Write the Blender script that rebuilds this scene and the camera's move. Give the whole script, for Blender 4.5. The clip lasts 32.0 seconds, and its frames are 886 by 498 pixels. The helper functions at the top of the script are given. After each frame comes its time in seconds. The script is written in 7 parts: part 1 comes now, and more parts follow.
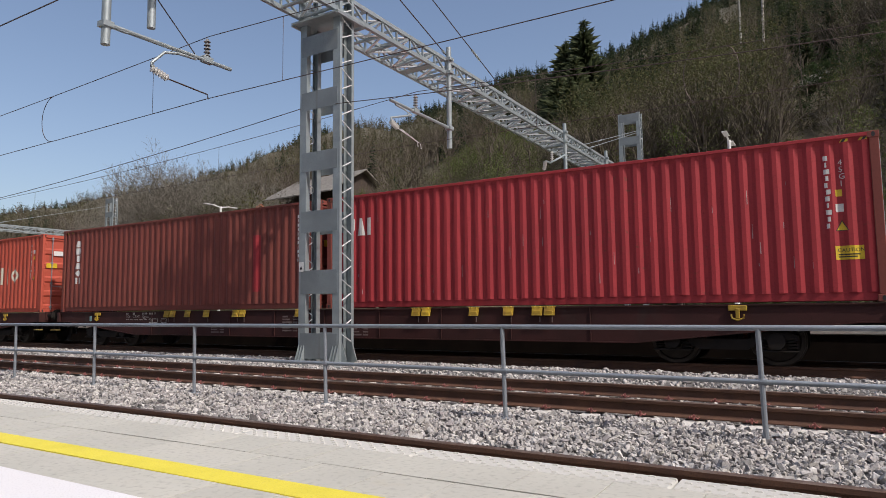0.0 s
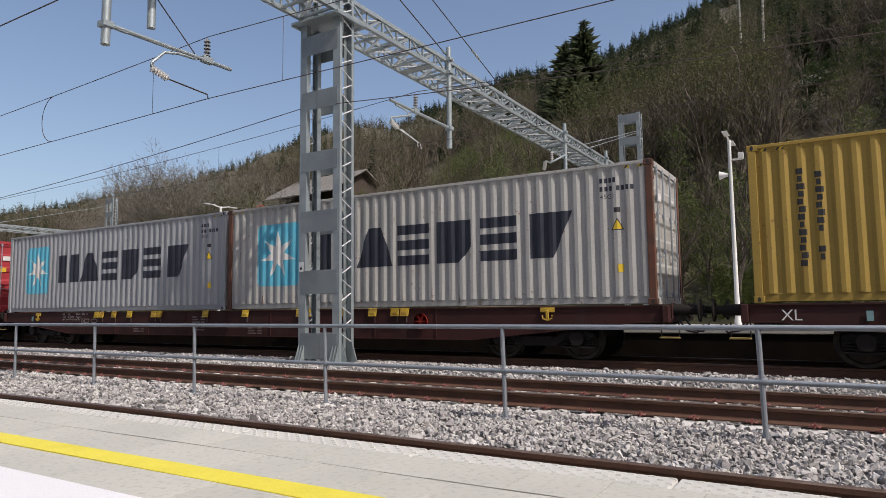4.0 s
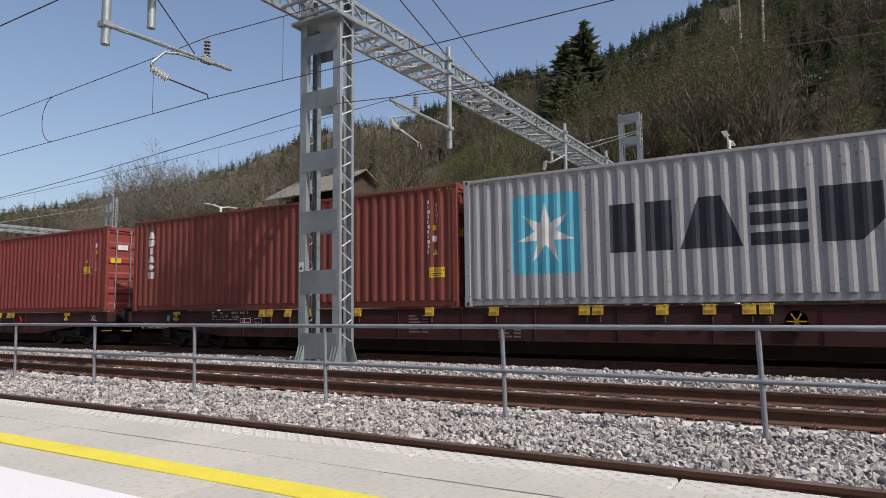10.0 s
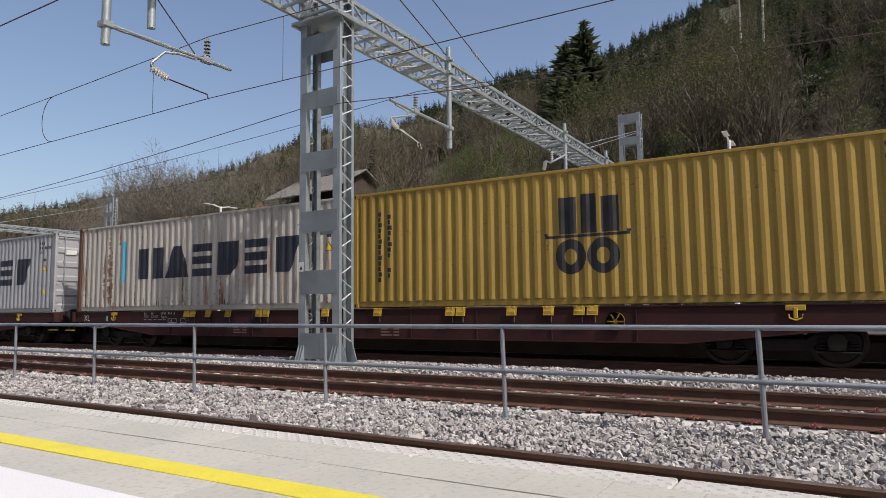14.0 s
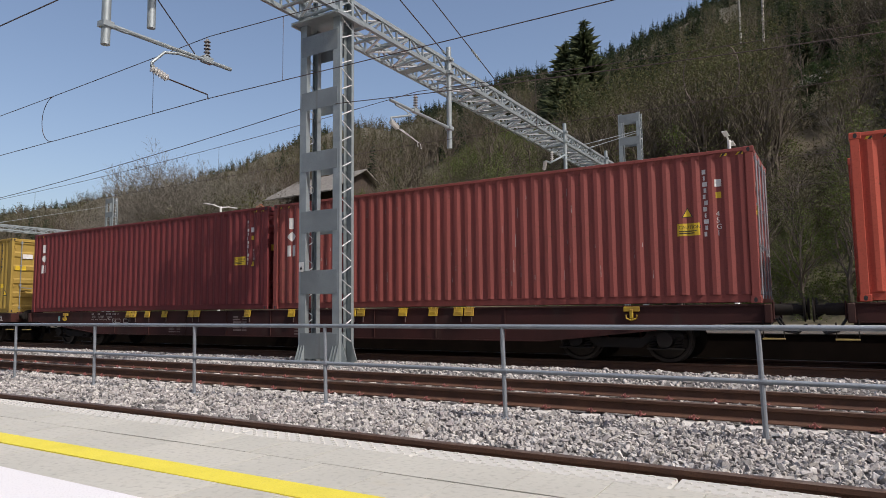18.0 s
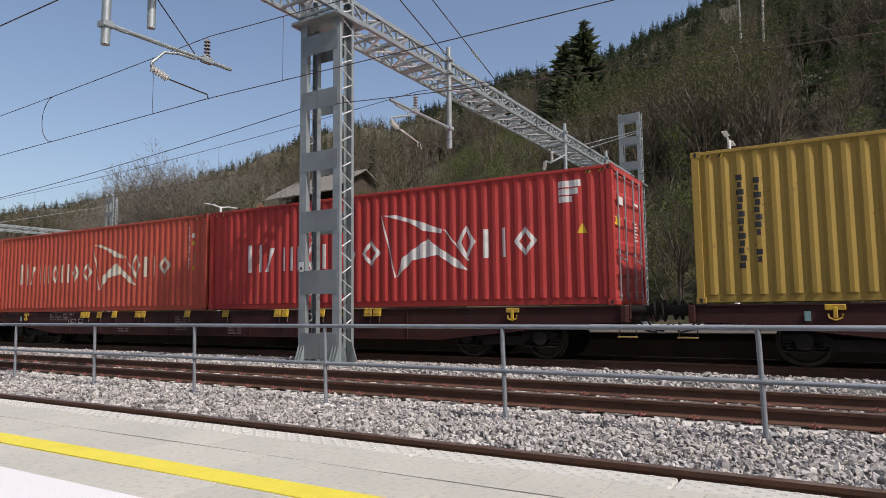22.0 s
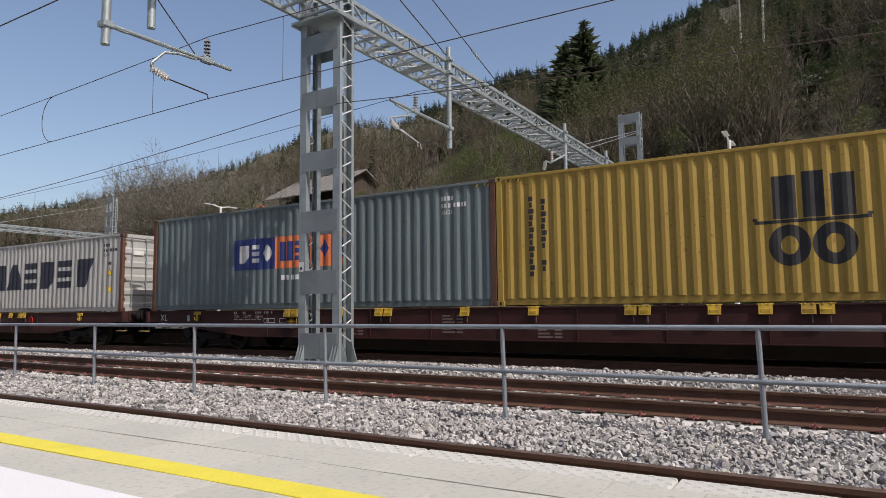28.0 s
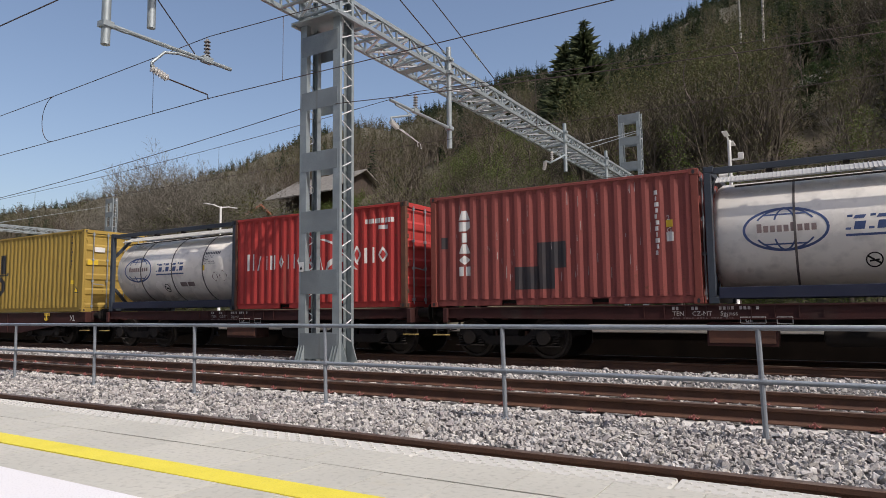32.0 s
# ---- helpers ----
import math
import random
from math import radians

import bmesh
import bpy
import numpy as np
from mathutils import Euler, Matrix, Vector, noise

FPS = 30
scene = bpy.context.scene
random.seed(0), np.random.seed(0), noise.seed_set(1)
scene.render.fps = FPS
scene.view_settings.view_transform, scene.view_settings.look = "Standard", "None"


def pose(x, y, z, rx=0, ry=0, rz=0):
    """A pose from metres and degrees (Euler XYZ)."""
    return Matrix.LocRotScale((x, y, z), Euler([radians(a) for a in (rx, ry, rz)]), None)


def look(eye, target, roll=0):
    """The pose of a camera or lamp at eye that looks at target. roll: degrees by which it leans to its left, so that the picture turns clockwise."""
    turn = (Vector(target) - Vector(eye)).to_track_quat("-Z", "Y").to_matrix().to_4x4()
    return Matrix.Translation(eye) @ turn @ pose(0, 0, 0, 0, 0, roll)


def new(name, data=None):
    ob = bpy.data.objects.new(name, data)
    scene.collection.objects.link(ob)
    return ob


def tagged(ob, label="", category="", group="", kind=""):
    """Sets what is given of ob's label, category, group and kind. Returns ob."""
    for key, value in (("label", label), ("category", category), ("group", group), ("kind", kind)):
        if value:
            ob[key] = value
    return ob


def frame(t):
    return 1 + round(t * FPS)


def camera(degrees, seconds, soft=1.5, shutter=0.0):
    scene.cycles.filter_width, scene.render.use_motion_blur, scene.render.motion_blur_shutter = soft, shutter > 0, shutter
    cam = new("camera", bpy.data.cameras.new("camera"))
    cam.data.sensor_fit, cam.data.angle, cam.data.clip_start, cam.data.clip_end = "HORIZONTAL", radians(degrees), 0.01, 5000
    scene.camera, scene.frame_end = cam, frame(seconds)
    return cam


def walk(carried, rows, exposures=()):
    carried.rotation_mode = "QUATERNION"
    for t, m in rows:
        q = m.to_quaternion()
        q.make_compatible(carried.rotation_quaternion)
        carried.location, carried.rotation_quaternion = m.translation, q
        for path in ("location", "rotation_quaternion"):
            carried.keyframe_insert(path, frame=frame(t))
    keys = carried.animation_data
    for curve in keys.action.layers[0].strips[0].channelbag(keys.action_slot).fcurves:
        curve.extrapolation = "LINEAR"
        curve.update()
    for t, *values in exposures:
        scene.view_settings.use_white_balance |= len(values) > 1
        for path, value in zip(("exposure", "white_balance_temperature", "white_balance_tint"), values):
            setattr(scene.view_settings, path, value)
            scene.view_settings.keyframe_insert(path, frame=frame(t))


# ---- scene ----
# ---- camera ----
cam = camera(67.97, 32.0, 0.8)
YAW, PITCH, ROLL = radians(31.01), radians(5.21), -0.65
EYE = Vector((0.0, 0.0, 1.11))
AIM = EYE + Vector((-math.sin(YAW) * math.cos(PITCH), math.cos(YAW) * math.cos(PITCH), math.sin(PITCH)))
walk(cam, [(0.0, look(EYE, AIM, ROLL)), (32.0, look(EYE, AIM, ROLL))], [(0.0, 0.02, 6780, 14), (32.0, 0.02, 6780, 14)])

# ---- world and sun ----
SUN_DIR = Vector((1.0, -0.25, 1.21)).normalized()
world = bpy.data.worlds.new("sky")
scene.world = world
world.use_nodes = True
wn = world.node_tree.nodes
sky = wn.new("ShaderNodeTexSky")
sky.sky_type = "NISHITA"
sky.sun_disc = False
sky.sun_elevation = math.asin(SUN_DIR.z)
sky.sun_rotation = math.atan2(SUN_DIR.x, SUN_DIR.y)
sky.air_density, sky.dust_density, sky.ozone_density = 1.0, 2.6, 1.6
wn["Background"].inputs["Strength"].default_value = 0.148
world.node_tree.links.new(sky.outputs["Color"], wn["Background"].inputs["Color"])
sun_lamp = bpy.data.lights.new("sun", "SUN")
sun_lamp.energy, sun_lamp.angle, sun_lamp.color = 3.35, radians(0.53), (1.0, 0.965, 0.91)
sun = new("sun", sun_lamp)
sun.matrix_basis = look(SUN_DIR * 200, (0, 0, 0))


# ---- materials ----
def material(name, base, second=None, scale=3.0, rough=0.6, metal=0.0, bump=0.15, fine=60.0,
             stretch=(1, 1, 1), rand=0.0, dirt=None, dirt_amount=0.0, dirt_stretch=(5, 5, 0.5), spec=0.5, rough_var=0.15, sharp=0.0, chips=None):
    """Base colour varied by a large and a small noise, streaks of dirt, relief, and a shift per object."""
    m = bpy.data.materials.new(name)
    m.use_nodes = True
    nt = m.node_tree
    n, ln = nt.nodes, nt.links.new
    bsdf = n["Principled BSDF"]
    bsdf.inputs["Metallic"].default_value = metal
    bsdf.inputs["Specular IOR Level"].default_value = spec
    tc = n.new("ShaderNodeTexCoord")
    info = n.new("ShaderNodeObjectInfo")
    shift = n.new("ShaderNodeVectorMath")
    shift.operation = "MULTIPLY_ADD"
    comb = n.new("ShaderNodeCombineXYZ")
    ln(info.outputs["Random"], comb.inputs[0])
    ln(info.outputs["Random"], comb.inputs[1])
    ln(comb.outputs[0], shift.inputs[0])
    shift.inputs[1].default_value = (37.0, 19.0, 0.0)
    ln(tc.outputs["Object"], shift.inputs[2])
    mp = n.new("ShaderNodeMapping")
    mp.inputs["Scale"].default_value = stretch
    ln(shift.outputs[0], mp.inputs["Vector"])

    def noise_tex(sc, detail, src):
        t = n.new("ShaderNodeTexNoise")
        t.inputs["Scale"].default_value = sc
        t.inputs["Detail"].default_value = detail
        ln(src, t.inputs["Vector"])
        return t

    def ramp(src, lo, hi):
        r = n.new("ShaderNodeMapRange")
        r.inputs["From Min"].default_value, r.inputs["From Max"].default_value = lo, hi
        ln(src, r.inputs["Value"])
        return r.outputs[0]

    def mix(fac, a, b):
        x = n.new("ShaderNodeMix")
        x.data_type = "RGBA"
        ln(fac, x.inputs[0])
        for v, i in ((a, 6), (b, 7)):
            if isinstance(v, tuple):
                x.inputs[i].default_value = (*v, 1)
            else:
                ln(v, x.inputs[i])
        return x.outputs[2]

    big = noise_tex(scale, 5, mp.outputs[0])
    small = noise_tex(fine, 3, mp.outputs[0])
    second = second or tuple(c * 0.8 for c in base)
    lo, hi = (0.47, 0.53) if sharp else (0.35, 0.65)
    col = mix(ramp(big.outputs["Fac"], lo, hi), base, second)
    dark = tuple(c * 0.72 for c in base)
    col = mix(ramp(small.outputs["Fac"], 0.52, 0.8), col, dark)
    if dirt:
        mp2 = n.new("ShaderNodeMapping")
        mp2.inputs["Scale"].default_value = dirt_stretch
        ln(shift.outputs[0], mp2.inputs["Vector"])
        st = noise_tex(1.0, 6, mp2.outputs[0])
        col = mix(ramp(st.outputs["Fac"], 0.72 - 0.3 * dirt_amount, 0.86 - 0.3 * dirt_amount), col, dirt)
    if chips:
        ch = noise_tex(11.0, 7, shift.outputs[0])
        patchy = noise_tex(0.9, 3, shift.outputs[0])
        both = n.new("ShaderNodeMath")
        both.operation = "MULTIPLY"
        ln(ramp(ch.outputs["Fac"], 0.62, 0.70), both.inputs[0])
        ln(ramp(patchy.outputs["Fac"], 0.5, 0.62), both.inputs[1])
        col = mix(both.outputs[0], col, chips)
    if rand:
        hsv = n.new("ShaderNodeHueSaturation")
        r = n.new("ShaderNodeMapRange")
        r.inputs["To Min"].default_value, r.inputs["To Max"].default_value = 1 - rand, 1 + rand
        ln(info.outputs["Random"], r.inputs["Value"])
        ln(r.outputs[0], hsv.inputs["Value"])
        ln(col, hsv.inputs["Color"])
        col = hsv.outputs[0]
    ln(col, bsdf.inputs["Base Color"])
    rr = n.new("ShaderNodeMapRange")
    rr.inputs["To Min"].default_value, rr.inputs["To Max"].default_value = max(0.05, rough - rough_var), min(1, rough + rough_var)
    ln(big.outputs["Fac"], rr.inputs["Value"])
    ln(rr.outputs[0], bsdf.inputs["Roughness"])
    if bump:
        b = n.new("ShaderNodeBump")
        b.inputs["Strength"].default_value = bump
        b.inputs["Distance"].default_value = 0.01
        ln(small.outputs["Fac"], b.inputs["Height"])
        ln(b.outputs[0], bsdf.inputs["Normal"])
    return m


def island_material(name, cols, rough=0.85, bump=0.4, fine=40.0, trans=0.0):
    """Loose pieces in one mesh: each island takes its own tone."""
    m = bpy.data.materials.new(name)
    m.use_nodes = True
    nt = m.node_tree
    n, ln = nt.nodes, nt.links.new
    bsdf = n["Principled BSDF"]
    geo = n.new("ShaderNodeNewGeometry")
    cr = n.new("ShaderNodeValToRGB")
    while len(cr.color_ramp.elements) < len(cols):
        cr.color_ramp.elements.new(0.5)
    for i, c in enumerate(cols):
        cr.color_ramp.elements[i].position = i / (len(cols) - 1)
        cr.color_ramp.elements[i].color = (*c, 1)
    ln(geo.outputs["Random Per Island"], cr.inputs[0])
    tc = n.new("ShaderNodeTexCoord")
    t = n.new("ShaderNodeTexNoise")
    t.inputs["Scale"].default_value, t.inputs["Detail"].default_value = fine, 4
    ln(tc.outputs["Object"], t.inputs["Vector"])
    x = n.new("ShaderNodeMix")
    x.data_type, x.blend_type = "RGBA", "MULTIPLY"
    x.inputs[0].default_value = 0.5
    ln(cr.outputs[0], x.inputs[6])
    ln(t.outputs["Fac"], x.inputs[7])
    g = n.new("ShaderNodeMix")
    g.data_type, g.blend_type = "RGBA", "MULTIPLY"
    g.inputs[0].default_value = 1.0
    g.inputs[7].default_value = (1.3, 1.3, 1.3, 1)
    ln(x.outputs[2], g.inputs[6])
    ln(g.outputs[2], bsdf.inputs["Base Color"])
    bsdf.inputs["Roughness"].default_value = rough
    bsdf.inputs["Specular IOR Level"].default_value = 0.25
    if bump:
        b = n.new("ShaderNodeBump")
        b.inputs["Strength"].default_value, b.inputs["Distance"].default_value = bump, 0.01
        ln(t.outputs["Fac"], b.inputs["Height"])
        ln(b.outputs[0], bsdf.inputs["Normal"])
    if trans:
        tr = n.new("ShaderNodeBsdfTranslucent")
        ms = n.new("ShaderNodeMixShader")
        ms.inputs[0].default_value = trans
        ln(g.outputs[2], tr.inputs["Color"])
        ln(bsdf.outputs[0], ms.inputs[1])
        ln(tr.outputs[0], ms.inputs[2])
        ln(ms.outputs[0], n["Material Output"].inputs["Surface"])
    return m


RUST = (0.16, 0.065, 0.03)
GRIME = (0.07, 0.055, 0.045)
M = {}
M["galv"] = material("galvanised_steel", (0.375, 0.425, 0.438), (0.30, 0.342, 0.352), 2.5, 0.48, 0.45, 0.08, 90, rand=0.06)
# paler copy of the galvanised steel: sunlit look of thin bars put into colour
M["lit_zinc"] = material("sunlit_zinc_bar", (0.76, 0.78, 0.79), (0.66, 0.68, 0.69), 5, 0.42, 0.1, 0.05, 60)
M["galv_plate"] = material("weathered_zinc_plate", (0.30, 0.34, 0.35), (0.235, 0.265, 0.275), 1.6, 0.5, 0.5, 0.1, 50, dirt=(0.22, 0.22, 0.22), dirt_amount=0.3)
M["galv_dull"] = material("galvanised_tube", (0.36, 0.40, 0.44), (0.30, 0.33, 0.36), 6, 0.45, 0.5, 0.06, 70)
M["rail"] = material("rusty_rail", (0.085, 0.042, 0.028), (0.13, 0.065, 0.04), 4, 0.75, 0.2, 0.3, 80)
M["rail_head"] = material("worn_rail_head", (0.14, 0.085, 0.06), (0.20, 0.15, 0.12), 3, 0.5, 0.5, 0.1, 60)
M["concrete"] = material("sleeper_concrete", (0.62, 0.60, 0.56), (0.50, 0.48, 0.45), 5, 0.85, 0, 0.3, 50)
M["clip"] = material("rail_clip", (0.26, 0.085, 0.078), (0.18, 0.058, 0.05), 8, 0.6, 0.1)
M["paver"] = material("concrete_paver", (0.455, 0.448, 0.398), (0.50, 0.490, 0.435), 1.6, 0.8, 0, 0.12, 40, rand=0.035, dirt=(0.47, 0.41, 0.30), dirt_amount=0.28, dirt_stretch=(2, 2, 2))
M["joint"] = material("joint_mortar", (0.40, 0.385, 0.345), (0.34, 0.325, 0.29), 4, 0.9)
M["edge"] = material("platform_edge_stone", (0.56, 0.552, 0.51), (0.49, 0.483, 0.45), 3, 0.8, 0, 0.2, 120)
M["yellow_line"] = material("yellow_road_paint", (0.78, 0.67, 0.07), (0.70, 0.60, 0.06), 5, 0.65, 0, 0.25, 150, dirt=(0.55, 0.45, 0.15), dirt_amount=0.08, dirt_stretch=(4, 4, 4))
M["white_floor"] = material("white_coated_floor", (0.79, 0.78, 0.79), (0.75, 0.74, 0.75), 1, 0.6, 0, 0.03, 150)
M["ground"] = material("hillside_soil", (0.095, 0.076, 0.048), (0.066, 0.064, 0.033), 0.07, 0.95, 0, 0.5, 0.9)
M["ballast_bed"] = material("ballast_bed", (0.16, 0.155, 0.15), (0.10, 0.097, 0.095), 12, 0.9, 0, 0.8, 45)
M["stones"] = island_material("ballast_stone", ((0.26, 0.25, 0.245), (0.48, 0.46, 0.44), (0.36, 0.34, 0.33), (0.60, 0.58, 0.555), (0.17, 0.165, 0.165), (0.52, 0.50, 0.46), (0.26, 0.24, 0.24), (0.36, 0.34, 0.33)), 0.9, 0.5, 60)
M["far_platform"] = material("pale_paving", (0.62, 0.60, 0.56), (0.56, 0.54, 0.50), 1, 0.8)
# near-black: shade under the train, with soot, put into the wall's colour
M["shade_soot_wall"] = material("shade_and_soot_concrete", (0.016, 0.012, 0.010), (0.010, 0.008, 0.007), 2, 0.95, spec=0.05)
M["wire"] = material("dark_copper_wire", (0.085, 0.066, 0.062), (0.11, 0.085, 0.078), 2, 0.5, 0.6, 0)
M["porcelain"] = material("grey_porcelain", (0.62, 0.61, 0.58), (0.52, 0.51, 0.49), 6, 0.35, 0, 0)
M["brown_porcelain"] = material("weathered_insulator", (0.20, 0.20, 0.20), (0.28, 0.275, 0.27), 6, 0.4, 0, 0)
M["wagon"] = material("wagon_brown_paint", (0.060, 0.020, 0.018), (0.042, 0.017, 0.015), 1.5, 0.65, 0, 0.12, 40, dirt=(0.05, 0.032, 0.027), dirt_amount=0.4, dirt_stretch=(1.5, 1.5, 0.8), spec=0.25)
M["dark"] = material("greasy_dark_steel", (0.016, 0.014, 0.013), (0.026, 0.021, 0.018), 5, 0.75, 0.1, spec=0.2)
M["tread"] = material("worn_wheel_steel", (0.05, 0.04, 0.034), (0.03, 0.025, 0.022), 5, 0.6, 0.5)
M["spigot"] = material("yellow_spigot_paint", (0.55, 0.37, 0.03), (0.34, 0.2, 0.035), 5, 0.6, 0, 0.1, 50, rand=0.25)
M["old_yellow"] = material("dull_yellow_paint", (0.3, 0.22, 0.06), (0.2, 0.14, 0.05), 5, 0.7)
M["white_paint"] = material("white_marking", (0.74, 0.73, 0.70), (0.62, 0.61, 0.58), 4, 0.6, 0, 0)
M["dim_white"] = material("worn_white_marking", (0.50, 0.46, 0.44), (0.30, 0.25, 0.24), 9, 0.7, 0, 0)
M["dim_paint"] = material("faded_marking", (0.22, 0.165, 0.155), (0.15, 0.10, 0.095), 4, 0.7, 0, 0)
M["navy"] = material("navy_paint", (0.022, 0.026, 0.04), (0.03, 0.034, 0.048), 3, 0.5, 0, 0)
M["black"] = material("black_paint", (0.018, 0.018, 0.02), (0.03, 0.03, 0.03), 3, 0.5, 0, 0)
M["cyan"] = material("sky_blue_paint", (0.08, 0.42, 0.58), (0.12, 0.46, 0.58), 3, 0.5, 0, 0, dirt=(0.4, 0.42, 0.4), dirt_amount=0.15)
M["teal"] = material("faded_teal_plate", (0.16, 0.34, 0.36), (0.2, 0.3, 0.3), 8, 0.6, 0, 0)
M["cream"] = material("cream_paint", (0.66, 0.62, 0.50), (0.58, 0.54, 0.42), 3, 0.6, 0, 0)
M["warn"] = material("yellow_sticker", (0.72, 0.50, 0.03), (0.62, 0.42, 0.03), 6, 0.5, 0, 0)
M["blue"] = material("deep_blue_paint", (0.02, 0.04, 0.2), (0.03, 0.05, 0.18), 3, 0.5, 0, 0)
M["orange"] = material("orange_paint", (0.75, 0.20, 0.07), (0.65, 0.19, 0.08), 3, 0.55, 0, 0)
M["red"] = material("signal_red_paint", (0.5, 0.04, 0.03), (0.4, 0.04, 0.03), 6, 0.5, 0, 0)
M["logo_blue"] = material("logo_blue_paint", (0.04, 0.07, 0.18), (0.06, 0.09, 0.2), 4, 0.5, 0, 0)
M["patch"] = material("dark_repair_paint", (0.03, 0.028, 0.032), (0.045, 0.035, 0.036), 3, 0.6, 0, 0)
M["rust_run"] = material("run_down_rust", (0.26, 0.15, 0.085), (0.15, 0.075, 0.042), 9, 0.85, 0, 0.2, 60)
M["rust"] = material("rust_brown_steel", (0.15, 0.06, 0.035), (0.10, 0.05, 0.035), 3, 0.8, 0.1, 0.3, 50)


def paint(name, base, second, dirt, amount, rough=0.58):
    return material(name, base, second, 0.7, rough, 0, 0.06, 30, spec=0.3, chips=tuple(0.5 * a + 0.5 * b for a, b in zip(dirt, RUST)), dirt=dirt, dirt_amount=amount, dirt_stretch=(4.5, 4.5, 0.45))


M["c_brown"] = paint("brown_red_container_paint", (0.225, 0.061, 0.047), (0.197, 0.055, 0.043), RUST, 0.2)
M["c_crimson"] = paint("crimson_container_paint", (0.39, 0.041, 0.048), (0.345, 0.037, 0.044), (0.25, 0.05, 0.05), 0.08)
M["c_maroon"] = paint("maroon_container_paint", (0.192, 0.040, 0.041), (0.165, 0.036, 0.038), (0.16, 0.05, 0.04), 0.15)
M["c_tex"] = paint("oxide_red_container_paint", (0.268, 0.070, 0.060), (0.235, 0.064, 0.055), (0.16, 0.06, 0.045), 0.18)
M["c_tex_fresh"] = paint("deep_red_container_paint", (0.265, 0.056, 0.050), (0.232, 0.050, 0.046), (0.16, 0.05, 0.045), 0.18)
M["c_orange"] = paint("orange_red_container_paint", (0.51, 0.096, 0.060), (0.45, 0.086, 0.055), (0.28, 0.08, 0.05), 0.2)
M["c_red"] = paint("bright_red_container_paint", (0.46, 0.052, 0.046), (0.41, 0.046, 0.042), (0.26, 0.06, 0.045), 0.3)
M["c_grey"] = paint("grey_container_paint", (0.365, 0.375, 0.385), (0.33, 0.34, 0.352), (0.30, 0.29, 0.27), 0.15)
M["c_lgrey"] = paint("light_grey_container_paint", (0.435, 0.428, 0.40), (0.39, 0.383, 0.362), (0.28, 0.22, 0.16), 0.32)
M["c_rusty"] = paint("rust_streaked_grey_paint", (0.50, 0.47, 0.41), (0.45, 0.42, 0.37), (0.24, 0.11, 0.05), 0.5)
M["c_yellow"] = paint("mustard_container_paint", (0.385, 0.26, 0.06), (0.345, 0.232, 0.054), (0.28, 0.18, 0.06), 0.15)
M["c_blue"] = paint("slate_blue_container_paint", (0.15, 0.19, 0.195), (0.13, 0.165, 0.17), (0.2, 0.17, 0.13), 0.25)
M["tank"] = material("cream_tank_cladding", (0.84, 0.80, 0.73), (0.80, 0.76, 0.69), 1.2, 0.25, 0, 0.02, 4, dirt=(0.42, 0.36, 0.30), dirt_amount=0.2, dirt_stretch=(2.2, 2.2, 0.7))
M["band"] = material("tarnished_band", (0.17, 0.15, 0.14), (0.10, 0.09, 0.085), 6, 0.5, 0.6, 0.05)
M["pale_grating"] = material("pale_zinc_grating", (0.50, 0.50, 0.48), (0.40, 0.40, 0.385), 3, 0.55, 0.2, 0.05)
M["tank_frame"] = material("blue_grey_frame_paint", (0.035, 0.046, 0.062), (0.045, 0.055, 0.07), 3, 0.5, 0, 0.1, dirt=GRIME, dirt_amount=0.3)
M["tank_navy"] = material("navy_frame_paint", (0.014, 0.019, 0.045), (0.02, 0.025, 0.05), 3, 0.5)
M["roof_tile"] = material("grey_roof_cover", (0.21, 0.195, 0.175), (0.16, 0.15, 0.13), 1.5, 0.85, 0, 0.3, 6)
M["red_tile"] = material("orange_roof_tile", (0.40, 0.12, 0.06), (0.32, 0.10, 0.05), 2, 0.85, 0, 0.3, 8)
M["plaster"] = material("grey_plaster", (0.30, 0.28, 0.25), (0.24, 0.22, 0.2), 1, 0.9)
M["old_wood"] = material("dark_boarding", (0.05, 0.036, 0.028), (0.07, 0.05, 0.04), 2, 0.8)
M["bark"] = material("grey_brown_bark", (0.13, 0.105, 0.082), (0.09, 0.073, 0.058), 3, 0.9, 0, 0.5, 30)
M["birch"] = material("pale_birch_bark", (0.42, 0.40, 0.36), (0.16, 0.14, 0.12), 2.5, 0.85, 0, 0.3, 20, sharp=1)
M["twigs"] = island_material("bare_twigs", ((0.11, 0.096, 0.066), (0.152, 0.130, 0.088), (0.09, 0.081, 0.055), (0.13, 0.122, 0.072)), 0.9, 0, 5)
M["bud"] = island_material("spring_buds", ((0.085, 0.10, 0.036), (0.115, 0.12, 0.048), (0.08, 0.08, 0.035), (0.11, 0.10, 0.052)), 0.8, 0, 5, 0.4)
M["leaf"] = island_material("young_leaves", ((0.10, 0.142, 0.034), (0.14, 0.175, 0.045), (0.075, 0.11, 0.028), (0.145, 0.15, 0.058)), 0.7, 0, 5, 0.4)
M["needle"] = island_material("spruce_needles", ((0.026, 0.042, 0.02), (0.038, 0.056, 0.025), (0.02, 0.032, 0.016)), 0.8, 0, 5, 0.4)
M["plastic"] = material("white_plastic", (0.75, 0.75, 0.73), (0.7, 0.7, 0.68), 4, 0.4, 0, 0)


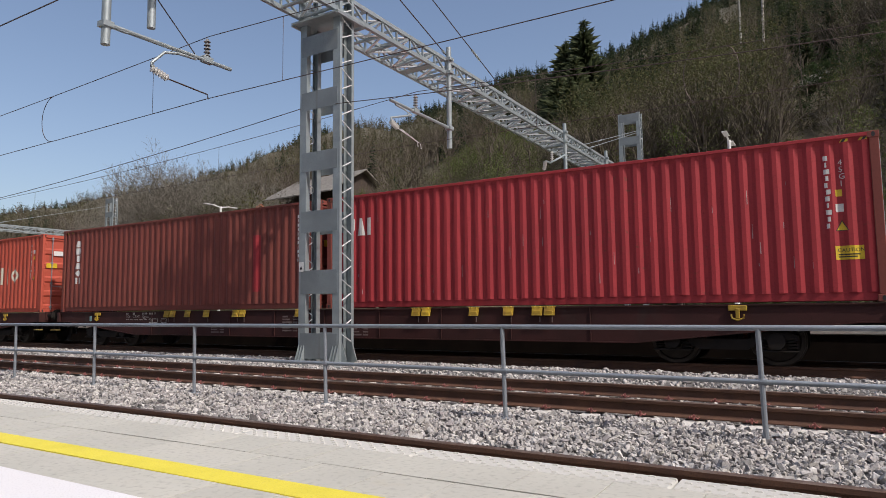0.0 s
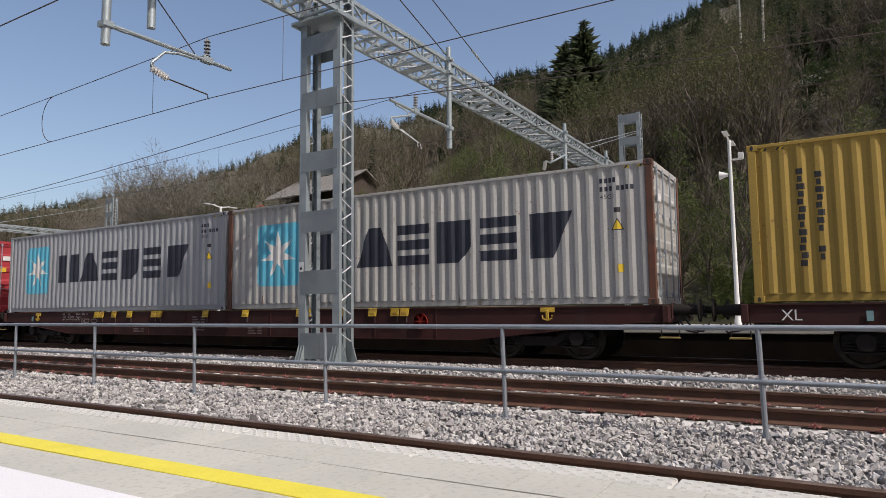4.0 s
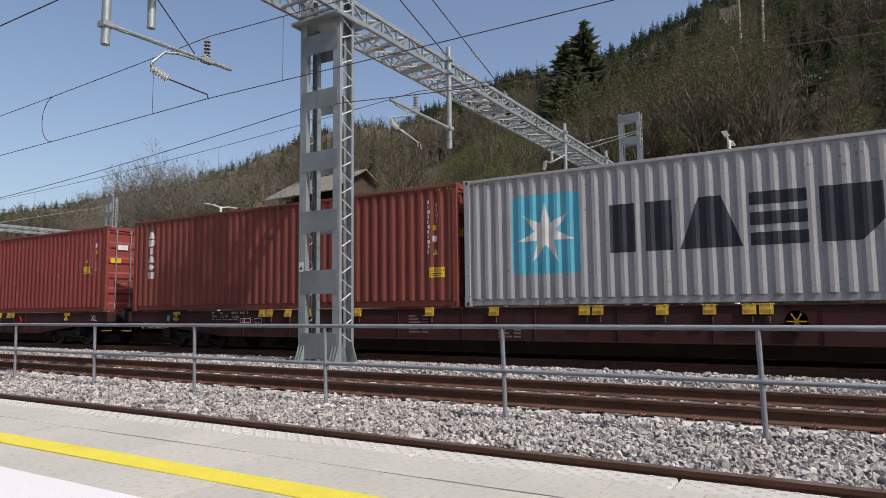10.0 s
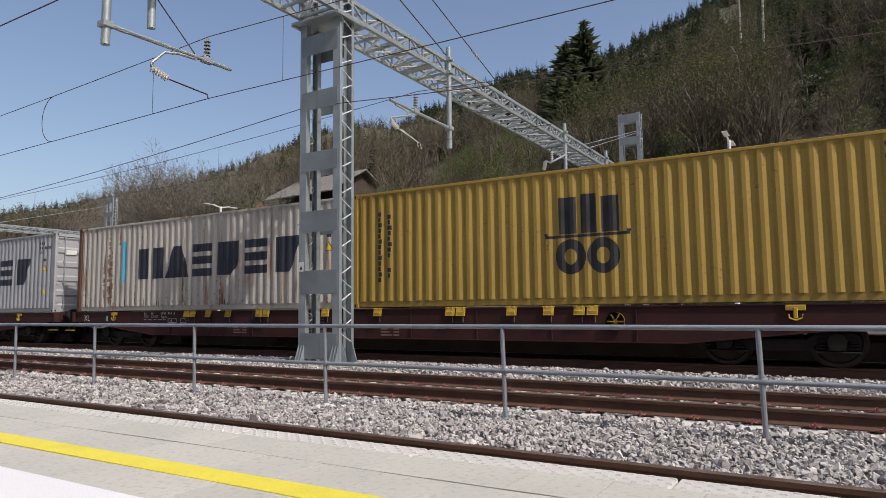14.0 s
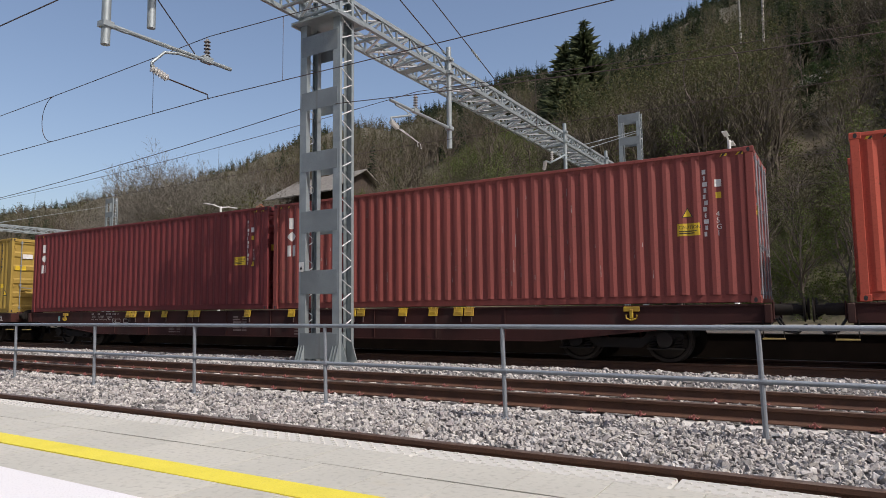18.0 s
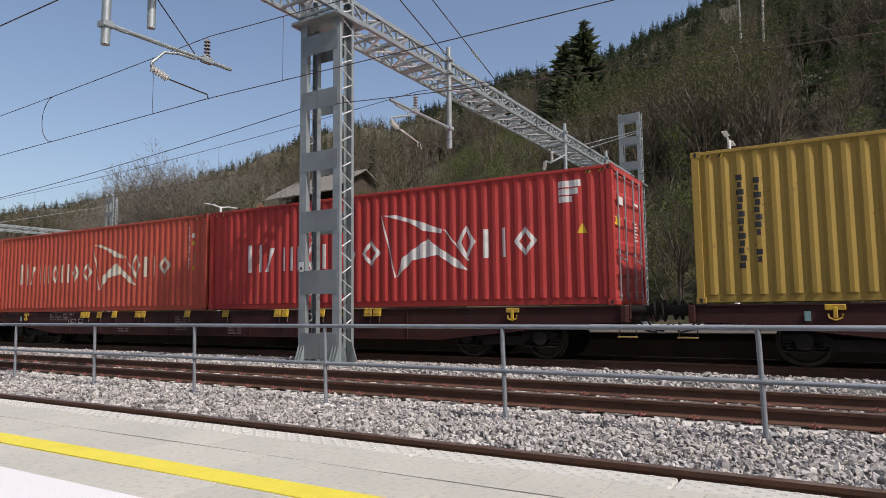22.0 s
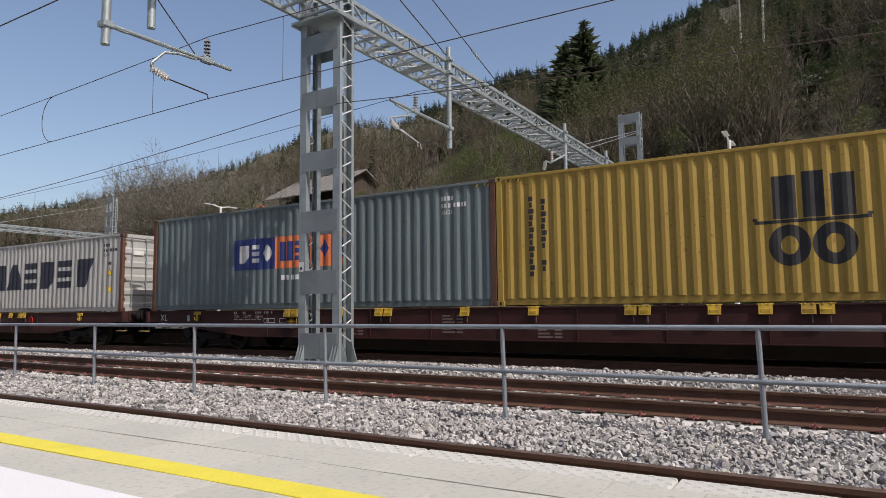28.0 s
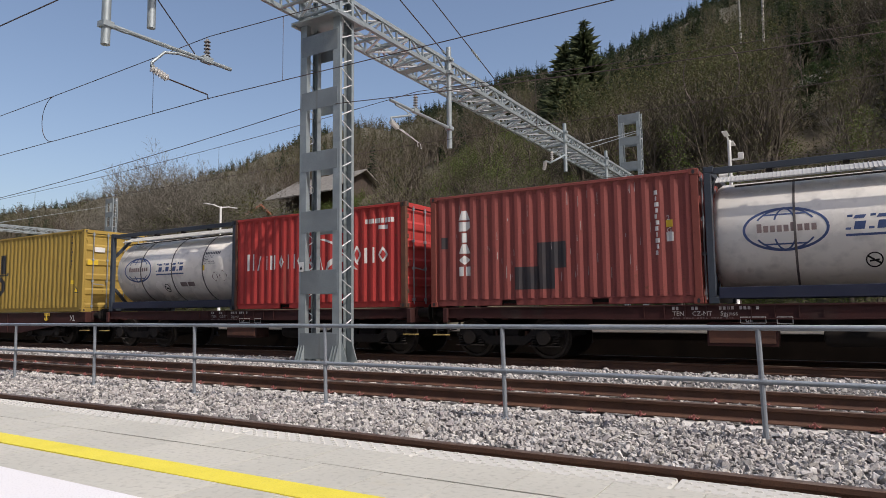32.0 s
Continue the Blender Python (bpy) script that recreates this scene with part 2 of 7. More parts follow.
# ---- mesh tools ----
class Shape:
    """Collects vertices and faces of one mesh."""

    def __init__(self):
        self.v, self.f = [], []
        self.weld = False

    def add(self, verts, faces):
        k = len(self.v)
        self.v += [tuple(p) for p in verts]
        self.f += [tuple(i + k for i in f) for f in faces]
        return self

    def box(self, x0, x1, y0, y1, z0, z1):
        p = [(x, y, z) for x in (x0, x1) for y in (y0, y1) for z in (z0, z1)]
        return self.add(p, [(0, 1, 3, 2), (4, 6, 7, 5), (0, 4, 5, 1), (2, 3, 7, 6), (0, 2, 6, 4), (1, 5, 7, 3)])

    def cbox(self, x0, x1, y0, y1, z0, z1, c):
        """A box with chamfered edges."""
        lo, hi = (x0, y0, z0), (x1, y1, z1)
        pts, idx = [], {}
        for sx in (0, 1):
            for sy in (0, 1):
                for sz in (0, 1):
                    s = (sx, sy, sz)
                    for a in range(3):
                        q = []
                        for k in range(3):
                            e = hi[k] if s[k] else lo[k]
                            if k != a:
                                e += -c if s[k] else c
                            q.append(e)
                        idx[s, a] = len(pts)
                        pts.append(q)
        faces = []
        for a in range(3):
            b, d = (a + 1) % 3, (a + 2) % 3
            for side in (0, 1):
                quad = []
                for u, w in ((0, 0), (1, 0), (1, 1), (0, 1)):
                    s = [0, 0, 0]
                    s[a], s[b], s[d] = side, u, w
                    quad.append(idx[tuple(s), a])
                faces.append(quad if side else quad[::-1])
            for u in (0, 1):
                for w in (0, 1):
                    s0, s1 = [0, 0, 0], [0, 0, 0]
                    s0[a], s0[b], s0[d] = 0, u, w
                    s1[a], s1[b], s1[d] = 1, u, w
                    s0, s1 = tuple(s0), tuple(s1)
                    quad = [idx[s0, b], idx[s1, b], idx[s1, d], idx[s0, d]]
                    faces.append(quad if u == w else quad[::-1])
        for s in [(x, y, z) for x in (0, 1) for y in (0, 1) for z in (0, 1)]:
            tri = [idx[s, 0], idx[s, 1], idx[s, 2]]
            faces.append(tri if sum(s) % 2 else tri[::-1])
        return self.add(pts, faces)

    def tube(self, pts, r, n=8, r1=None, cap=True):
        pts = [Vector(p) for p in pts]
        r1 = r if r1 is None else r1
        rings = []
        ref = None
        for i, p in enumerate(pts):
            d = (pts[min(i + 1, len(pts) - 1)] - pts[max(i - 1, 0)]).normalized()
            if ref is None or abs(ref.dot(d)) > 0.95:
                ref = Vector((0, 0, 1)) if abs(d.z) < 0.9 else Vector((1, 0, 0))
            u = d.cross(ref).normalized()
            w = u.cross(d)
            k = i / max(1, len(pts) - 1)
            rad = r + (r1 - r) * k
            rings.append([p + rad * (math.cos(a) * u + math.sin(a) * w) for a in (2 * math.pi * j / n for j in range(n))])
        faces = []
        for i in range(len(pts) - 1):
            for j in range(n):
                a, b = i * n + j, i * n + (j + 1) % n
                faces.append((a, b, b + n, a + n))
        if cap:
            faces.append(tuple(range(n))[::-1])
            faces.append(tuple(range((len(pts) - 1) * n, len(pts) * n)))
        return self.add([p for ring in rings for p in ring], faces)

    def bar(self, p, q, w, h, up=(0, 0, 1)):
        """A rectangular bar from p to q: w across, h along up."""
        p, q = Vector(p), Vector(q)
        d = (q - p).normalized()
        s = d.cross(Vector(up)).normalized() * w / 2
        u = s.cross(d).normalized() * h / 2
        vs = [a + i * s + j * u for a in (p, q) for i, j in ((-1, -1), (1, -1), (1, 1), (-1, 1))]
        return self.add(vs, [(0, 3, 2, 1), (4, 5, 6, 7), (0, 1, 5, 4), (1, 2, 6, 5), (2, 3, 7, 6), (3, 0, 4, 7)])

    def lathe(self, profile, origin, axis="y", n=16):
        """profile: (distance along the axis, radius)."""
        vs, fs = [], []
        for d, r in profile:
            for j in range(n):
                a = 2 * math.pi * j / n
                c, s = r * math.cos(a), r * math.sin(a)
                q = {"x": (d, c, s), "y": (c, d, s), "z": (c, s, d)}[axis]
                vs.append(Vector(origin) + Vector(q))
        for i in range(len(profile) - 1):
            for j in range(n):
                a, b = i * n + j, i * n + (j + 1) % n
                fs.append((a, b, b + n, a + n))
        fs.append(tuple(range(n)))
        fs.append(tuple(range((len(profile) - 1) * n, len(profile) * n)))
        return self.add(vs, fs)

    def prism(self, poly, y0, y1):
        """A polygon in x and z, from y0 to y1."""
        n = len(poly)
        vs = [(x, y0, z) for x, z in poly] + [(x, y1, z) for x, z in poly]
        return self.add(vs, [tuple(range(n)), tuple(range(2 * n - 1, n - 1, -1))] + [(i, (i + 1) % n + 0, (i + 1) % n + n, i + n) for i in range(n)])

    def mesh(self, name, smooth=False):
        me = bpy.data.meshes.new(name)
        me.from_pydata(self.v, [], self.f)
        me.update()
        bm = bmesh.new()
        bm.from_mesh(me)
        if self.weld:
            bmesh.ops.remove_doubles(bm, verts=bm.verts, dist=0.0005)
        bmesh.ops.recalc_face_normals(bm, faces=bm.faces)
        bm.to_mesh(me)
        bm.free()
        if smooth:
            me.polygons.foreach_set("use_smooth", [True] * len(me.polygons))
            me.set_sharp_from_angle(angle=radians(35))
        return me


def part(name, shape, mat, parent, label="", smooth=False, at=None):
    """One mesh object under a thing or a part."""
    me = shape if isinstance(shape, bpy.types.Mesh) else shape.mesh(name, smooth)
    if not me.materials:
        me.materials.append(M[mat])
    ob = new(name, me)
    ob.parent = parent
    if at:
        ob.location = at
    if name in SMALL_MARKS:
        ob["kind"] = "stuff"
    return tagged(ob, label)


SMALL_MARKS = ("registration_mark", "data_panel", "number_line", "name_column", "address_line", "scrape_mark", "registration_plate", "grid_mark")


def thing(name, label, category, group="", kind="", at=(0, 0, 0)):
    ob = tagged(new(name), label, category, group, kind)
    ob.location = at
    ob.empty_display_size = 0.2
    return ob


def solid(name, shape, mat, label="", category="", group="", kind="", smooth=False):
    me = shape if isinstance(shape, bpy.types.Mesh) else shape.mesh(name, smooth)
    me.materials.append(M[mat])
    return tagged(new(name, me), label, category, group, kind)


def big_mesh(name, verts, faces_per, mat):
    """A mesh out of arrays: verts (n, 3) and triangles or quads (m, 3 or 4)."""
    me = bpy.data.meshes.new(name)
    k = faces_per.shape[1]
    me.vertices.add(len(verts))
    me.vertices.foreach_set("co", np.asarray(verts, np.float32).ravel())
    me.loops.add(faces_per.size)
    me.loops.foreach_set("vertex_index", faces_per.astype(np.int32).ravel())
    me.polygons.add(len(faces_per))
    me.polygons.foreach_set("loop_start", np.arange(0, faces_per.size, k, dtype=np.int32))
    me.update(calc_edges=True)
    me.validate()
    me.shade_flat()
    me.materials.append(M[mat])
    return me


rng = np.random.default_rng(7)
# ---- ground and hills ----
# crest height in degrees over the bearing in degrees from the tracks' normal
# both ends of the table: unseen hill behind the camera, raised to block skylight
BEARING = [-180, -150, -120, -95, -75, -65, -60, -54, -48, -45, -41.5, -38, -35, -33, -30, -27.5, -25, -22.5, -18, -15, -11, -8, 4, 15, 40, 70, 100, 140, 180]
CREST = [22, 22, 16, 9, 6.4, 7.0, 8.2, 9.7, 12.0, 13.3, 14.7, 15.8, 15.5, 16.5, 17.4, 18.6, 19.3, 19.6, 20.0, 21.0, 22.2, 23.4, 26, 26, 22, 16, 15, 20, 22]
FOOT = 37.0


def foot_dist(b):
    c = math.cos(radians(b))
    return min(FOOT / c, 260.0) if c > 0.12 else 260.0


def crest_dist(b):
    return 620.0 + 500.0 * max(0.0, min(1.0, (-b - 20) / 45)) if b < 60 else 900.0


def hill_height(b, r):
    r0, r1 = foot_dist(b), crest_dist(b)
    e = float(np.interp(b, BEARING, CREST))
    if r <= r0:
        return 0.0
    k = (1 - r0 / r) / (1 - r0 / r1)
    if r > r1:
        return r1 * math.tan(radians(e)) - (r - r1) * 0.18
    h = r * math.tan(radians(e * k ** 0.75)) * 1.0
    w = noise.noise(Vector((b * 0.35, r * 0.012, 3.1))) * 0.022 * (r - r0) * min(1, (r1 - r) / 120)
    return max(0.3, h + w)


def build_ground():
    bear = list(np.arange(-180, -70, 5.0)) + list(np.arange(-70, 12, 0.75)) + list(np.arange(12, 180, 5.0))
    radii = [0.0, 3, 8, 14, 20, 26, 32, 36, 38, 40, 43, 46, 50, 55, 62, 70, 80, 92, 106, 122, 140, 160, 185, 215, 250, 290, 340, 400, 470, 540, 600, 620, 660, 720, 800, 900, 1000, 1120, 1200, 1600, 2600, 4000]
    verts, faces = [], []
    nb = len(bear)
    for r in radii:
        for b in bear:
            x, y = r * math.sin(radians(b)), r * math.cos(radians(b))
            h = hill_height(b, r)
            verts.append((x, y, -0.55 + h))
    for i in range(len(radii) - 1):
        for j in range(nb):
            a, c = i * nb + j, i * nb + (j + 1) % nb
            faces.append((a, c, c + nb, a + nb))
    s = Shape().add(verts, faces)
    return solid("ground", s, "ground", "brown grassy hillside rising behind the railway", "ground", kind="structure", smooth=True)


build_ground()

# ---- track bed ----
TRACKS = {"near": 4.07, "middle": 8.835, "train": 14.36}
X0, X1 = -75.0, 9.0


def bed_height(y):
    return float(np.interp(y, [2.4, 3.0, 4.0, 5.2, 6.2, 7.0, 7.9, 8.8, 9.8, 10.6, 11.3, 12.2, 13.2, 15.6, 16.6], [-0.30, -0.20, -0.20, -0.20, -0.17, -0.17, -0.19, -0.19, -0.19, -0.11, -0.065, -0.07, -0.20, -0.20, -0.40]))


def build_bed():
    ys = list(np.arange(2.4, 16.8, 0.2))
    xs = list(np.arange(X0, X1 + 0.1, 1.0))
    verts = [(x, y, bed_height(y) - 0.035 + 0.02 * noise.noise(Vector((x, y * 2, 0)))) for x in xs for y in ys]
    n = len(ys)
    faces = [(i * n + j, (i + 1) * n + j, (i + 1) * n + j + 1, i * n + j + 1) for i in range(len(xs) - 1) for j in range(n - 1)]
    k = len(verts)
    verts += [(X0, 2.4, -0.6), (X1, 2.4, -0.6), (X1, 16.6, -0.6), (X0, 16.6, -0.6)]
    faces.append((k, k + 1, k + 2, k + 3))
    return solid("ballast_bed", Shape().add(verts, faces), "ballast_bed", "grey crushed stone bed under the railway tracks", "ballast", kind="structure")


BED = build_bed()

RAIL = [(-0.075, 0), (0.075, 0), (0.075, 0.012), (0.02, 0.03), (0.010, 0.045), (0.010, 0.12), (0.034, 0.132), (0.036, 0.166), (0.026, 0.172), (-0.026, 0.172), (-0.036, 0.166), (-0.034, 0.132), (-0.010, 0.12), (-0.010, 0.045), (-0.02, 0.03), (-0.075, 0.012)]


def rail_mesh():
    n = len(RAIL)
    vs = [(X0, y, z - 0.172) for y, z in RAIL] + [(X1, y, z - 0.172) for y, z in RAIL]
    fs = [tuple(range(n)), tuple(range(2 * n - 1, n - 1, -1))] + [(i, (i + 1) % n, (i + 1) % n + n, i + n) for i in range(n)]
    me = Shape().add(vs, fs).mesh("rail")
    me.materials.append(M["rail"])
    me.materials.append(M["rail_head"])
    for p in me.polygons:
        if p.center.z > -0.004:
            p.material_index = 1
    return me


def build_tracks():
    rail = rail_mesh()
    sl = Shape()
    vs = []
    for x, w, z in ((-1.3, 0.15, -0.21), (-0.55, 0.14, -0.185), (0, 0.11, -0.225), (0.55, 0.14, -0.185), (1.3, 0.15, -0.21)):
        vs += [(-w, x, -0.40), (w, x, -0.40), (w * 0.8, x, z), (-w * 0.8, x, z)]
    fs = [(0, 1, 2, 3), (19, 18, 17, 16)]
    for i in range(4):
        for j in range(4):
            a, b = i * 4 + j, i * 4 + (j + 1) % 4
            fs.append((a, b, b + 4, a + 4))
    sleeper = sl.add(vs, fs).mesh("sleeper")
    sleeper.materials.append(M["concrete"])
    cl = Shape()
    for s in (-1, 1):
        cl.tube([(-0.055, s * 0.075, -0.150), (-0.045, s * 0.12, -0.165), (-0.02, s * 0.13, -0.14), (0.0, s * 0.09, -0.125), (0.02, s * 0.13, -0.14), (0.045, s * 0.12, -0.165), (0.055, s * 0.075, -0.150)], 0.008, 5)
        cl.tube([(0, s * 0.105, -0.18), (0, s * 0.105, -0.115)], 0.013, 6)
    clip = cl.mesh("rail_clip", True)
    clip.materials.append(M["clip"])
    for key, yc in TRACKS.items():
        t = thing("railway_track", {"near": "rusty railway track beside the platform edge", "middle": "rusty empty railway track with red rail clips", "train": "railway track under the passing freight train"}[key], "railway track", "parallel tracks", "structure", (0, yc, 0))
        for s in (-0.747, 0.747):
            part("rail", rail, "rail", t, at=(0, s, 0))
        x = X0 + 0.3 if key != "train" else -34.0
        if key == "near":
            x = -22.0
        while x < X1 - 0.3:
            so = part("sleeper", sleeper, "concrete", t, at=(x, 0, 0))
            if key == "middle" and x > -30:
                for s in (-0.747, 0.747):
                    part("rail_clip", clip, "clip", so, at=(0, s, 0))
            x += 0.6


# ---- platform ----
PZ = 0.53
EDGE = 2.37


def build_platform():
    s = Shape().box(-75, 9, -14, EDGE - 0.02, -0.55, PZ - 0.028)
    plat = solid("platform", s, "joint", "pale concrete station platform with paved surface", "platform", kind="structure")
    tile = Shape().cbox(-0.1438, 0.1438, -0.1562, 0.1562, -0.03, 0.0, 0.0009).mesh("paver")
    tile.materials.append(M["paver"])
    edge = Shape().cbox(-0.4975, 0.4975, -0.074, 0.074, -0.16, 0.0, 0.008)
    for i in range(14):
        for j in range(4):
            x, y = -0.46 + i * 0.07 + (0.035 if j % 2 else 0), -0.054 + j * 0.034
            edge.add([(x - 0.013, y - 0.006, 0), (x + 0.013, y - 0.006, 0), (x + 0.013, y + 0.006, 0), (x - 0.013, y + 0.006, 0), (x - 0.008, y - 0.003, 0.0045), (x + 0.008, y - 0.003, 0.0045), (x + 0.008, y + 0.003, 0.0045), (x - 0.008, y + 0.003, 0.0045)], [(0, 1, 5, 4), (1, 2, 6, 5), (2, 3, 7, 6), (3, 0, 4, 7), (4, 5, 6, 7)])
    edge = edge.mesh("edge_stone")
    edge.materials.append(M["edge"])
    for i in range(40):
        part("edge_stone", edge, "edge", plat, at=(2.0 - i * 1.0, EDGE - 0.074, PZ))
    far = Shape()
    far.box(-75, -38.5, EDGE - 0.148, EDGE, PZ - 0.16, PZ)
    rows = [2.09, 1.80, 1.485]
    for k, y in enumerate(rows):
        hw = 0.126 if k == 0 else 0.157
        far.box(-75, -16 if k < 2 else -12, y - hw, y + hw, PZ - 0.03, PZ - 0.001)
    part("paving", far, "paver", plat)
    for k, y in enumerate(rows):
        for i in range(60 if k < 2 else 46):
            x = 1.5 - i * 0.2905 + (0.12 if k == 1 else 0)
            if x > -16 + (4 if k == 2 else 0):
                pv = part("paver", tile, "paver", plat, at=(x, y, PZ + 0.0012 * math.sin(i * 7.3 + k)))
                pv.scale.y = 0.8 if k == 0 else 1.0
    part("yellow_line", Shape().box(-75, 9, 1.565, 1.69, PZ - 0.002, PZ + 0.004), "yellow_line", plat, "yellow painted safety line")
    part("white_surface", Shape().box(-75, 9, -14, 1.325, PZ - 0.03, PZ + 0.003), "white_floor", plat, "smooth white coated platform surface")


# ---- fence ----
def build_fence():
    y = 6.98
    f = thing("railing", "grey galvanised tube railing standing between the tracks", "railing", at=(0, y, 0))
    zt, zm = 0.895, 0.385
    lean = 0.035
    post = Shape().tube([(lean, 0, -0.35), (lean * 0.6, 0, -0.05), (0, 0, zt - 0.05), (0, 0, zt)], 0.026, 10).box(-0.05 + lean, 0.05 + lean, -0.05, 0.05, -0.3, -0.15)
    post = post.mesh("post", True)
    xs = [-0.69 + 2.712 * (3 - i) for i in range(30)]
    for x in xs:
        p = part("post", post, "galv_dull", f, at=(x, 0, 0))
        part("rail_clamp", Shape().lathe([(-0.035, 0.034), (0.035, 0.034)], (0.02, 0, zm), "x", 10), "galv_dull", p, smooth=True)
    part("top_rail", Shape().tube([(xs[-1], 0, zt), (xs[0], 0, zt)], 0.027, 12), "galv_dull", f, smooth=True)
    part("middle_rail", Shape().tube([(xs[-1], 0, zm), (xs[0], 0, zm)], 0.024, 12), "galv_dull", f, smooth=True)


# ---- gantry ----
MX0, MX1, MY0, MY1 = -10.6, -9.4, 11.2, 11.7
BEAM_Z0, BEAM_Z1 = 7.97, 8.36
MAST_TOP = 11.9


def build_mast(name, ob_at, back=False):
    """A lattice mast: four legs, plates on the broad faces, zigzag bars on the narrow ones."""
    m = thing(name, "grey galvanised lattice mast with battened broad faces and laced narrow faces", "mast", "gantry masts", at=ob_at)
    w, d, h = 1.2, 0.5, MAST_TOP
    leg_w, leg_d, lip = 0.2, 0.125, 0.085
    for i, x in enumerate((0, w)):
        for j, y in enumerate((0, d)):
            sx = 1 if i == 0 else -1
            sy = 1 if j == 0 else -1
            t = 0.012
            prof = [(0, 0), (leg_w, 0), (leg_w, leg_d), (leg_w - t, leg_d), (leg_w - t, t), (t, t), (t, lip), (0, lip)]
            pts = [(x + sx * u, y + sy * v) for u, v in prof]
            n = len(pts)
            s = Shape().add([(px, py, -0.5) for px, py in pts] + [(px, py, h) for px, py in pts], [tuple(range(n)), tuple(range(2 * n - 1, n - 1, -1))] + [(q, (q + 1) % n, (q + 1) % n + n, q + n) for q in range(n)])
            part("leg", s, "galv", m)
    k = 0
    z = 0.02
    for yy in (0.0, d):
        off = -0.008 if yy == 0 else 0.008
        zs = [(0.03, 0.57), (1.48, 0.53), (2.88, 0.49), (4.29, 0.45), (5.74, 0.43), (7.04, 0.48), (8.7, 0.45), (10.1, 0.45), (11.4, 0.45)]
        for z, hh in zs:
            ya, yb = sorted((yy + off, yy + off * 0.1))
            part("batten_plate", Shape().cbox(0.06, w - 0.06, ya, yb, z, z + hh, 0.002), "galv_plate", m)
    for x in (0.012, w - 0.012):
        n = 38
        pts = []
        for i in range(n + 1):
            zz = 0.35 + (h - 0.5) * i / n
            y = 0.05 if i % 2 else d - 0.05
            pts += [(x, y, zz - 0.045), (x, y, zz + 0.045)]
        part("lacing", Shape().tube(pts, 0.0135, 6), "lit_zinc", m, "zigzag round bar lacing", smooth=True)
    for i, x in enumerate((0.0, w)):
        for j, yy in enumerate((0.0, d)):
            sx, sy = (-1, 1)[i], (-1, 1)[j]
            g = Shape()
            for k in (0.02, 0.10, 0.18):
                xx = x - sx * k
                g.add([(xx + q, yy + sy * v, z) for q in (-0.006, 0.006) for v, z in ((0.0, -0.1), (0.15, -0.1), (0.15, -0.04), (0.0, 0.36))], [(0, 1, 2, 3), (7, 6, 5, 4), (0, 4, 5, 1), (1, 5, 6, 2), (2, 6, 7, 3), (3, 7, 4, 0)])
            yk = yy - sy * 0.08
            g.add([(x + sx * v, yk + q, z) for q in (-0.006, 0.006) for v, z in ((0.0, -0.1), (0.17, -0.1), (0.17, -0.04), (0.0, 0.42))], [(0, 1, 2, 3), (7, 6, 5, 4), (0, 4, 5, 1), (1, 5, 6, 2), (2, 6, 7, 3), (3, 7, 4, 0)])
            g.box(min(x - sx * 0.22, x + sx * 0.19), max(x - sx * 0.22, x + sx * 0.19), min(yy - sy * 0.1, yy + sy * 0.18), max(yy - sy * 0.1, yy + sy * 0.18), -0.14, -0.1)
            part("foot_bracket", g, "galv", m)
    part("footing", Shape().cbox(-0.25, w + 0.25, -0.25, d + 0.25, -0.55, -0.12, 0.02), "concrete", m, "concrete footing in the ballast")
    part("cap_plate", Shape().cbox(-0.12, w + 0.12, -0.2, d + 0.25, BEAM_Z0 - 0.16, BEAM_Z0 - 0.11, 0.006).cbox(-0.12, -0.04, -0.2, d + 0.25, BEAM_Z0 - 0.2, BEAM_Z0 - 0.16, 0.006).cbox(w + 0.04, w + 0.12, -0.2, d + 0.25, BEAM_Z0 - 0.2, BEAM_Z0 - 0.16, 0.006), "galv", m)
    return m


def build_beam(at, y0, y1):
    g = thing("gantry_beam", "galvanised lattice box girder spanning the tracks on masts", "gantry", "gantry beams", at=at)
    w, h = 1.02, BEAM_Z1 - BEAM_Z0
    zb, zt = BEAM_Z0, BEAM_Z1
    for x in (-w / 2, w / 2):
        for z in (zb, zt):
            part("chord", Shape().bar((x, y0, z), (x, y1, z), 0.10, 0.10), "galv", g)
    n = int((y1 - y0) / 0.62)
    st = (y1 - y0) / n
    for side in (-1, 1):
        s = Shape()
        for i in range(n):
            ya, yb = y0 + i * st, y0 + (i + 1) * st
            a, b = (zb, zt) if i % 2 else (zt, zb)
            s.bar((side * w / 2, ya, a), (side * w / 2, yb, b), 0.05, 0.05, (1, 0, 0))
            s.bar((side * w / 2, ya, zb), (side * w / 2, ya, zt), 0.045, 0.045, (1, 0, 0))
        part("side_lacing", s, "galv", g)
    for z in (zb, zt):
        for i in range(n + 1):
            part("cross_bar", Shape().bar((-w / 2, y0 + i * st, z), (w / 2, y0 + i * st, z), 0.07, 0.05), "galv", g)
        s = Shape()
        for i in range(n):
            sg = 1 if i % 2 else -1
            s.bar((-sg * w / 2, y0 + i * st, z), (sg * w / 2, y0 + (i + 1) * st, z), 0.06, 0.03)
        part("flat_lacing", s, "lit_zinc", g)
    for y in (2.6, 15.2, 20.0, 26.0):
        if y0 < y < y1:
            part("joint_plate", Shape().box(-w / 2 - 0.05, w / 2 + 0.05, y - 0.12, y + 0.12, zb - 0.06, zb - 0.038), "galv", g)
    return g


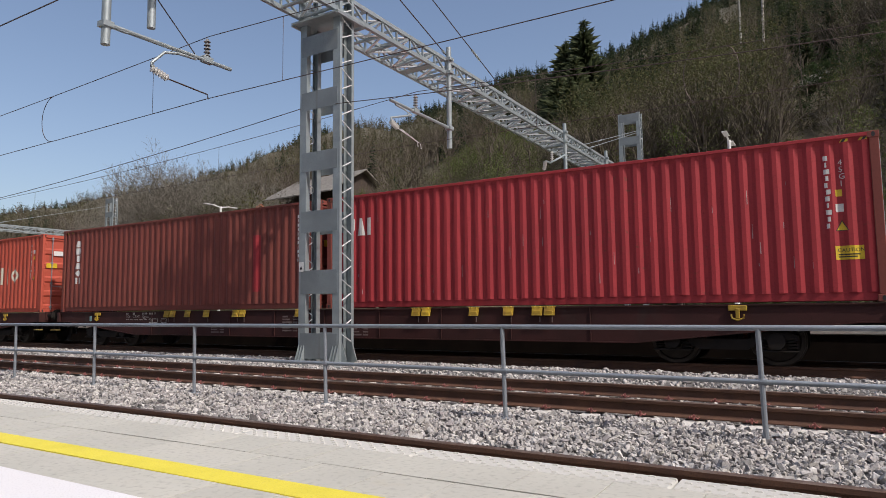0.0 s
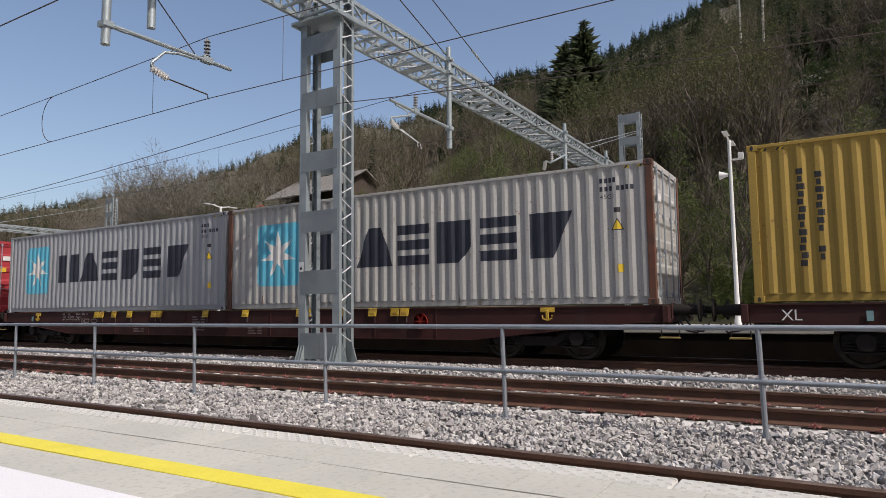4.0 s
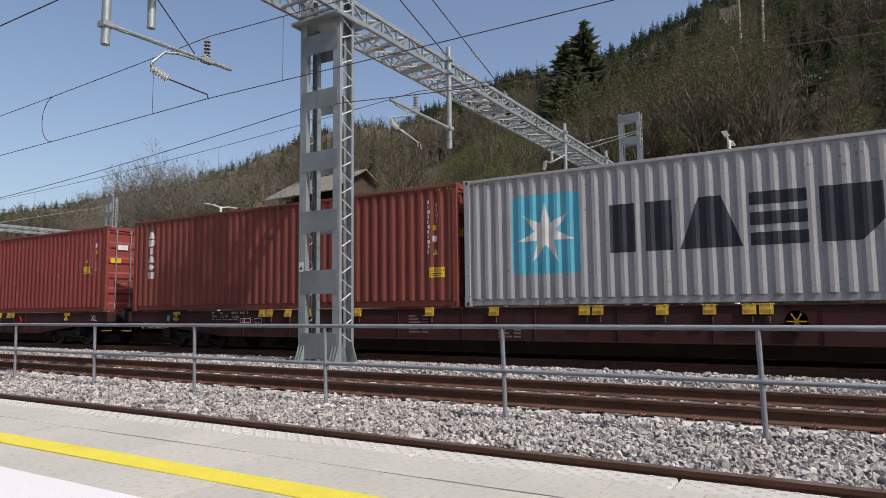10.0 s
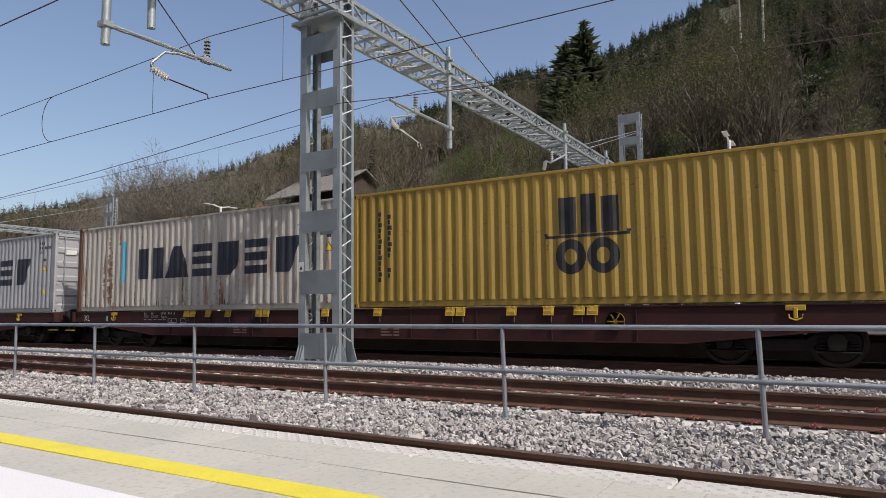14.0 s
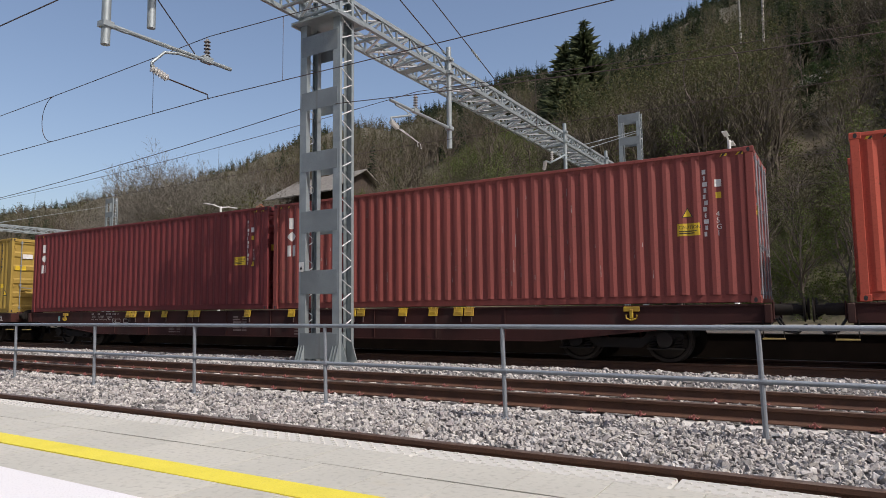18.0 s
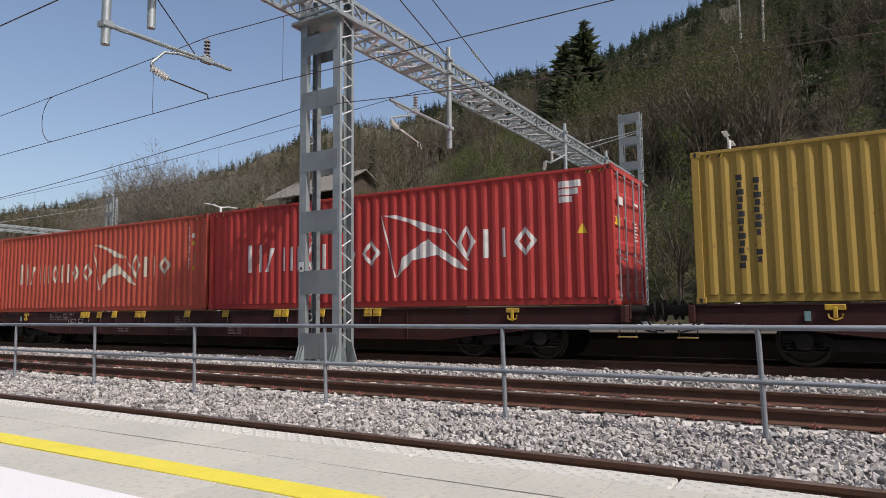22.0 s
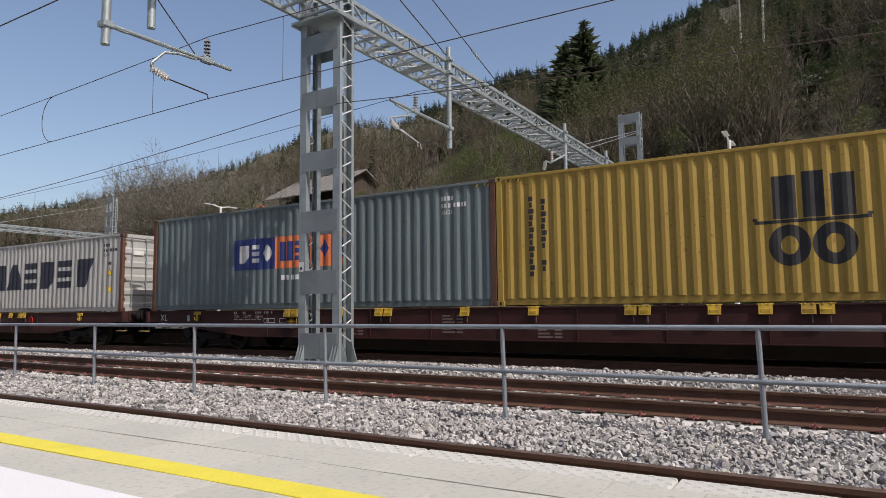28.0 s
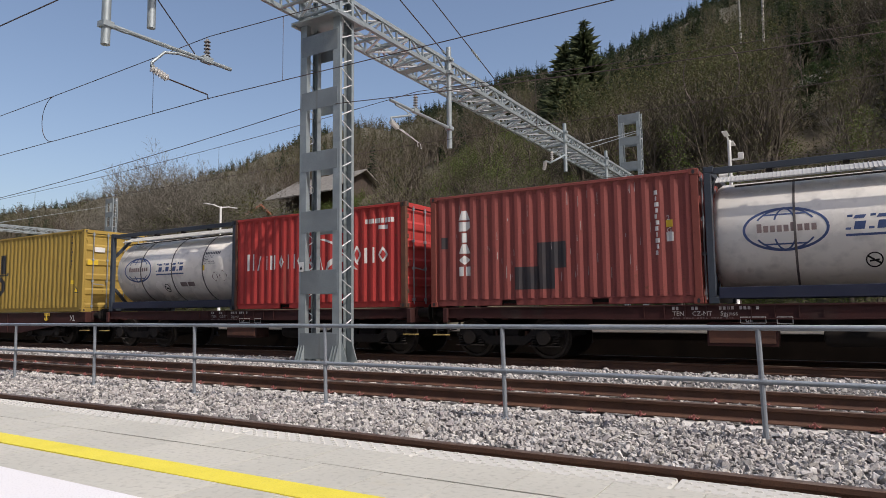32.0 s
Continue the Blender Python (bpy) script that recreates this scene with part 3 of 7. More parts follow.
def insulator(shape, p, q, r, n=5):
    p, q = Vector(p), Vector(q)
    shape.tube([p, q], r * 0.4, 8)
    d = (q - p)
    for i in range(n):
        c = p + d * ((i + 0.6) / (n + 0.2))
        e = d.normalized() * 0.018
        shape.tube([c - e, c, c + e], r, 10, r * 0.55)


def build_droppers_and_arms(x):
    """Drop tubes under the beam with the cantilever arms of the contact lines."""
    gx = x
    specs = [(6.38, 5.69, 1, -10.55), (7.24, 6.30, 0, -10.55), (16.08, 5.72, -1, gx), (25.55, 6.70, -2, gx), (31.2, 6.6, 0, gx)]
    for y, zbot, side, tx in specs:
        t = thing("drop_tube", "galvanised drop tube hanging from the gantry beam", "support tube", "drop tubes", at=(tx, y, 0))
        part("tube", Shape().tube([(0, 0, zbot), (0, 0, BEAM_Z1 + 0.36)], 0.075, 14), "galv", t, smooth=True)
        for z in (BEAM_Z0, BEAM_Z1):
            part("clamp", Shape().cbox(-0.12, 0.12, -0.1, 0.1, z - 0.05, z + 0.05, 0.01), "galv", t)
        if side in (1, -1):
            s = side
            za = 6.04 if s == 1 else 6.30
            yl = 2.71 if s == 1 else -2.95
            part("arm", Shape().tube([(0, s * 0.05, za + 0.02), (0, yl, za + 0.06)], 0.04, 10), "galv", t, "galvanised cantilever tube", smooth=True)
            part("arm_clamp", Shape().cbox(-0.1, 0.1, -0.1, 0.1, za - 0.05, za + 0.06, 0.01).cbox(-0.03, 0.03, *sorted((s * 0.08, s * 0.4)), za - 0.02, za + 0.06, 0.01), "galv", t)
            yi = 2.11 if s == 1 else -1.78
            part("saddle", Shape().cbox(-0.06, 0.06, yi - 0.12, yi + 0.12, za + 0.0, za + 0.13, 0.01), "galv", t)
            sh = Shape()
            insulator(sh, (0, yi, za + 0.12), (0, yi, za + 0.50), 0.07)
            part("insulator", sh, "brown_porcelain", t, smooth=True)
            yr = 1.45 if s == 1 else -2.3
            yk = 0.89 if s == 1 else -2.9
            zk = 5.58 if s == 1 else 5.83
            part("registration_tube", Shape().tube([(0, yr + 0.4 * s, za), (0, yr, za - 0.02), (0, yr - 0.3 * s, za - 0.1), (0, yk, zk + 0.08), (0, yk, zk)], 0.028, 8), "galv", t, smooth=True)
            sh = Shape()
            insulator(sh, (0, yk, zk - 0.02), (0, yk + 0.36 * s if s == 1 else yk + 0.3, zk - 0.12), 0.075, 6)
            part("insulator", sh, "porcelain", t, "pale ribbed insulator", smooth=True)
            if s == 1:
                part("steady_arm", Shape().tube([(0, yk + 0.36, zk - 0.12), (0, 2.14, 5.41), (0, 2.16, 5.32)], 0.014, 6), "wire", t, smooth=True)
            else:
                part("steady_arm", Shape().tube([(0, yk + 0.3, zk - 0.12), (0, -1.55, 5.52), (0, -1.52, 5.40)], 0.012, 6).tube([(0.1, yk + 0.3, zk - 0.16), (0.1, -1.85, 5.50), (0.1, -1.83, 5.38)], 0.012, 6), "lit_zinc", t, smooth=True)
        if side == -2:
            part("arm", Shape().tube([(0, 0, 7.4), (0, -1.7, 6.75), (0, -2.2, 6.72)], 0.04, 8), "galv", t, smooth=True)
            sh = Shape()
            insulator(sh, (0, -1.5, 6.85), (0, -1.5, 7.25), 0.07)
            part("insulator", sh, "porcelain", t, smooth=True)
            sh = Shape()
            insulator(sh, (0, -2.2, 6.7), (0, -2.35, 6.35), 0.08)
            part("insulator", sh, "porcelain", t, smooth=True)


def wire(name, pts, r, label, group=""):
    return solid(name, Shape().tube(pts, r, 6), "wire", label, "wire", group, smooth=True)


def sag(xa, xb, y, za, zm, n=24, ya=None):
    """A hanging wire from xa to xb at the height za at its ends and zm in the middle."""
    out = []
    for i in range(n + 1):
        k = i / n
        out.append((xa + (xb - xa) * k, y if ya is None else y + (ya - y) * abs(2 * k - 1), zm + (za - zm) * (2 * k - 1) ** 2))
    return out


SUP = -9.4
SPAN = 50.0


def contact_line(y, xa, xb, ends, mids, hangers, label, loop=()):
    """A carrying wire over a contact wire. ends, mids: their heights at the supports and in mid span."""
    m = thing("contact_line", label, "overhead line", "overhead lines")
    (cs, zs), (cm, zm) = ends, mids
    part("messenger_wire", Shape().tube(sag(xa, xb, y, zs, zm), 0.008, 6), "wire", m, smooth=True)
    part("contact_wire", Shape().tube(sag(xa, xb, y, cs, cm), 0.008, 6), "wire", m, smooth=True)

    def heights(x):
        k = (2 * (x - xa) / (xb - xa) - 1) ** 2
        return cm + (cs - cm) * k, zm + (zs - zm) * k
    for x in hangers:
        part("hanger", Shape().tube([(x, y, heights(x)[0]), (x, y, heights(x)[1])], 0.005, 5), "wire", m)
    for at, bulge in loop:
        zc, zt = heights(at)
        pts = [(at - bulge * math.sin(math.pi * i / 12), y, (zt + zc) / 2 + (zt - zc) / 2 * math.cos(math.pi * i / 12)) for i in range(13)]
        part("jumper", Shape().tube(pts, 0.009, 6), "wire", m, "looped jumper cable", smooth=True)


def build_wires():
    a, b = "dark overhead contact line with hangers above the empty track", "dark overhead contact line with hangers above the freight train"
    left = [-12.33 - 7.4 * i for i in range(6)]
    right = [-8.53 + 7.4 * i for i in range(6)]
    contact_line(8.55, -59.2, -10.55, (5.34, 6.62), (5.18, 6.10), left, a, [(-16.2, 0.5)])
    contact_line(8.55, -10.55, 39.0, (5.34, 6.62), (5.18, 6.10), right, a)
    contact_line(14.4, -59.4, -9.4, (5.50, 6.93), (5.42, 6.09), [-11.6 - 5.6 * i for i in range(8)], b)
    contact_line(14.4, -9.4, 40.6, (5.50, 6.93), (5.29, 6.09), [-6.0 + 5.6 * i for i in range(8)], b, [(-2.35, 0.25), (-1.75, -0.25)])
    wire("return_wire", sag(-59.2, -10.56, 11.16, 5.80, 4.85), 0.009, "dark return wire slung from mast to mast", "return wires")
    wire("return_wire", sag(-9.4, 40.6, 11.05, 5.7, 4.59), 0.009, "dark return wire slung from mast to mast", "return wires")
    wire("contact_wire", [(-60, 4.6, 5.28), (20, 4.6, 5.28)], 0.009, "dark contact wire above the platform track")
    for y, z in ((26.0, 5.31), (32.3, 5.31), (26.0, 6.35)):
        wire("contact_wire", [(-80, y, z), (30, y, z)], 0.010, "rusty contact wire of a far track", "far contact wires")


def build_stays():
    ends = (((-9.5, 11.5, 9.92), (-9.5, 16.12, 8.53), 0), ((-9.5, 11.5, 11.07), (-9.5, 20.36, 8.44), 1), ((-9.6, 38.2, 11.36), (-9.6, 28.28, 8.42), 1), ((-9.35, 38.2, 11.3), (-9.35, 28.6, 8.33), 0), ((-58.4, 36.6, 11.2), (-58.4, 26.8, 8.5), 0))
    for p, q, buckle in ends:
        st = thing("stay_rod", "thin steel stay from the mast top to the gantry beam", "stay", "gantry stays")
        p, q = Vector(p), Vector(q)
        part("rod", Shape().tube([p, q], 0.016, 6), "galv" if p.y > 20 else "wire", st, smooth=True)
        for k in ((0.7, 0.76), (0.96, 0.985)) if buckle else ((0.95, 0.98),):
            a, b = p.lerp(q, k[0]), p.lerp(q, k[1])
            part("turnbuckle", Shape().tube([a, a.lerp(b, 0.3), b], 0.035, 8), "galv", st, smooth=True)
    st = thing("stay_rod", "thin dark stay above the cantilever arm", "stay", "gantry stays")
    part("rod", Shape().tube([(-10.55, 7.24, 7.0), (-10.55, 8.2, 6.14)], 0.011, 6), "wire", st)


def build_mast_sign():
    t = thing("warning_sign", "small white warning plate fixed to the mast leg", "sign", at=(-10.5, 11.175, 2.1))
    part("plate", Shape().cbox(-0.07, 0.07, -0.006, 0.0, -0.11, 0.11, 0.002), "plastic", t)
    part("symbol", Shape().add([(-0.045, -0.008, -0.06), (0.045, -0.008, -0.06), (0, -0.008, 0.03)], [(0, 1, 2)]), "black", t, "black triangle symbol")


build_fence()
build_mast_sign()
build_mast("gantry_mast", (MX0, MY0, 0))
build_mast("gantry_mast", (MX0 + 0.45, 36.2, 0))
build_mast("gantry_mast", (-59.2, 36.4, 0))
build_beam((-10.0, 0, 0), -2.0, 36.6)
build_beam((-58.7, 0, 0), 12.0, 36.6)
build_droppers_and_arms(-9.4)
build_wires()
build_stays()
# ---- the train ----
DECK = 1.153
TRAIN_Y = 14.36
CW = 2.438
PITCH_C, DEPTH_C = 0.278, 0.036


def corr(x):
    """Depth of the side wall's corrugation at x."""
    k = (x / PITCH_C) % 1.0
    a, b, c = 0.26, 0.50, 0.76
    if k < a:
        return 0.0
    if k < b:
        return (k - a) / (b - a) * DEPTH_C
    if k < c:
        return DEPTH_C
    return (1 - (k - c) / (1 - c)) * DEPTH_C


def breaks(xa, xb):
    out = [xa]
    i = math.floor(xa / PITCH_C) - 1
    while i * PITCH_C < xb + PITCH_C:
        for k in (0, 0.26, 0.50, 0.76):
            x = (i + k) * PITCH_C
            if xa + 1e-4 < x < xb - 1e-4:
                out.append(x)
        i += 1
    return out + [xb]


def clip_x(poly, x, keep_right):
    out = []
    n = len(poly)
    for i in range(n):
        p, q = poly[i], poly[(i + 1) % n]
        pin, qin = (p[0] >= x) == keep_right, (q[0] >= x) == keep_right
        if pin:
            out.append(p)
        if pin != qin:
            k = (x - p[0]) / (q[0] - p[0])
            out.append((x, p[1] + k * (q[1] - p[1])))
    return out


SIDE_Y = -CW / 2 + 0.018


def decal(polys, lift=0.003, flat=None):
    """Paint on the camera-side wall: convex polygons in x and z that follow the corrugation."""
    s = Shape()
    s.weld = True
    for poly in polys:
        xs = [p[0] for p in poly]
        cuts = breaks(min(xs), max(xs)) if flat is None else [min(xs), max(xs)]
        for a, b in zip(cuts, cuts[1:]):
            q = clip_x(clip_x(poly, a, True), b, False)
            if len(q) >= 3:
                s.add([(x, (SIDE_Y + corr(x) if flat is None else flat) - lift, z) for x, z in q], [tuple(range(len(q)))])
    return s


def rect(x0, x1, z0, z1, slant=0.0):
    return [(x0, z0), (x1, z0), (x1 + slant, z1), (x0 + slant, z1)]


def ring(cx, cz, rx, rz, w, a0=0.0, a1=360.0, n=28):
    out = []
    for i in range(n):
        a, b = radians(a0 + (a1 - a0) * i / n), radians(a0 + (a1 - a0) * (i + 1) / n)
        p = lambda t, k: (cx + (rx - k) * math.cos(t), cz + (rz - k) * math.sin(t))
        out.append([p(a, 0), p(b, 0), p(b, w), p(a, w)])
    return out


def line(p, q, w):
    p, q = Vector((*p, 0)), Vector((*q, 0))
    d = (q - p).normalized()
    s = Vector((-d.y, d.x, 0)) * w / 2
    return [tuple((p + s).xy), tuple((q + s).xy), tuple((q - s).xy), tuple((p - s).xy)]


def text_polys(body, x, z, height, vertical=False):
    """Triangles of a readable text; x, z is its lower left, or its upper left when it runs down."""
    out = []
    rows = list(body) if vertical else [body]
    for k, word in enumerate(rows):
        if word == " ":
            continue
        cu = bpy.data.curves.new("text", "FONT")
        cu.body, cu.size, cu.resolution_u = word, height * 1.38, 2
        ob = bpy.data.objects.new("text", cu)
        me = bpy.data.meshes.new_from_object(ob)
        me.calc_loop_triangles()
        for t in me.loop_triangles:
            pts = [(x + me.vertices[i].co.x, z + me.vertices[i].co.y - (height * (1 + k * 1.22) if vertical else 0)) for i in t.vertices]
            out.append(pts)
        bpy.data.objects.remove(ob)
        bpy.data.meshes.remove(me)
        bpy.data.curves.remove(cu)
    return out


def blocks_down(x, z, w, h, n, gap=0.25):
    return [rect(x + 0.02 * (i % 2), x + w - 0.02 * ((i + 1) % 3), z - (i + 1) * h * (1 + gap) + h * gap, z - i * h * (1 + gap)) for i in range(n)]


def star(cx, cz, r, k=0.36, n=7):
    pts = []
    for i in range(2 * n):
        a = math.pi / 2 + math.pi * i / n
        rr = r if i % 2 == 0 else r * k
        pts.append((cx + rr * math.cos(a), cz + rr * math.sin(a)))
    return [[(cx, cz), pts[i], pts[(i + 1) % (2 * n)]] for i in range(2 * n)]


_cache = {}


def shell(L, H):
    """The meshes of a container of that length and height, shared by all alike."""
    key = (L, H)
    if key in _cache:
        return _cache[key]
    h = L / 2
    w = CW / 2
    ms = {}
    z0, z1 = 0.165, H - 0.07
    # side wall, outside at -y
    xs = breaks(-h + 0.13, h - 0.13)
    vs, fs = [], []
    for x in xs:
        y = SIDE_Y + corr(x)
        vs += [(x, y, z0), (x, y, z1 - 0.09), (x, min(y, SIDE_Y + 0.004), z1), (x, SIDE_Y + 0.07, z1), (x, SIDE_Y + 0.07, z0)]
    for i in range(len(xs) - 1):
        for j in range(5):
            a, b = i * 5 + j, i * 5 + (j + 1) % 5
            fs.append((a, b, b + 5, a + 5))
    fs += [(0, 1, 2, 3, 4), tuple(range(len(vs) - 5, len(vs)))]
    ms["side_wall"] = Shape().add(vs, fs).mesh("side_wall")
    s = Shape().cbox(-h + 0.12, h - 0.12, -w + 0.004, -w + 0.064, H - 0.072, H - 0.008, 0.006)
    ms["top_rail"] = s.mesh("top_rail")
    s = Shape().cbox(-h + 0.12, h - 0.12, -w + 0.05, -w + 0.09, 0.02, 0.165, 0.004).box(-h + 0.14, h - 0.14, -w + 0.09, -w + 0.14, 0.02, 0.05)
    if L < 7:
        s = Shape()
        for xa, xb in ((-h + 0.12, -1.2), (-0.85, 0.85), (1.2, h - 0.12)):
            s.cbox(xa, xb, -w + 0.05, -w + 0.09, 0.02, 0.165, 0.004)
        for xa, xb in ((-1.2, -0.85), (0.85, 1.2)):
            s.box(xa, xb, -w + 0.05, -w + 0.09, 0.135, 0.165)
            s.box(xa, xb, -w + 0.16, -w + 0.17, 0.02, 0.135)
    ms["bottom_rail"] = s.mesh("bottom_rail")
    s = Shape().cbox(-h + 0.012, -h + 0.15, -w + 0.003, -w + 0.11, 0.118, H - 0.118, 0.008)
    ms["corner_post"] = s.mesh("corner_post")

    def casting(z):
        c = Shape().cbox(-h, -h + 0.178, -w, -w + 0.162, z, z + 0.118, 0.008)
        return c.mesh("corner_casting")
    ms["low_casting"] = casting(0.0)
    ms["high_casting"] = casting(H - 0.118)
    # flat disc, later painted black for the dark inside of a casting hole
    def hole(z, end):
        pts = [(0.03 * math.cos(q), 0.045 * math.sin(q)) for q in (2 * math.pi * i / 12 for i in range(12))]
        vs = [(-h - 0.002, -w + 0.08 + u, z + v) if end else (-h + 0.089 + u, -w - 0.002, z + v) for u, v in pts]
        return Shape().add(vs, [tuple(range(12))]).mesh("casting_hole")
    for nm, z in (("low", 0.059), ("high", H - 0.059)):
        ms[nm + "_hole"], ms[nm + "_end_hole"] = hole(z, False), hole(z, True)
    # roof with shallow cross ribs
    vs, fs = [], []
    n = int(L / 0.21)
    for i in range(n + 1):
        x = -h + 0.1 + (L - 0.2) * i / n
        z = H - 0.022 + (0.0 if i % 2 else -0.016)
        vs += [(x, -w + 0.06, z), (x, w - 0.06, z), (x, w - 0.06, H - 0.07), (x, -w + 0.06, H - 0.07)]
    for i in range(n):
        for j in range(4):
            a, b = i * 4 + j, i * 4 + (j + 1) % 4
            fs.append((a, b, b + 4, a + 4))
    fs += [(0, 1, 2, 3), tuple(range(len(vs) - 4, len(vs)))]
    ms["roof"] = Shape().add(vs, fs).mesh("roof")
    ms["floor"] = Shape().box(-h + 0.1, h - 0.1, -w + 0.12, w - 0.12, 0.06, 0.165).mesh("floor")
    # front end wall at -x
    ys = list(np.arange(-w + 0.12, w - 0.1, 0.07))
    vs, fs = [], []
    for i, y in enumerate(ys):
        x = -h + 0.03 + (0.04 if (i // 2) % 2 else 0)
        vs += [(x, y, 0.12), (x, y, H - 0.12), (-h + 0.10, y, H - 0.12), (-h + 0.10, y, 0.12)]
    for i in range(len(ys) - 1):
        for j in range(4):
            a, b = i * 4 + j, i * 4 + (j + 1) % 4
            fs.append((a, b, b + 4, a + 4))
    fs += [(0, 1, 2, 3), tuple(range(len(vs) - 4, len(vs)))]
    ms["end_wall"] = Shape().add(vs, fs).mesh("end_wall")
    # door end at +x
    ms["door_header"] = Shape().cbox(h - 0.11, h - 0.01, -w + 0.11, w - 0.11, H - 0.13, H - 0.01, 0.006).mesh("door_header")
    ms["door_sill"] = Shape().cbox(h - 0.11, h - 0.01, -w + 0.11, w - 0.11, 0.0, 0.14, 0.006).mesh("door_sill")
    for k, (ya, yb) in enumerate(((-w + 0.12, -0.01), (0.01, w - 0.12))):
        vs, fs = [], []
        rows = []
        z = 0.15
        step = (H - 0.3) / 5
        for i in range(5):
            zz = 0.15 + i * step
            rows += [(zz, 0), (zz + 0.10, 0), (zz + 0.16, 0.036), (zz + step - 0.10, 0.036), (zz + step - 0.04, 0)]
        rows.append((H - 0.15, 0))
        for zz, d in rows:
            x = h - 0.035 - d
            vs += [(x, ya, zz), (x, yb, zz), (h - 0.10, yb, zz), (h - 0.10, ya, zz)]
        for i in range(len(rows) - 1):
            for j in range(4):
                a, b = i * 4 + j, i * 4 + (j + 1) % 4
                fs.append((a, b, b + 4, a + 4))
        fs += [(0, 1, 2, 3), tuple(range(len(vs) - 4, len(vs)))]
        ms["door%d" % k] = Shape().add(vs, fs).mesh("door")
    rods = []
    for y in (-0.86, -0.33, 0.33, 0.86):
        r = Shape().tube([(h - 0.005, y, 0.08), (h - 0.005, y, H - 0.08)], 0.018, 8)
        for z in (0.16, H * 0.36, H * 0.62, H - 0.2):
            r.cbox(h - 0.04, h + 0.012, y - 0.04, y + 0.04, z, z + 0.07, 0.006)
        rods.append(r.mesh("lock_rod", True))
    ms["rods"] = rods
    ms["handle"] = Shape().bar((h + 0.012, 0.0, 0.98), (h + 0.012, 0.42, 0.94), 0.02, 0.03).mesh("handle")
    _cache[key] = ms
    return ms


MIRROR = Matrix.Diagonal((1, -1, 1, 1))
MIRROR_X = Matrix.Diagonal((-1, 1, 1, 1))
_flip = {}


def flipped(me, m, tag):
    """A mirrored copy of a mesh, made once."""
    key = (me.name, tag)
    if key not in _flip:
        c = me.copy()
        c.transform(m)
        c.flip_normals()
        c.materials.clear()
        _flip[key] = c
    return _flip[key]


def skin(me, mat):
    """The mesh with that paint, made once for each paint."""
    key = (me.name, mat)
    if key not in _flip:
        c = me.copy()
        c.materials.clear()
        c.materials.append(M[mat])
        _flip[key] = c
    return _flip[key]


def clusters(polys):
    """Painted patches that touch one another stay together."""
    groups = []
    for p in polys:
        keys = {(round(x, 2), round(z, 2)) for x, z in p}
        hit = [g for g in groups if g[0] & keys]
        for g in hit:
            keys |= g[0]
            groups.remove(g)
        groups.append((keys, [q for g in hit for q in g[1]] + [p]))
    return [g[1] for g in groups]


def build_container(L, H, mat, label, marks, post_mat=None, rod_mat="galv_dull"):
    ms = shell(L, H)
    c = thing("shipping_container", label, "container", "containers on the freight train")
    pm = post_mat or mat
    for tag in ("near", "far"):
        def put(name, me, mt, **kw):
            m2 = me if tag == "near" else flipped(me, MIRROR, "y")
            return part(name, skin(m2, mt), mt, c, **kw)
        put("side_wall", ms["side_wall"], mat)
        put("top_rail", ms["top_rail"], mat)
        put("bottom_rail", ms["bottom_rail"], mat)
        for end in (0, 1):
            def turn(me):
                return flipped(me, MIRROR_X, "x") if end else me
            p = put("corner_post", turn(ms["corner_post"]), pm)
            for cn in ("low", "high"):
                cast = put("corner_casting", turn(ms[cn + "_casting"]), pm)
                if tag == "near":
                    part("casting_hole", skin(turn(ms[cn + "_hole"]), "black"), "black", cast)
                if end:
                    eh = turn(ms[cn + "_end_hole"])
                    part("casting_hole", skin(eh if tag == "near" else flipped(eh, MIRROR, "y"), "black"), "black", cast)
    part("roof", skin(ms["roof"], mat), mat, c)
    part("floor", skin(ms["floor"], "dark"), "dark", c)
    part("end_wall", skin(ms["end_wall"], mat), mat, c)
    part("door_header", skin(ms["door_header"], mat), mat, c)
    part("door_sill", skin(ms["door_sill"], mat), mat, c)
    for k in (0, 1):
        d = part("door", skin(ms["door%d" % k], mat), mat, c)
        for r in ms["rods"][2 * k:2 * k + 2]:
            part("lock_rod", skin(r, rod_mat), rod_mat, d)
        part("handle", skin(ms["handle"], rod_mat), rod_mat, d, at=(0, -0.86 if k == 0 else 0.34, 0))
        y = -CW / 2 + 0.115 if k == 0 else CW / 2 - 0.115
        key = ("hinge", L, pm)
        if key not in _cache:
            me = Shape().cbox(L / 2 - 0.04, L / 2 - 0.004, -0.035, 0.035, 0.0, 0.1, 0.006).mesh("hinge")
            me.materials.append(M[pm])
            _cache[key] = me
        for z in (0.35, 1.0, 1.7, H - 0.4):
            part("hinge", _cache[key], pm, d, at=(0, y, z))
    # black and yellow stripes at the top corners
    st = []
    for side in (-1, 1):
        for i in range(5):
            x = side * (L / 2 - 0.22 - i * 0.1)
            st.append(rect(x, x + 0.05, H - 0.135, H - 0.085, 0.04))
    if H > 2.7:
        part("height_stripes", decal(st), "warn", c, "yellow height warning stripes")
        part("height_stripes", decal([[(x + 0.05, z) for x, z in p] for p in st]), "black", c)
    for name, polys, mt, lb, lift in marks:
        # positions are given from the left end
        moved = [[(x - L / 2, z) for x, z in p] for p in polys]
        for i, piece in enumerate(clusters(moved) if name.startswith("brand") else [moved]):
            mark = part(name, decal(piece, lift), mt, c, lb if i == 0 else "")
            if name in ("rust_streak", "scrape_mark"):
                tagged(mark, kind="stuff")
    return c


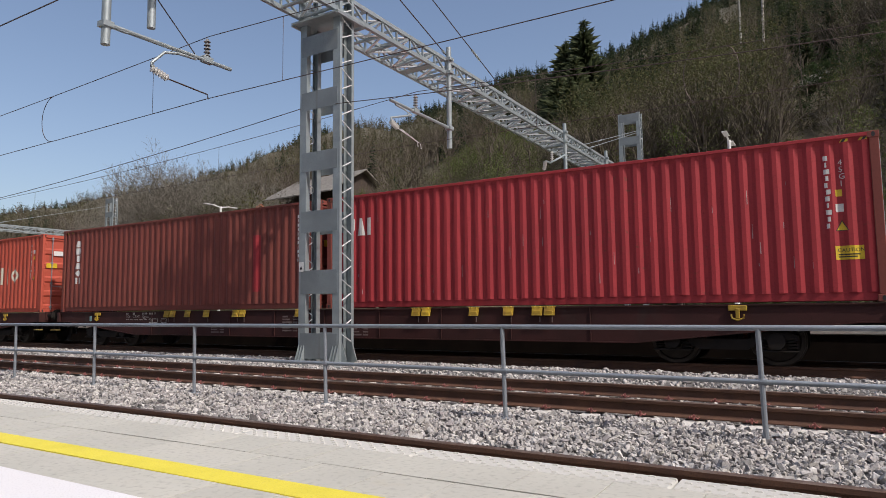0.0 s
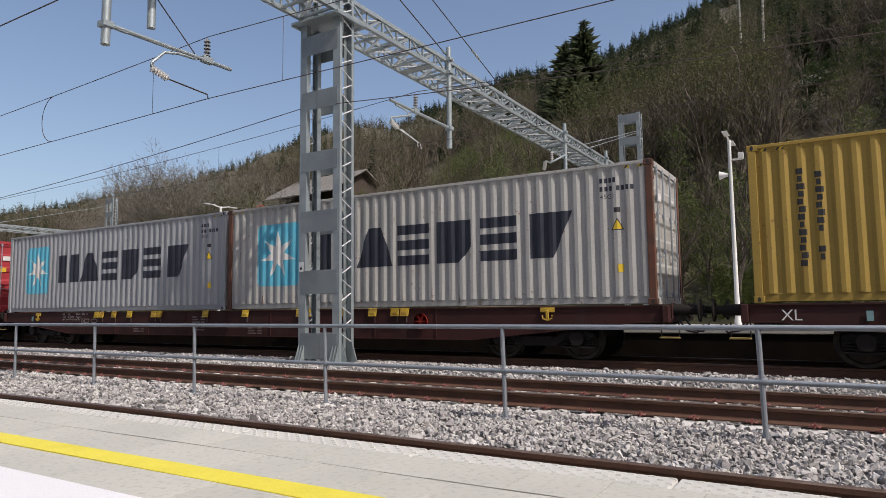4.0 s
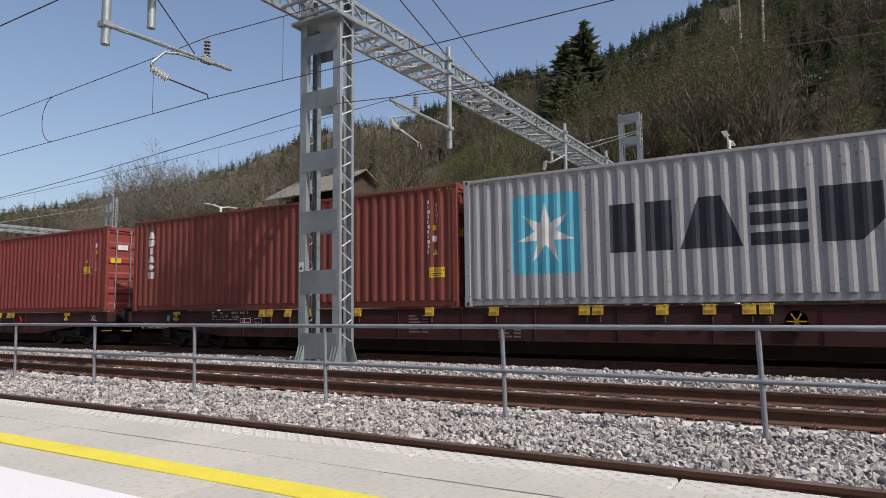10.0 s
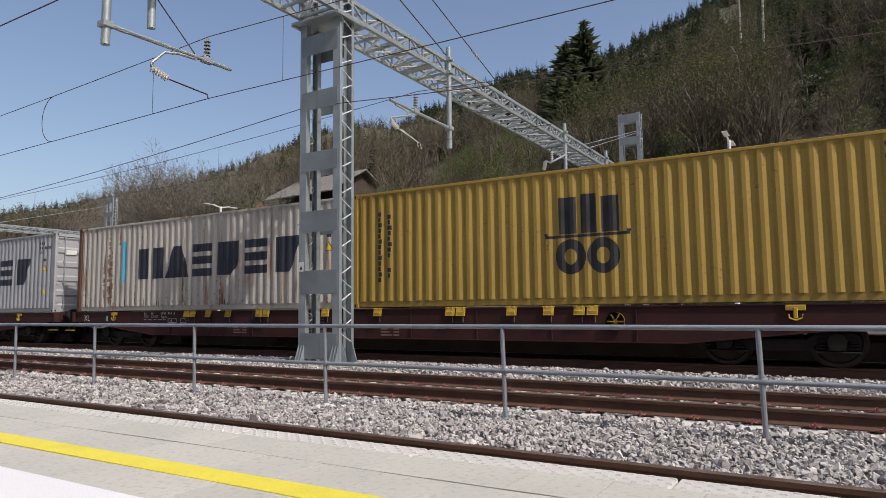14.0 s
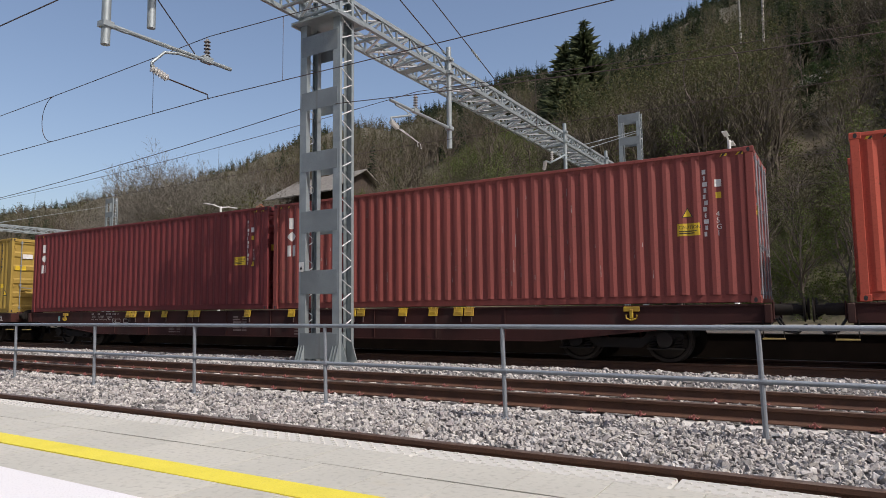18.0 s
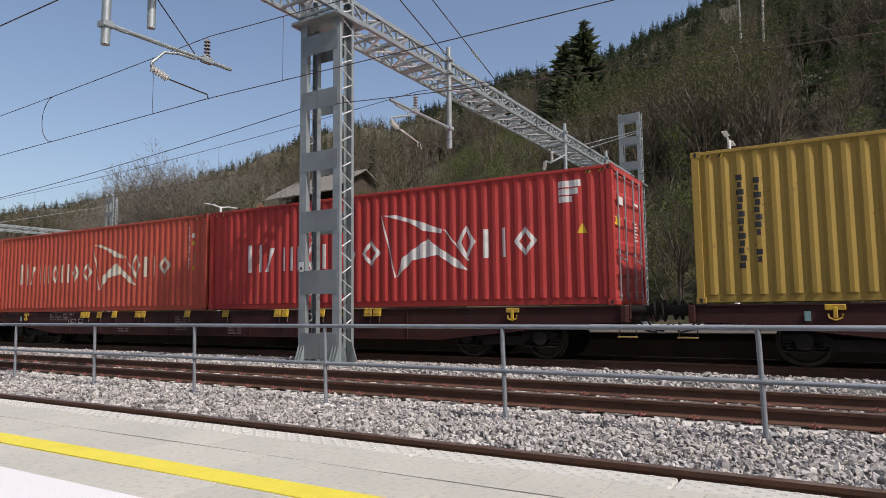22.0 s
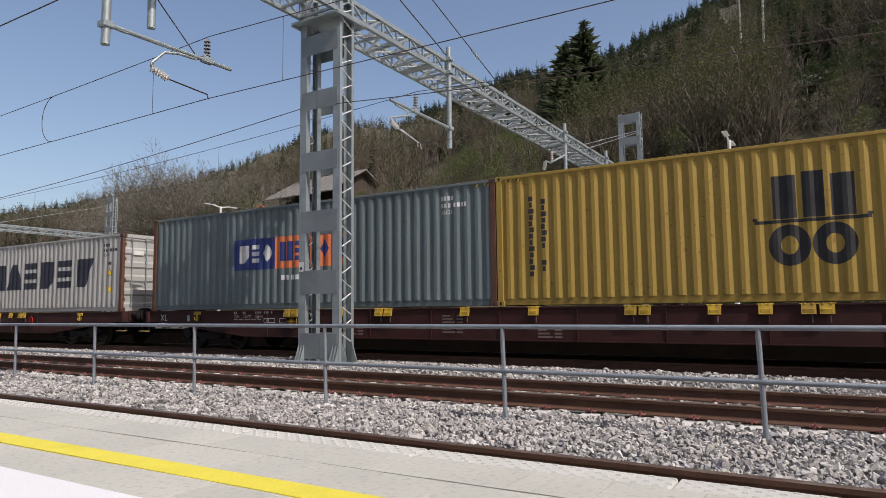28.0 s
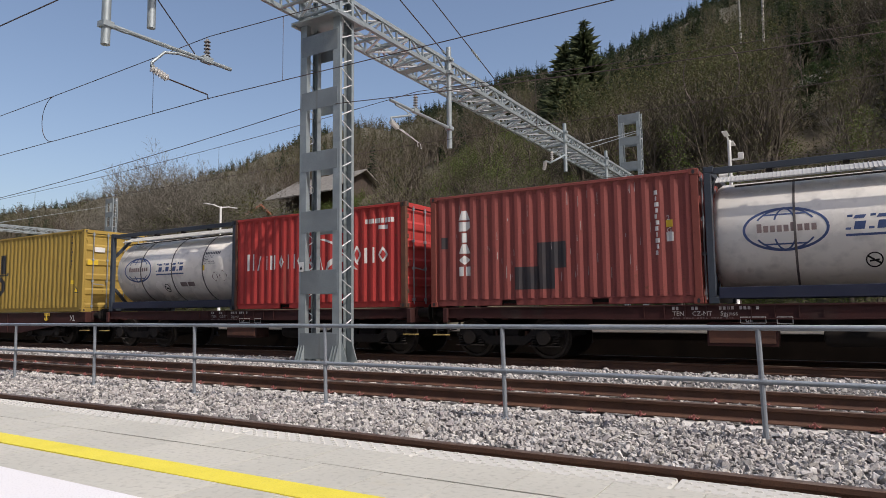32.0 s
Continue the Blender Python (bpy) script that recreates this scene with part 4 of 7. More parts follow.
def end_marks(c, L, H, items):
    """Flat stickers on the doors."""
    for name, y0, y1, z0, z1, mt in items:
        part(name, Shape().box(L / 2 - 0.034, L / 2 - 0.030, y0, y1, z0, z1), mt, c)


def codes(L, H, dark, right=0.85, warn=True, vertical=True, size="45G1", tri=None, high=False):
    """Registration marks near the right end: unreadable ones as bars."""
    mt = "navy" if dark else "white_paint"
    x = L - right
    out = []
    if vertical:
        out.append(("registration_mark", blocks_down(x, H - 0.35, 0.09, 0.085, 11, 0.4), mt, "column of small registration marks", 0.003))
        out.append(("size_code", text_polys(size, x + 0.22, H - 0.43 if high else 1.74, 0.1, True), mt, "painted size code", 0.003))
    else:
        out.append(("registration_mark", [rect(x - 0.1 + i * 0.09, x - 0.1 + i * 0.09 + 0.06, H - 0.40, H - 0.30) for i in range(4)] + [rect(x - 0.1 + i * 0.095, x - 0.1 + i * 0.095 + 0.06, H - 0.57, H - 0.47) for i in (0, 1, 2, 3.6, 4.6, 5.6, 6.6)], mt, "rows of small registration marks", 0.003))
        out.append(("size_code", text_polys(size, x - 0.1, H - 0.73, 0.1), mt, "painted size code", 0.003))
    if warn:
        k = 0.1 if vertical else 0.13
        xx, zz = tri or ((L - 0.62, 1.22) if vertical else (L - 0.74, H - 1.38))
        out.append(("warning_triangle", [[(xx - k, zz), (xx + k, zz), (xx, zz + 1.9 * k)]], "black", "black-edged yellow warning triangle", 0.004))
        out.append(("warning_triangle", [[(xx - k * 0.78, zz + 0.12 * k), (xx + k * 0.78, zz + 0.12 * k), (xx, zz + 1.62 * k)]], "warn", "", 0.006))
        xs = L - 0.64
        if vertical:
            out.append(("data_sticker", [rect(xs - 0.06, xs + 0.06, 1.55, 1.69) if high else rect(xs - 0.06, xs + 0.06, 2.2, 2.34)], "white_paint", "", 0.004))
            out.append(("data_sticker", [rect(xs - 0.05, xs + 0.05, 1.82, 1.94) if high else rect(xs - 0.05, xs + 0.05, 1.98, 2.1)], "warn", "", 0.004))
        else:
            out.append(("data_sticker", [rect(xx - 0.06, xx + 0.06, zz + 0.36, zz + 0.46)], "patch", "small dark printed sticker", 0.004))
            out.append(("data_sticker", [rect(xx - 0.02, xx + 0.10, 0.66, 0.82)], "warn", "", 0.004))
    return out


def caution(x, z):
    return [("caution_plate", [rect(x, x + 0.42, z, z + 0.24)], "warn", "yellow caution sticker", 0.004),
            ("caution_text", text_polys("CAUTION", x + 0.03, z + 0.135, 0.065) + [rect(x + 0.04, x + 0.36, z + 0.08, z + 0.1), rect(x + 0.04, x + 0.32, z + 0.04, z + 0.06)], "black", "", 0.006)]


WORD = [(3.40, 4.62), (4.76, 5.88), (6.0, 6.94), (7.13, 8.07), (8.31, 9.22), (9.53, 10.5)]


def seven_star(z, old=False, x0=1.2, x1=2.78):
    cx, cz, r = (x0 + x1) / 2, z, (x1 - x0) / 2
    sq = [(cx + sx * (r - 0.12) + 0.12 * math.cos(a), cz + sz * (r - 0.05) + 0.12 * math.sin(a)) for sx, sz, a0 in ((1, 1, 0), (-1, 1, 90), (-1, -1, 180), (1, -1, 270)) for a in (radians(a0 + k * 30) for k in range(4))]
    return [("logo_panel", [sq], "cyan", "sky blue square panel", 0.003), ("logo_star", star(cx, cz, r * 0.86), "white_paint", "white seven-pointed star", 0.005)]


def plain_shape(kind, a, b, z0, z1, slim=0.3):
    """One plain shape that stands for a brand mark: kind sets its outline."""
    w, h = b - a, z1 - z0
    if kind == "wedge":
        return [[(a, z0), (b, z0), (a + w * 0.68, z1), (a + w * 0.32, z1)]]
    if kind == "bars":
        return [rect(a, b, z0, z0 + h * 0.24), rect(a, b, z0 + h * 0.38, z0 + h * 0.62), rect(a, b, z1 - h * 0.24, z1)]
    if kind == "step":
        return [[(a, z0), (b - w * 0.35, z0), (b, z0 + h * 0.35), (b, z1), (a, z1)]]
    if kind == "fan":
        return [[(a, z0), (a + w * 0.55, z0), (b, z1), (a, z1)]]
    if kind == "twin":
        return [rect(a, a + w * 0.42, z0, z1), rect(b - w * 0.42, b, z0, z1)]
    if kind == "diamond":
        return [[(a, (z0 + z1) / 2), ((a + b) / 2, z0), (b, (z0 + z1) / 2), ((a + b) / 2, z1)]]
    return [rect(a, b, z0, z1)]


def word_parts(z0, z1, spans, kinds, mt, label, slim=0.3):
    return [("brand_shape", plain_shape(k, a, b, z0, z1, slim), mt, label if i == 0 else "", 0.004) for i, ((a, b), k) in enumerate(zip(spans, kinds))]


def blue_star_marks(H, z=1.55, z0=1.05, z1=2.03, panel=True):
    out = word_parts(z0, z1, WORD, ("twin", "wedge", "bars", "step", "bars", "fan"), "navy", "large dark navy plain shape")
    if panel:
        out += seven_star(z)
    return out + codes(12.192, H, True, 0.98, True, False)


def scrapes(x0, x1, z0, z1, n):
    """Short dark gouges where the paint is knocked off."""
    rnd = random.Random(n)
    out = []
    for i in range(n):
        x, z = rnd.uniform(x0, x1), rnd.triangular(z0, z1, z0 + 0.3 * (z1 - z0))
        w, h, s = rnd.uniform(0.01, 0.05), rnd.uniform(0.02, 0.09), rnd.uniform(-0.04, 0.04)
        out.append([(x, z), (x + w, z + 0.01), (x + w * 0.6 + s, z + h), (x + s, z + h * 0.8)])
    return [("scrape_mark", out, "patch", "dark gouges in the paint", 0.007)]


def rust_streaks(L, H, runs, seed, mt="rust_run"):
    """Rust that has run down the wall: ragged strips from where the paint broke."""
    rnd = random.Random(seed)
    out = []
    for x, z1, z0, w in runs:
        z, a, b = z1, x - w * 0.2, x + w * 0.2
        while z > z0:
            step = rnd.uniform(0.03, 0.09)
            k = (z - z0) / (z1 - z0)
            half = w / 2 * (0.25 + 0.75 * math.sin(math.pi * min(1, 0.15 + 0.85 * k)))
            na, nb = x - half * rnd.uniform(0.2, 1.0), x + half * rnd.uniform(0.2, 1.0)
            if rnd.random() < 0.8:
                out.append([(na, z - step), (nb, z - step), (b, z), (a, z)])
            z, a, b = z - step, na, nb
    return [("rust_streak", out, mt, "brown rust streaks run down the wall", 0.006)]


def low_rust(L, n, seed):
    """Where each rust patch sits along the wall's foot: place, top, foot, width."""
    rnd = random.Random(seed)
    return [(rnd.uniform(0.3, L - 0.3), 0.17 + rnd.uniform(0.06, 0.4) * rnd.random(), 0.17, rnd.uniform(0.02, 0.075)) for _ in range(n)]


def pale_scratches(x0, x1, z0, z1, n, seed):
    """Thin upright scratches through the paint."""
    rnd = random.Random(seed)
    out = []
    for i in range(n):
        x, z = rnd.uniform(x0, x1), rnd.uniform(z0, z1)
        w, h = rnd.uniform(0.006, 0.016), rnd.uniform(0.05, 0.28)
        out.append([(x, z), (x + w, z), (x + w * 0.7, z + h), (x + w * 0.2, z + h)])
    return [("scrape_mark", out, "dim_white", "pale scratches through the paint", 0.006)]


def arch_marks(H):
    """Three pillars under an arch on a thin line, over two rings."""
    m = [rect(5.56, 5.94, 1.50, 2.28), rect(6.04, 6.38, 1.50, 2.32), rect(6.48, 6.84, 1.50, 2.24)]
    m += [rect(5.25, 7.06, 1.42, 1.48), rect(5.22, 5.3, 1.48, 1.53), rect(7.0, 7.08, 1.48, 1.53)]
    low = [ring(5.80, 1.02, 0.34, 0.37, 0.2), ring(6.50, 1.02, 0.34, 0.37, 0.2)]
    return [("brand_shape", [q], "black", "black plain block" if i == 0 else "", 0.003) for i, q in enumerate(m[:3])] + [("brand_line", m[3:], "black", "thin black line", 0.003)] + [("brand_ring", q, "black", "black ring" if i == 0 else "", 0.003) for i, q in enumerate(low)] + [
            ("name_column", blocks_down(0.78, 2.38, 0.13, 0.105, 13, 0.3), "black", "column of small black bars", 0.003),
            ("name_column", blocks_down(1.07, 2.30, 0.13, 0.105, 8, 0.3) + blocks_down(1.07, 0.98, 0.13, 0.105, 2, 0.3), "black", "column of small black bars", 0.003),
            ("registration_mark", blocks_down(11.38, H - 0.2, 0.09, 0.08, 11, 0.35), "black", "", 0.003),
            ("caution_strip", [rect(11.42, 11.66, 0.98, 1.12)], "warn", "", 0.004),
            ("warning_triangle", [[(11.62, 0.66), (11.86, 0.66), (11.74, 0.9)]], "black", "", 0.003), ("warning_triangle", [[(11.66, 0.69), (11.82, 0.69), (11.74, 0.85)]], "warn", "", 0.005)]


def three_blocks(x, z, mt="white_paint", hh=0.30, w=0.34):
    out = [plain_shape("block", x + 0.08, x + w - 0.12, z - hh, z), plain_shape("diamond", x, x + w, z - 2.15 * hh, z - 1.25 * hh), plain_shape("twin", x + 0.02, x + w - 0.02, z - 3.5 * hh, z - 2.5 * hh)]
    return [("brand_shape", p, mt, "white plain shape" if i == 0 else "", 0.003 + 0.001 * i) for i, p in enumerate(out)]


def six_blocks(x, z, w=0.33, total=1.55, mt="white_paint"):
    h = total / 6
    res = []
    for i in range(6):
        z1, z0 = z - i * h - h * 0.04, z - (i + 1) * h + h * 0.12
        kind = ("wedge", "step", "block", "wedge", "diamond", "twin")[i]
        inset = w * 0.3 if i == 2 else 0.0
        p = plain_shape(kind, x + inset, x + w - inset, z0, z1)
        res.append(("brand_shape", p, mt, "white plain shape" if i == 0 else "", 0.003))
    return res


def sail_marks(x0, z, k, mt):
    """A row of slim bars, a bow-tie sail, a row of slim bars."""
    out = []
    spans = [(0, 0.5), (0.66, 1.16), (1.34, 1.98), (2.16, 2.56), (2.76, 3.24), (3.44, 3.86), (4.06, 4.66)]
    h = 0.78 * k
    res = []

    def slim(kind, a, b, z0, z1):
        w = 0.12 * k
        if kind == "two":
            return [rect(a, a + w, z0, z1), rect(b - w * 0.7, b, z0, z1)]
        if kind == "comb":
            m = (a + b) / 2
            return [rect(a, a + w * 0.7, z0, z1), rect(m - w / 2, m + w / 2, z0, z1), rect(b - w, b, z0, z1)]
        if kind == "peak":
            return [[(a, z0), (a + w, z0), ((a + b) / 2 + w * 0.8, z1), ((a + b) / 2 - w * 0.2, z1)]]
        m, c = (a + b) / 2, (z0 + z1) / 2
        q = [(a, c), (m, z0), (b, c), (m, z1)]
        fx, fz = 1 - 2.2 * w / (b - a), 1 - 2.2 * w / (z1 - z0)
        inner = [(m + (u - m) * fx, c + (v - c) * fz) for u, v in q]
        return [[q[i], q[(i + 1) % 4], inner[(i + 1) % 4], inner[i]] for i in range(4)]

    for i, ((a, b), kind) in enumerate(zip(spans, ("two", "peak", "comb", "diamond", "two", "diamond", "diamond"))):
        hh = h if i == 0 else h * 0.84
        res.append(slim(kind, x0 + a * k, x0 + b * k, z - h / 2, z - h / 2 + hh))
    for a, b, hh, kind in ((6.85, 7.35, 1.0, "diamond"), (7.55, 8.1, 0.84, "two"), (8.3, 8.85, 0.84, "diamond")):
        res.append(slim(kind, x0 + a * k, x0 + b * k, z - h / 2 + 0.05, z - h / 2 + 0.05 + h * hh))
    xs = x0 + 4.72 * k
    def c(p):
        return [(xs + u * k, z + v * k) for u, v in p]
    sail = [c([(0, 0.86), (0.42, 0.84), (0.82, 0.62), (0.55, 0.70)]), c([(0.42, 0.84), (0.82, 0.62), (1.2, 0.40), (1.55, 0.46), (1.2, 0.60)]),
            c([(1.2, 0.40), (1.72, 0.30), (1.75, 0.40), (1.55, 0.46)]),
            c([(0.42, -0.7), (0.60, -0.22), (1.0, 0.02), (0.9, -0.3)]), c([(0.9, -0.3), (1.0, 0.02), (1.5, 0.06), (1.6, -0.2)]), c([(1.6, -0.2), (1.5, 0.06), (2.2, -0.38), (2.42, -0.6), (2.1, -0.52)]),
            c([(-0.05, 0.86), (-0.004, 0.855), (0.415, -0.7), (0.37, -0.7)]), c([(1.76, 0.40), (1.81, 0.38), (2.45, -0.36), (2.40, -0.38)]), c([(1.0, 0.024), (1.35, 0.2), (1.5, 0.064)])]
    return [("brand_shape", p, mt, "slim pale plain shape" if i == 0 else "", 0.003) for i, p in enumerate(res)] + [("brand_shape", sail, mt, "pale bow-tie sail shape", 0.004)]
# ---- wagons ----
def spoked(shape, x, z, r, y):
    shape.lathe([(y - 0.012, r), (y + 0.012, r), (y + 0.012, r - 0.03), (y - 0.012, r - 0.03), (y - 0.012, r)], (x, 0, z), "y", 18)


def wheelset_mesh():
    s = Shape()
    s.tube([(0, -1.0, 0), (0, 1.0, 0)], 0.075, 10)
    for side in (-1, 1):
        y = side * 0.745
        s.lathe([(y - side * 0.07, 0.46 + 0.028), (y - side * 0.045, 0.46 + 0.02), (y - side * 0.035, 0.46), (y + side * 0.065, 0.455), (y + side * 0.065, 0.39), (y + side * 0.03, 0.37), (y + side * 0.02, 0.16), (y + side * 0.07, 0.13), (y + side * 0.07, 0.05)], (0, 0, 0), "y", 24)
    return s.mesh("wheelset", True)


def bogie_side():
    s = Shape()
    top = [(-1.25, 0.56), (-1.1, 0.62), (-0.62, 0.62), (-0.45, 0.50), (0.45, 0.50), (0.62, 0.62), (1.1, 0.62), (1.25, 0.56)]
    bot = [(1.25, 0.48), (0.66, 0.46), (0.42, 0.30), (-0.42, 0.30), (-0.66, 0.46), (-1.25, 0.48)]
    n1, n2 = len(top), len(bot)
    s.prism(top + bot, -0.08, 0.08)
    return s


def spring_mesh():
    s = Shape()
    for dx in (-0.24, 0.24):
        for dy in (0.0,):
            pts = [(dx + 0.075 * math.cos(a), 0.075 * math.sin(a), 0.30 + 0.22 * a / (2 * math.pi * 4)) for a in (2 * math.pi * 4 * i / 48 for i in range(49))]
            s.tube(pts, 0.018, 5)
    s.cbox(-0.36, 0.36, -0.11, 0.11, 0.27, 0.30, 0.01)
    s.lathe([(-0.13, 0.15), (0.10, 0.16)], (0, 0, 0.46), "y", 12)
    return s.mesh("spring_box", True)


_bogie = {}


def build_bogie(parent, x):
    if not _bogie:
        _bogie["wheel"] = wheelset_mesh()
        _bogie["wheel"].materials.append(M["tread"])
        _bogie["spring"] = spring_mesh()
        _bogie["spring"].materials.append(M["dark"])
        fr = Shape()
        for y in (-1.0, 1.0):
            b = bogie_side()
            fr.add([(p[0], p[1] + y, p[2]) for p in b.v], b.f)
        fr.cbox(-0.25, 0.25, -0.95, 0.95, 0.42, 0.72, 0.02)
        for e in (-1.2, 1.2):
            fr.bar((e, -0.95, 0.52), (e, 0.95, 0.52), 0.1, 0.1)
        fr.lathe([(0.70, 0.28), (0.86, 0.28)], (0, 0, 0), "z", 14)
        _bogie["frame"] = fr.mesh("bogie")
        _bogie["frame"].materials.append(M["dark"])
        shoe = Shape()
        for e in (-1, 1):
            shoe.cbox(e * 0.36 - 0.03, e * 0.36 + 0.03, -0.82, -0.68, 0.34, 0.6, 0.01)
        _bogie["shoe"] = shoe.mesh("brake_shoe")
        _bogie["shoe"].materials.append(M["rust"])
    b = part("bogie", _bogie["frame"], "dark", parent, "greasy dark two-axle bogie", at=(x, 0, 0))
    wheels = []
    for e in (-0.9, 0.9):
        wheels.append(part("wheelset", _bogie["wheel"], "tread", b, at=(e, 0, 0.46)))
        for y in (-1.02, 1.02):
            part("spring_box", _bogie["spring"], "dark", b, at=(e, y, 0))
    part("brake_shoe", _bogie["shoe"], "rust", b)
    return wheels


def sill_mesh(half, bog, end_h=0.30, deep=0.70):
    """A fish-bellied side sill with flanges."""
    s = Shape()
    y = -1.17
    zt = DECK - 0.045
    a, b = half - 0.5, half - 4.3
    prof = [(-half, zt), (half, zt), (half, zt - end_h), (a, zt - end_h), (b, zt - deep), (-b, zt - deep), (-a, zt - end_h), (-half, zt - end_h)]
    s.prism(prof, y, y + 0.014)
    s.box(-half, half, y - 0.03, y + 0.12, zt, zt + 0.03)
    low = prof[2:]
    for p, q in zip(low, low[1:]):
        s.bar((p[0], y + 0.04, p[1]), (q[0], y + 0.04, q[1]), 0.15, 0.022)
    n = 9
    for i in range(n):
        x = -b + 2 * b * (i + 0.5) / n
        s.box(x - 0.008, x + 0.008, y - 0.024, y, zt - deep + 0.02, zt)
    return s.mesh("side_sill")


SPIGOTS = [-10.05, -6.38, -6.10, -5.40, -4.55, -3.30, -3.02, -0.87, 0.82, 2.90, 3.18, 4.46, 5.32, 6.0, 6.28, 9.95]
_wag = {}


def spigot_mesh():
    """A folded-down flap on a hinge bar, with a raised rim."""
    s = Shape()
    s.add([(x, y, z) for x in (-0.115, 0.115) for y, z in ((-0.012, 0.0), (-0.045, 0.0), (-0.085, -0.17), (-0.05, -0.175))], [(0, 1, 2, 3), (7, 6, 5, 4), (0, 4, 5, 1), (1, 5, 6, 2), (2, 6, 7, 3), (3, 7, 4, 0)])
    s.cbox(-0.085, 0.085, -0.082, -0.06, -0.15, -0.075, 0.006)
    for x in (-0.075, 0.045):
        s.cbox(x, x + 0.03, -0.06, -0.01, -0.01, 0.025, 0.005)
    s.tube([(-0.14, -0.03, 0.008), (0.14, -0.03, 0.008)], 0.013, 6)
    return s.mesh("container_spigot")


def hook_mesh():
    s = Shape()
    s.cbox(-0.16, 0.16, -0.04, -0.012, -0.1, 0.0, 0.01)
    s.cbox(-0.035, 0.035, -0.06, -0.03, -0.24, -0.05, 0.01)
    s.tube([(-0.11, -0.045, -0.16), (-0.10, -0.045, -0.23), (0, -0.045, -0.27), (0.10, -0.045, -0.23), (0.11, -0.045, -0.16)], 0.018, 6)
    return s.mesh("tow_hook", True)


def build_wagon(L, bog, mat_label, detail, wheels_out, short=False):
    key = (L, bog)
    half = L / 2 - 0.62
    if key not in _wag:
        d = {}
        d["sill"] = sill_mesh(half, bog, 0.20, 0.24) if short else sill_mesh(half, bog, 0.30)
        d["sill"].materials.append(M["wagon"])
        d["sill2"] = flipped(d["sill"], MIRROR, "y")
        d["sill2"].materials.append(M["wagon"])
        c = Shape()
        c.box(-half, half, -0.22, 0.22, DECK - 0.42, DECK - 0.08)
        d["centre"] = c.mesh("centre_sill")
        n = 12
        cr = Shape().cbox(-0.09, 0.09, -1.14, 1.14, DECK - 0.30, DECK - 0.05, 0.008)
        d["cross"] = cr.mesh("cross_member")
        hs = Shape().cbox(half - 0.02, half + 0.10, -1.25, 1.25, DECK - 0.36, DECK - 0.02, 0.012)
        for y in (-0.875, 0.875):
            hs.cbox(half + 0.10, half + 0.13, y - 0.17, y + 0.17, DECK - 0.30, DECK + 0.02, 0.01)
        d["head"] = hs.mesh("headstock")
        bf = Shape().lathe([(0.0, 0.11), (0.30, 0.11), (0.30, 0.085), (0.46, 0.085), (0.46, 0.16), (0.48, 0.225), (0.50, 0.225), (0.505, 0.2)], (half + 0.12, 0, 1.03), "x", 18)
        d["buffer"] = bf.mesh("buffer", True)
        cp = Shape().tube([(half + 0.1, 0, 0.98), (half + 0.45, 0, 0.98), (half + 0.58, 0, 0.9)], 0.035, 8).cbox(half + 0.08, half + 0.3, -0.06, 0.06, 0.93, 1.05, 0.01)
        d["coupler"] = cp.mesh("coupler", True)
        ho = Shape()
        ho.tube([(half + 0.1, -0.35, 0.86), (half + 0.25, -0.38, 0.62), (half + 0.45, -0.37, 0.58), (half + 0.58, -0.35, 0.74)], 0.022, 7)
        d["hose"] = ho.mesh("brake_hose", True)
        stp = Shape()
        stp.tube([(half - 0.05, -1.22, DECK - 0.3), (half - 0.05, -1.24, 0.52), (half + 0.28, -1.24, 0.52), (half + 0.28, -1.22, DECK - 0.35)], 0.014, 6)
        d["step"] = stp.mesh("shunter_step", True)
        d["tread"] = Shape().cbox(half - 0.06, half + 0.3, -1.36, -1.2, 0.5, 0.53, 0.006).mesh("tread")
        d["spigot"] = spigot_mesh()
        d["hook"] = hook_mesh()
        for k, mt in (("centre", "dark"), ("cross", "wagon"), ("head", "wagon"), ("buffer", "dark"), ("coupler", "dark"), ("hose", "black"), ("step", "dark"), ("tread", "old_yellow"), ("spigot", "spigot"), ("hook", "spigot")):
            d[k].materials.append(M[mt])
        for k in ("head", "buffer", "coupler", "hose", "step", "tread"):
            d[k + "2"] = flipped(d[k], MIRROR_X, "x")
            d[k + "2"].materials.append(d[k].materials[0])
        _wag[key] = d
    d = _wag[key]
    w = thing("container_wagon", mat_label, "wagon", "wagons of the freight train")
    part("side_sill", d["sill"], "wagon", w)
    part("side_sill", d["sill2"], "wagon", w)
    part("centre_sill", d["centre"], "dark", w)
    for i in range(11):
        part("cross_member", d["cross"], "wagon", w, at=(-half + 0.3 + (2 * half - 0.6) * i / 10, 0, 0))
    for e in ("", "2"):
        part("headstock", d["head" + e], "wagon", w)
        for y in (-0.875, 0.875):
            part("buffer", d["buffer" + e], "dark", w, at=(0, y, 0))
        part("coupler", d["coupler" + e], "dark", w)
        for y in (0.0, 0.65):
            part("brake_hose", d["hose" + e], "black", w, at=(0, y, 0))
        sp = part("shunter_step", d["step" + e], "dark", w, "dark shunter's step")
        part("tread", d["tread" + e], "old_yellow", sp, "dull yellow step tread")
    for x in (-bog, bog):
        wheels_out += build_bogie(w, x)
    zt = DECK - 0.03
    if short:
        eb = part("equipment_box", Shape().cbox(-0.4, 0.8, -1.12, -0.62, 0.36, 0.80, 0.015), "wagon", w, "brown steel equipment box under the sill")
        part("lid", Shape().cbox(-0.36, 0.76, -1.135, -1.12, 0.42, 0.74, 0.004), "rust", eb)
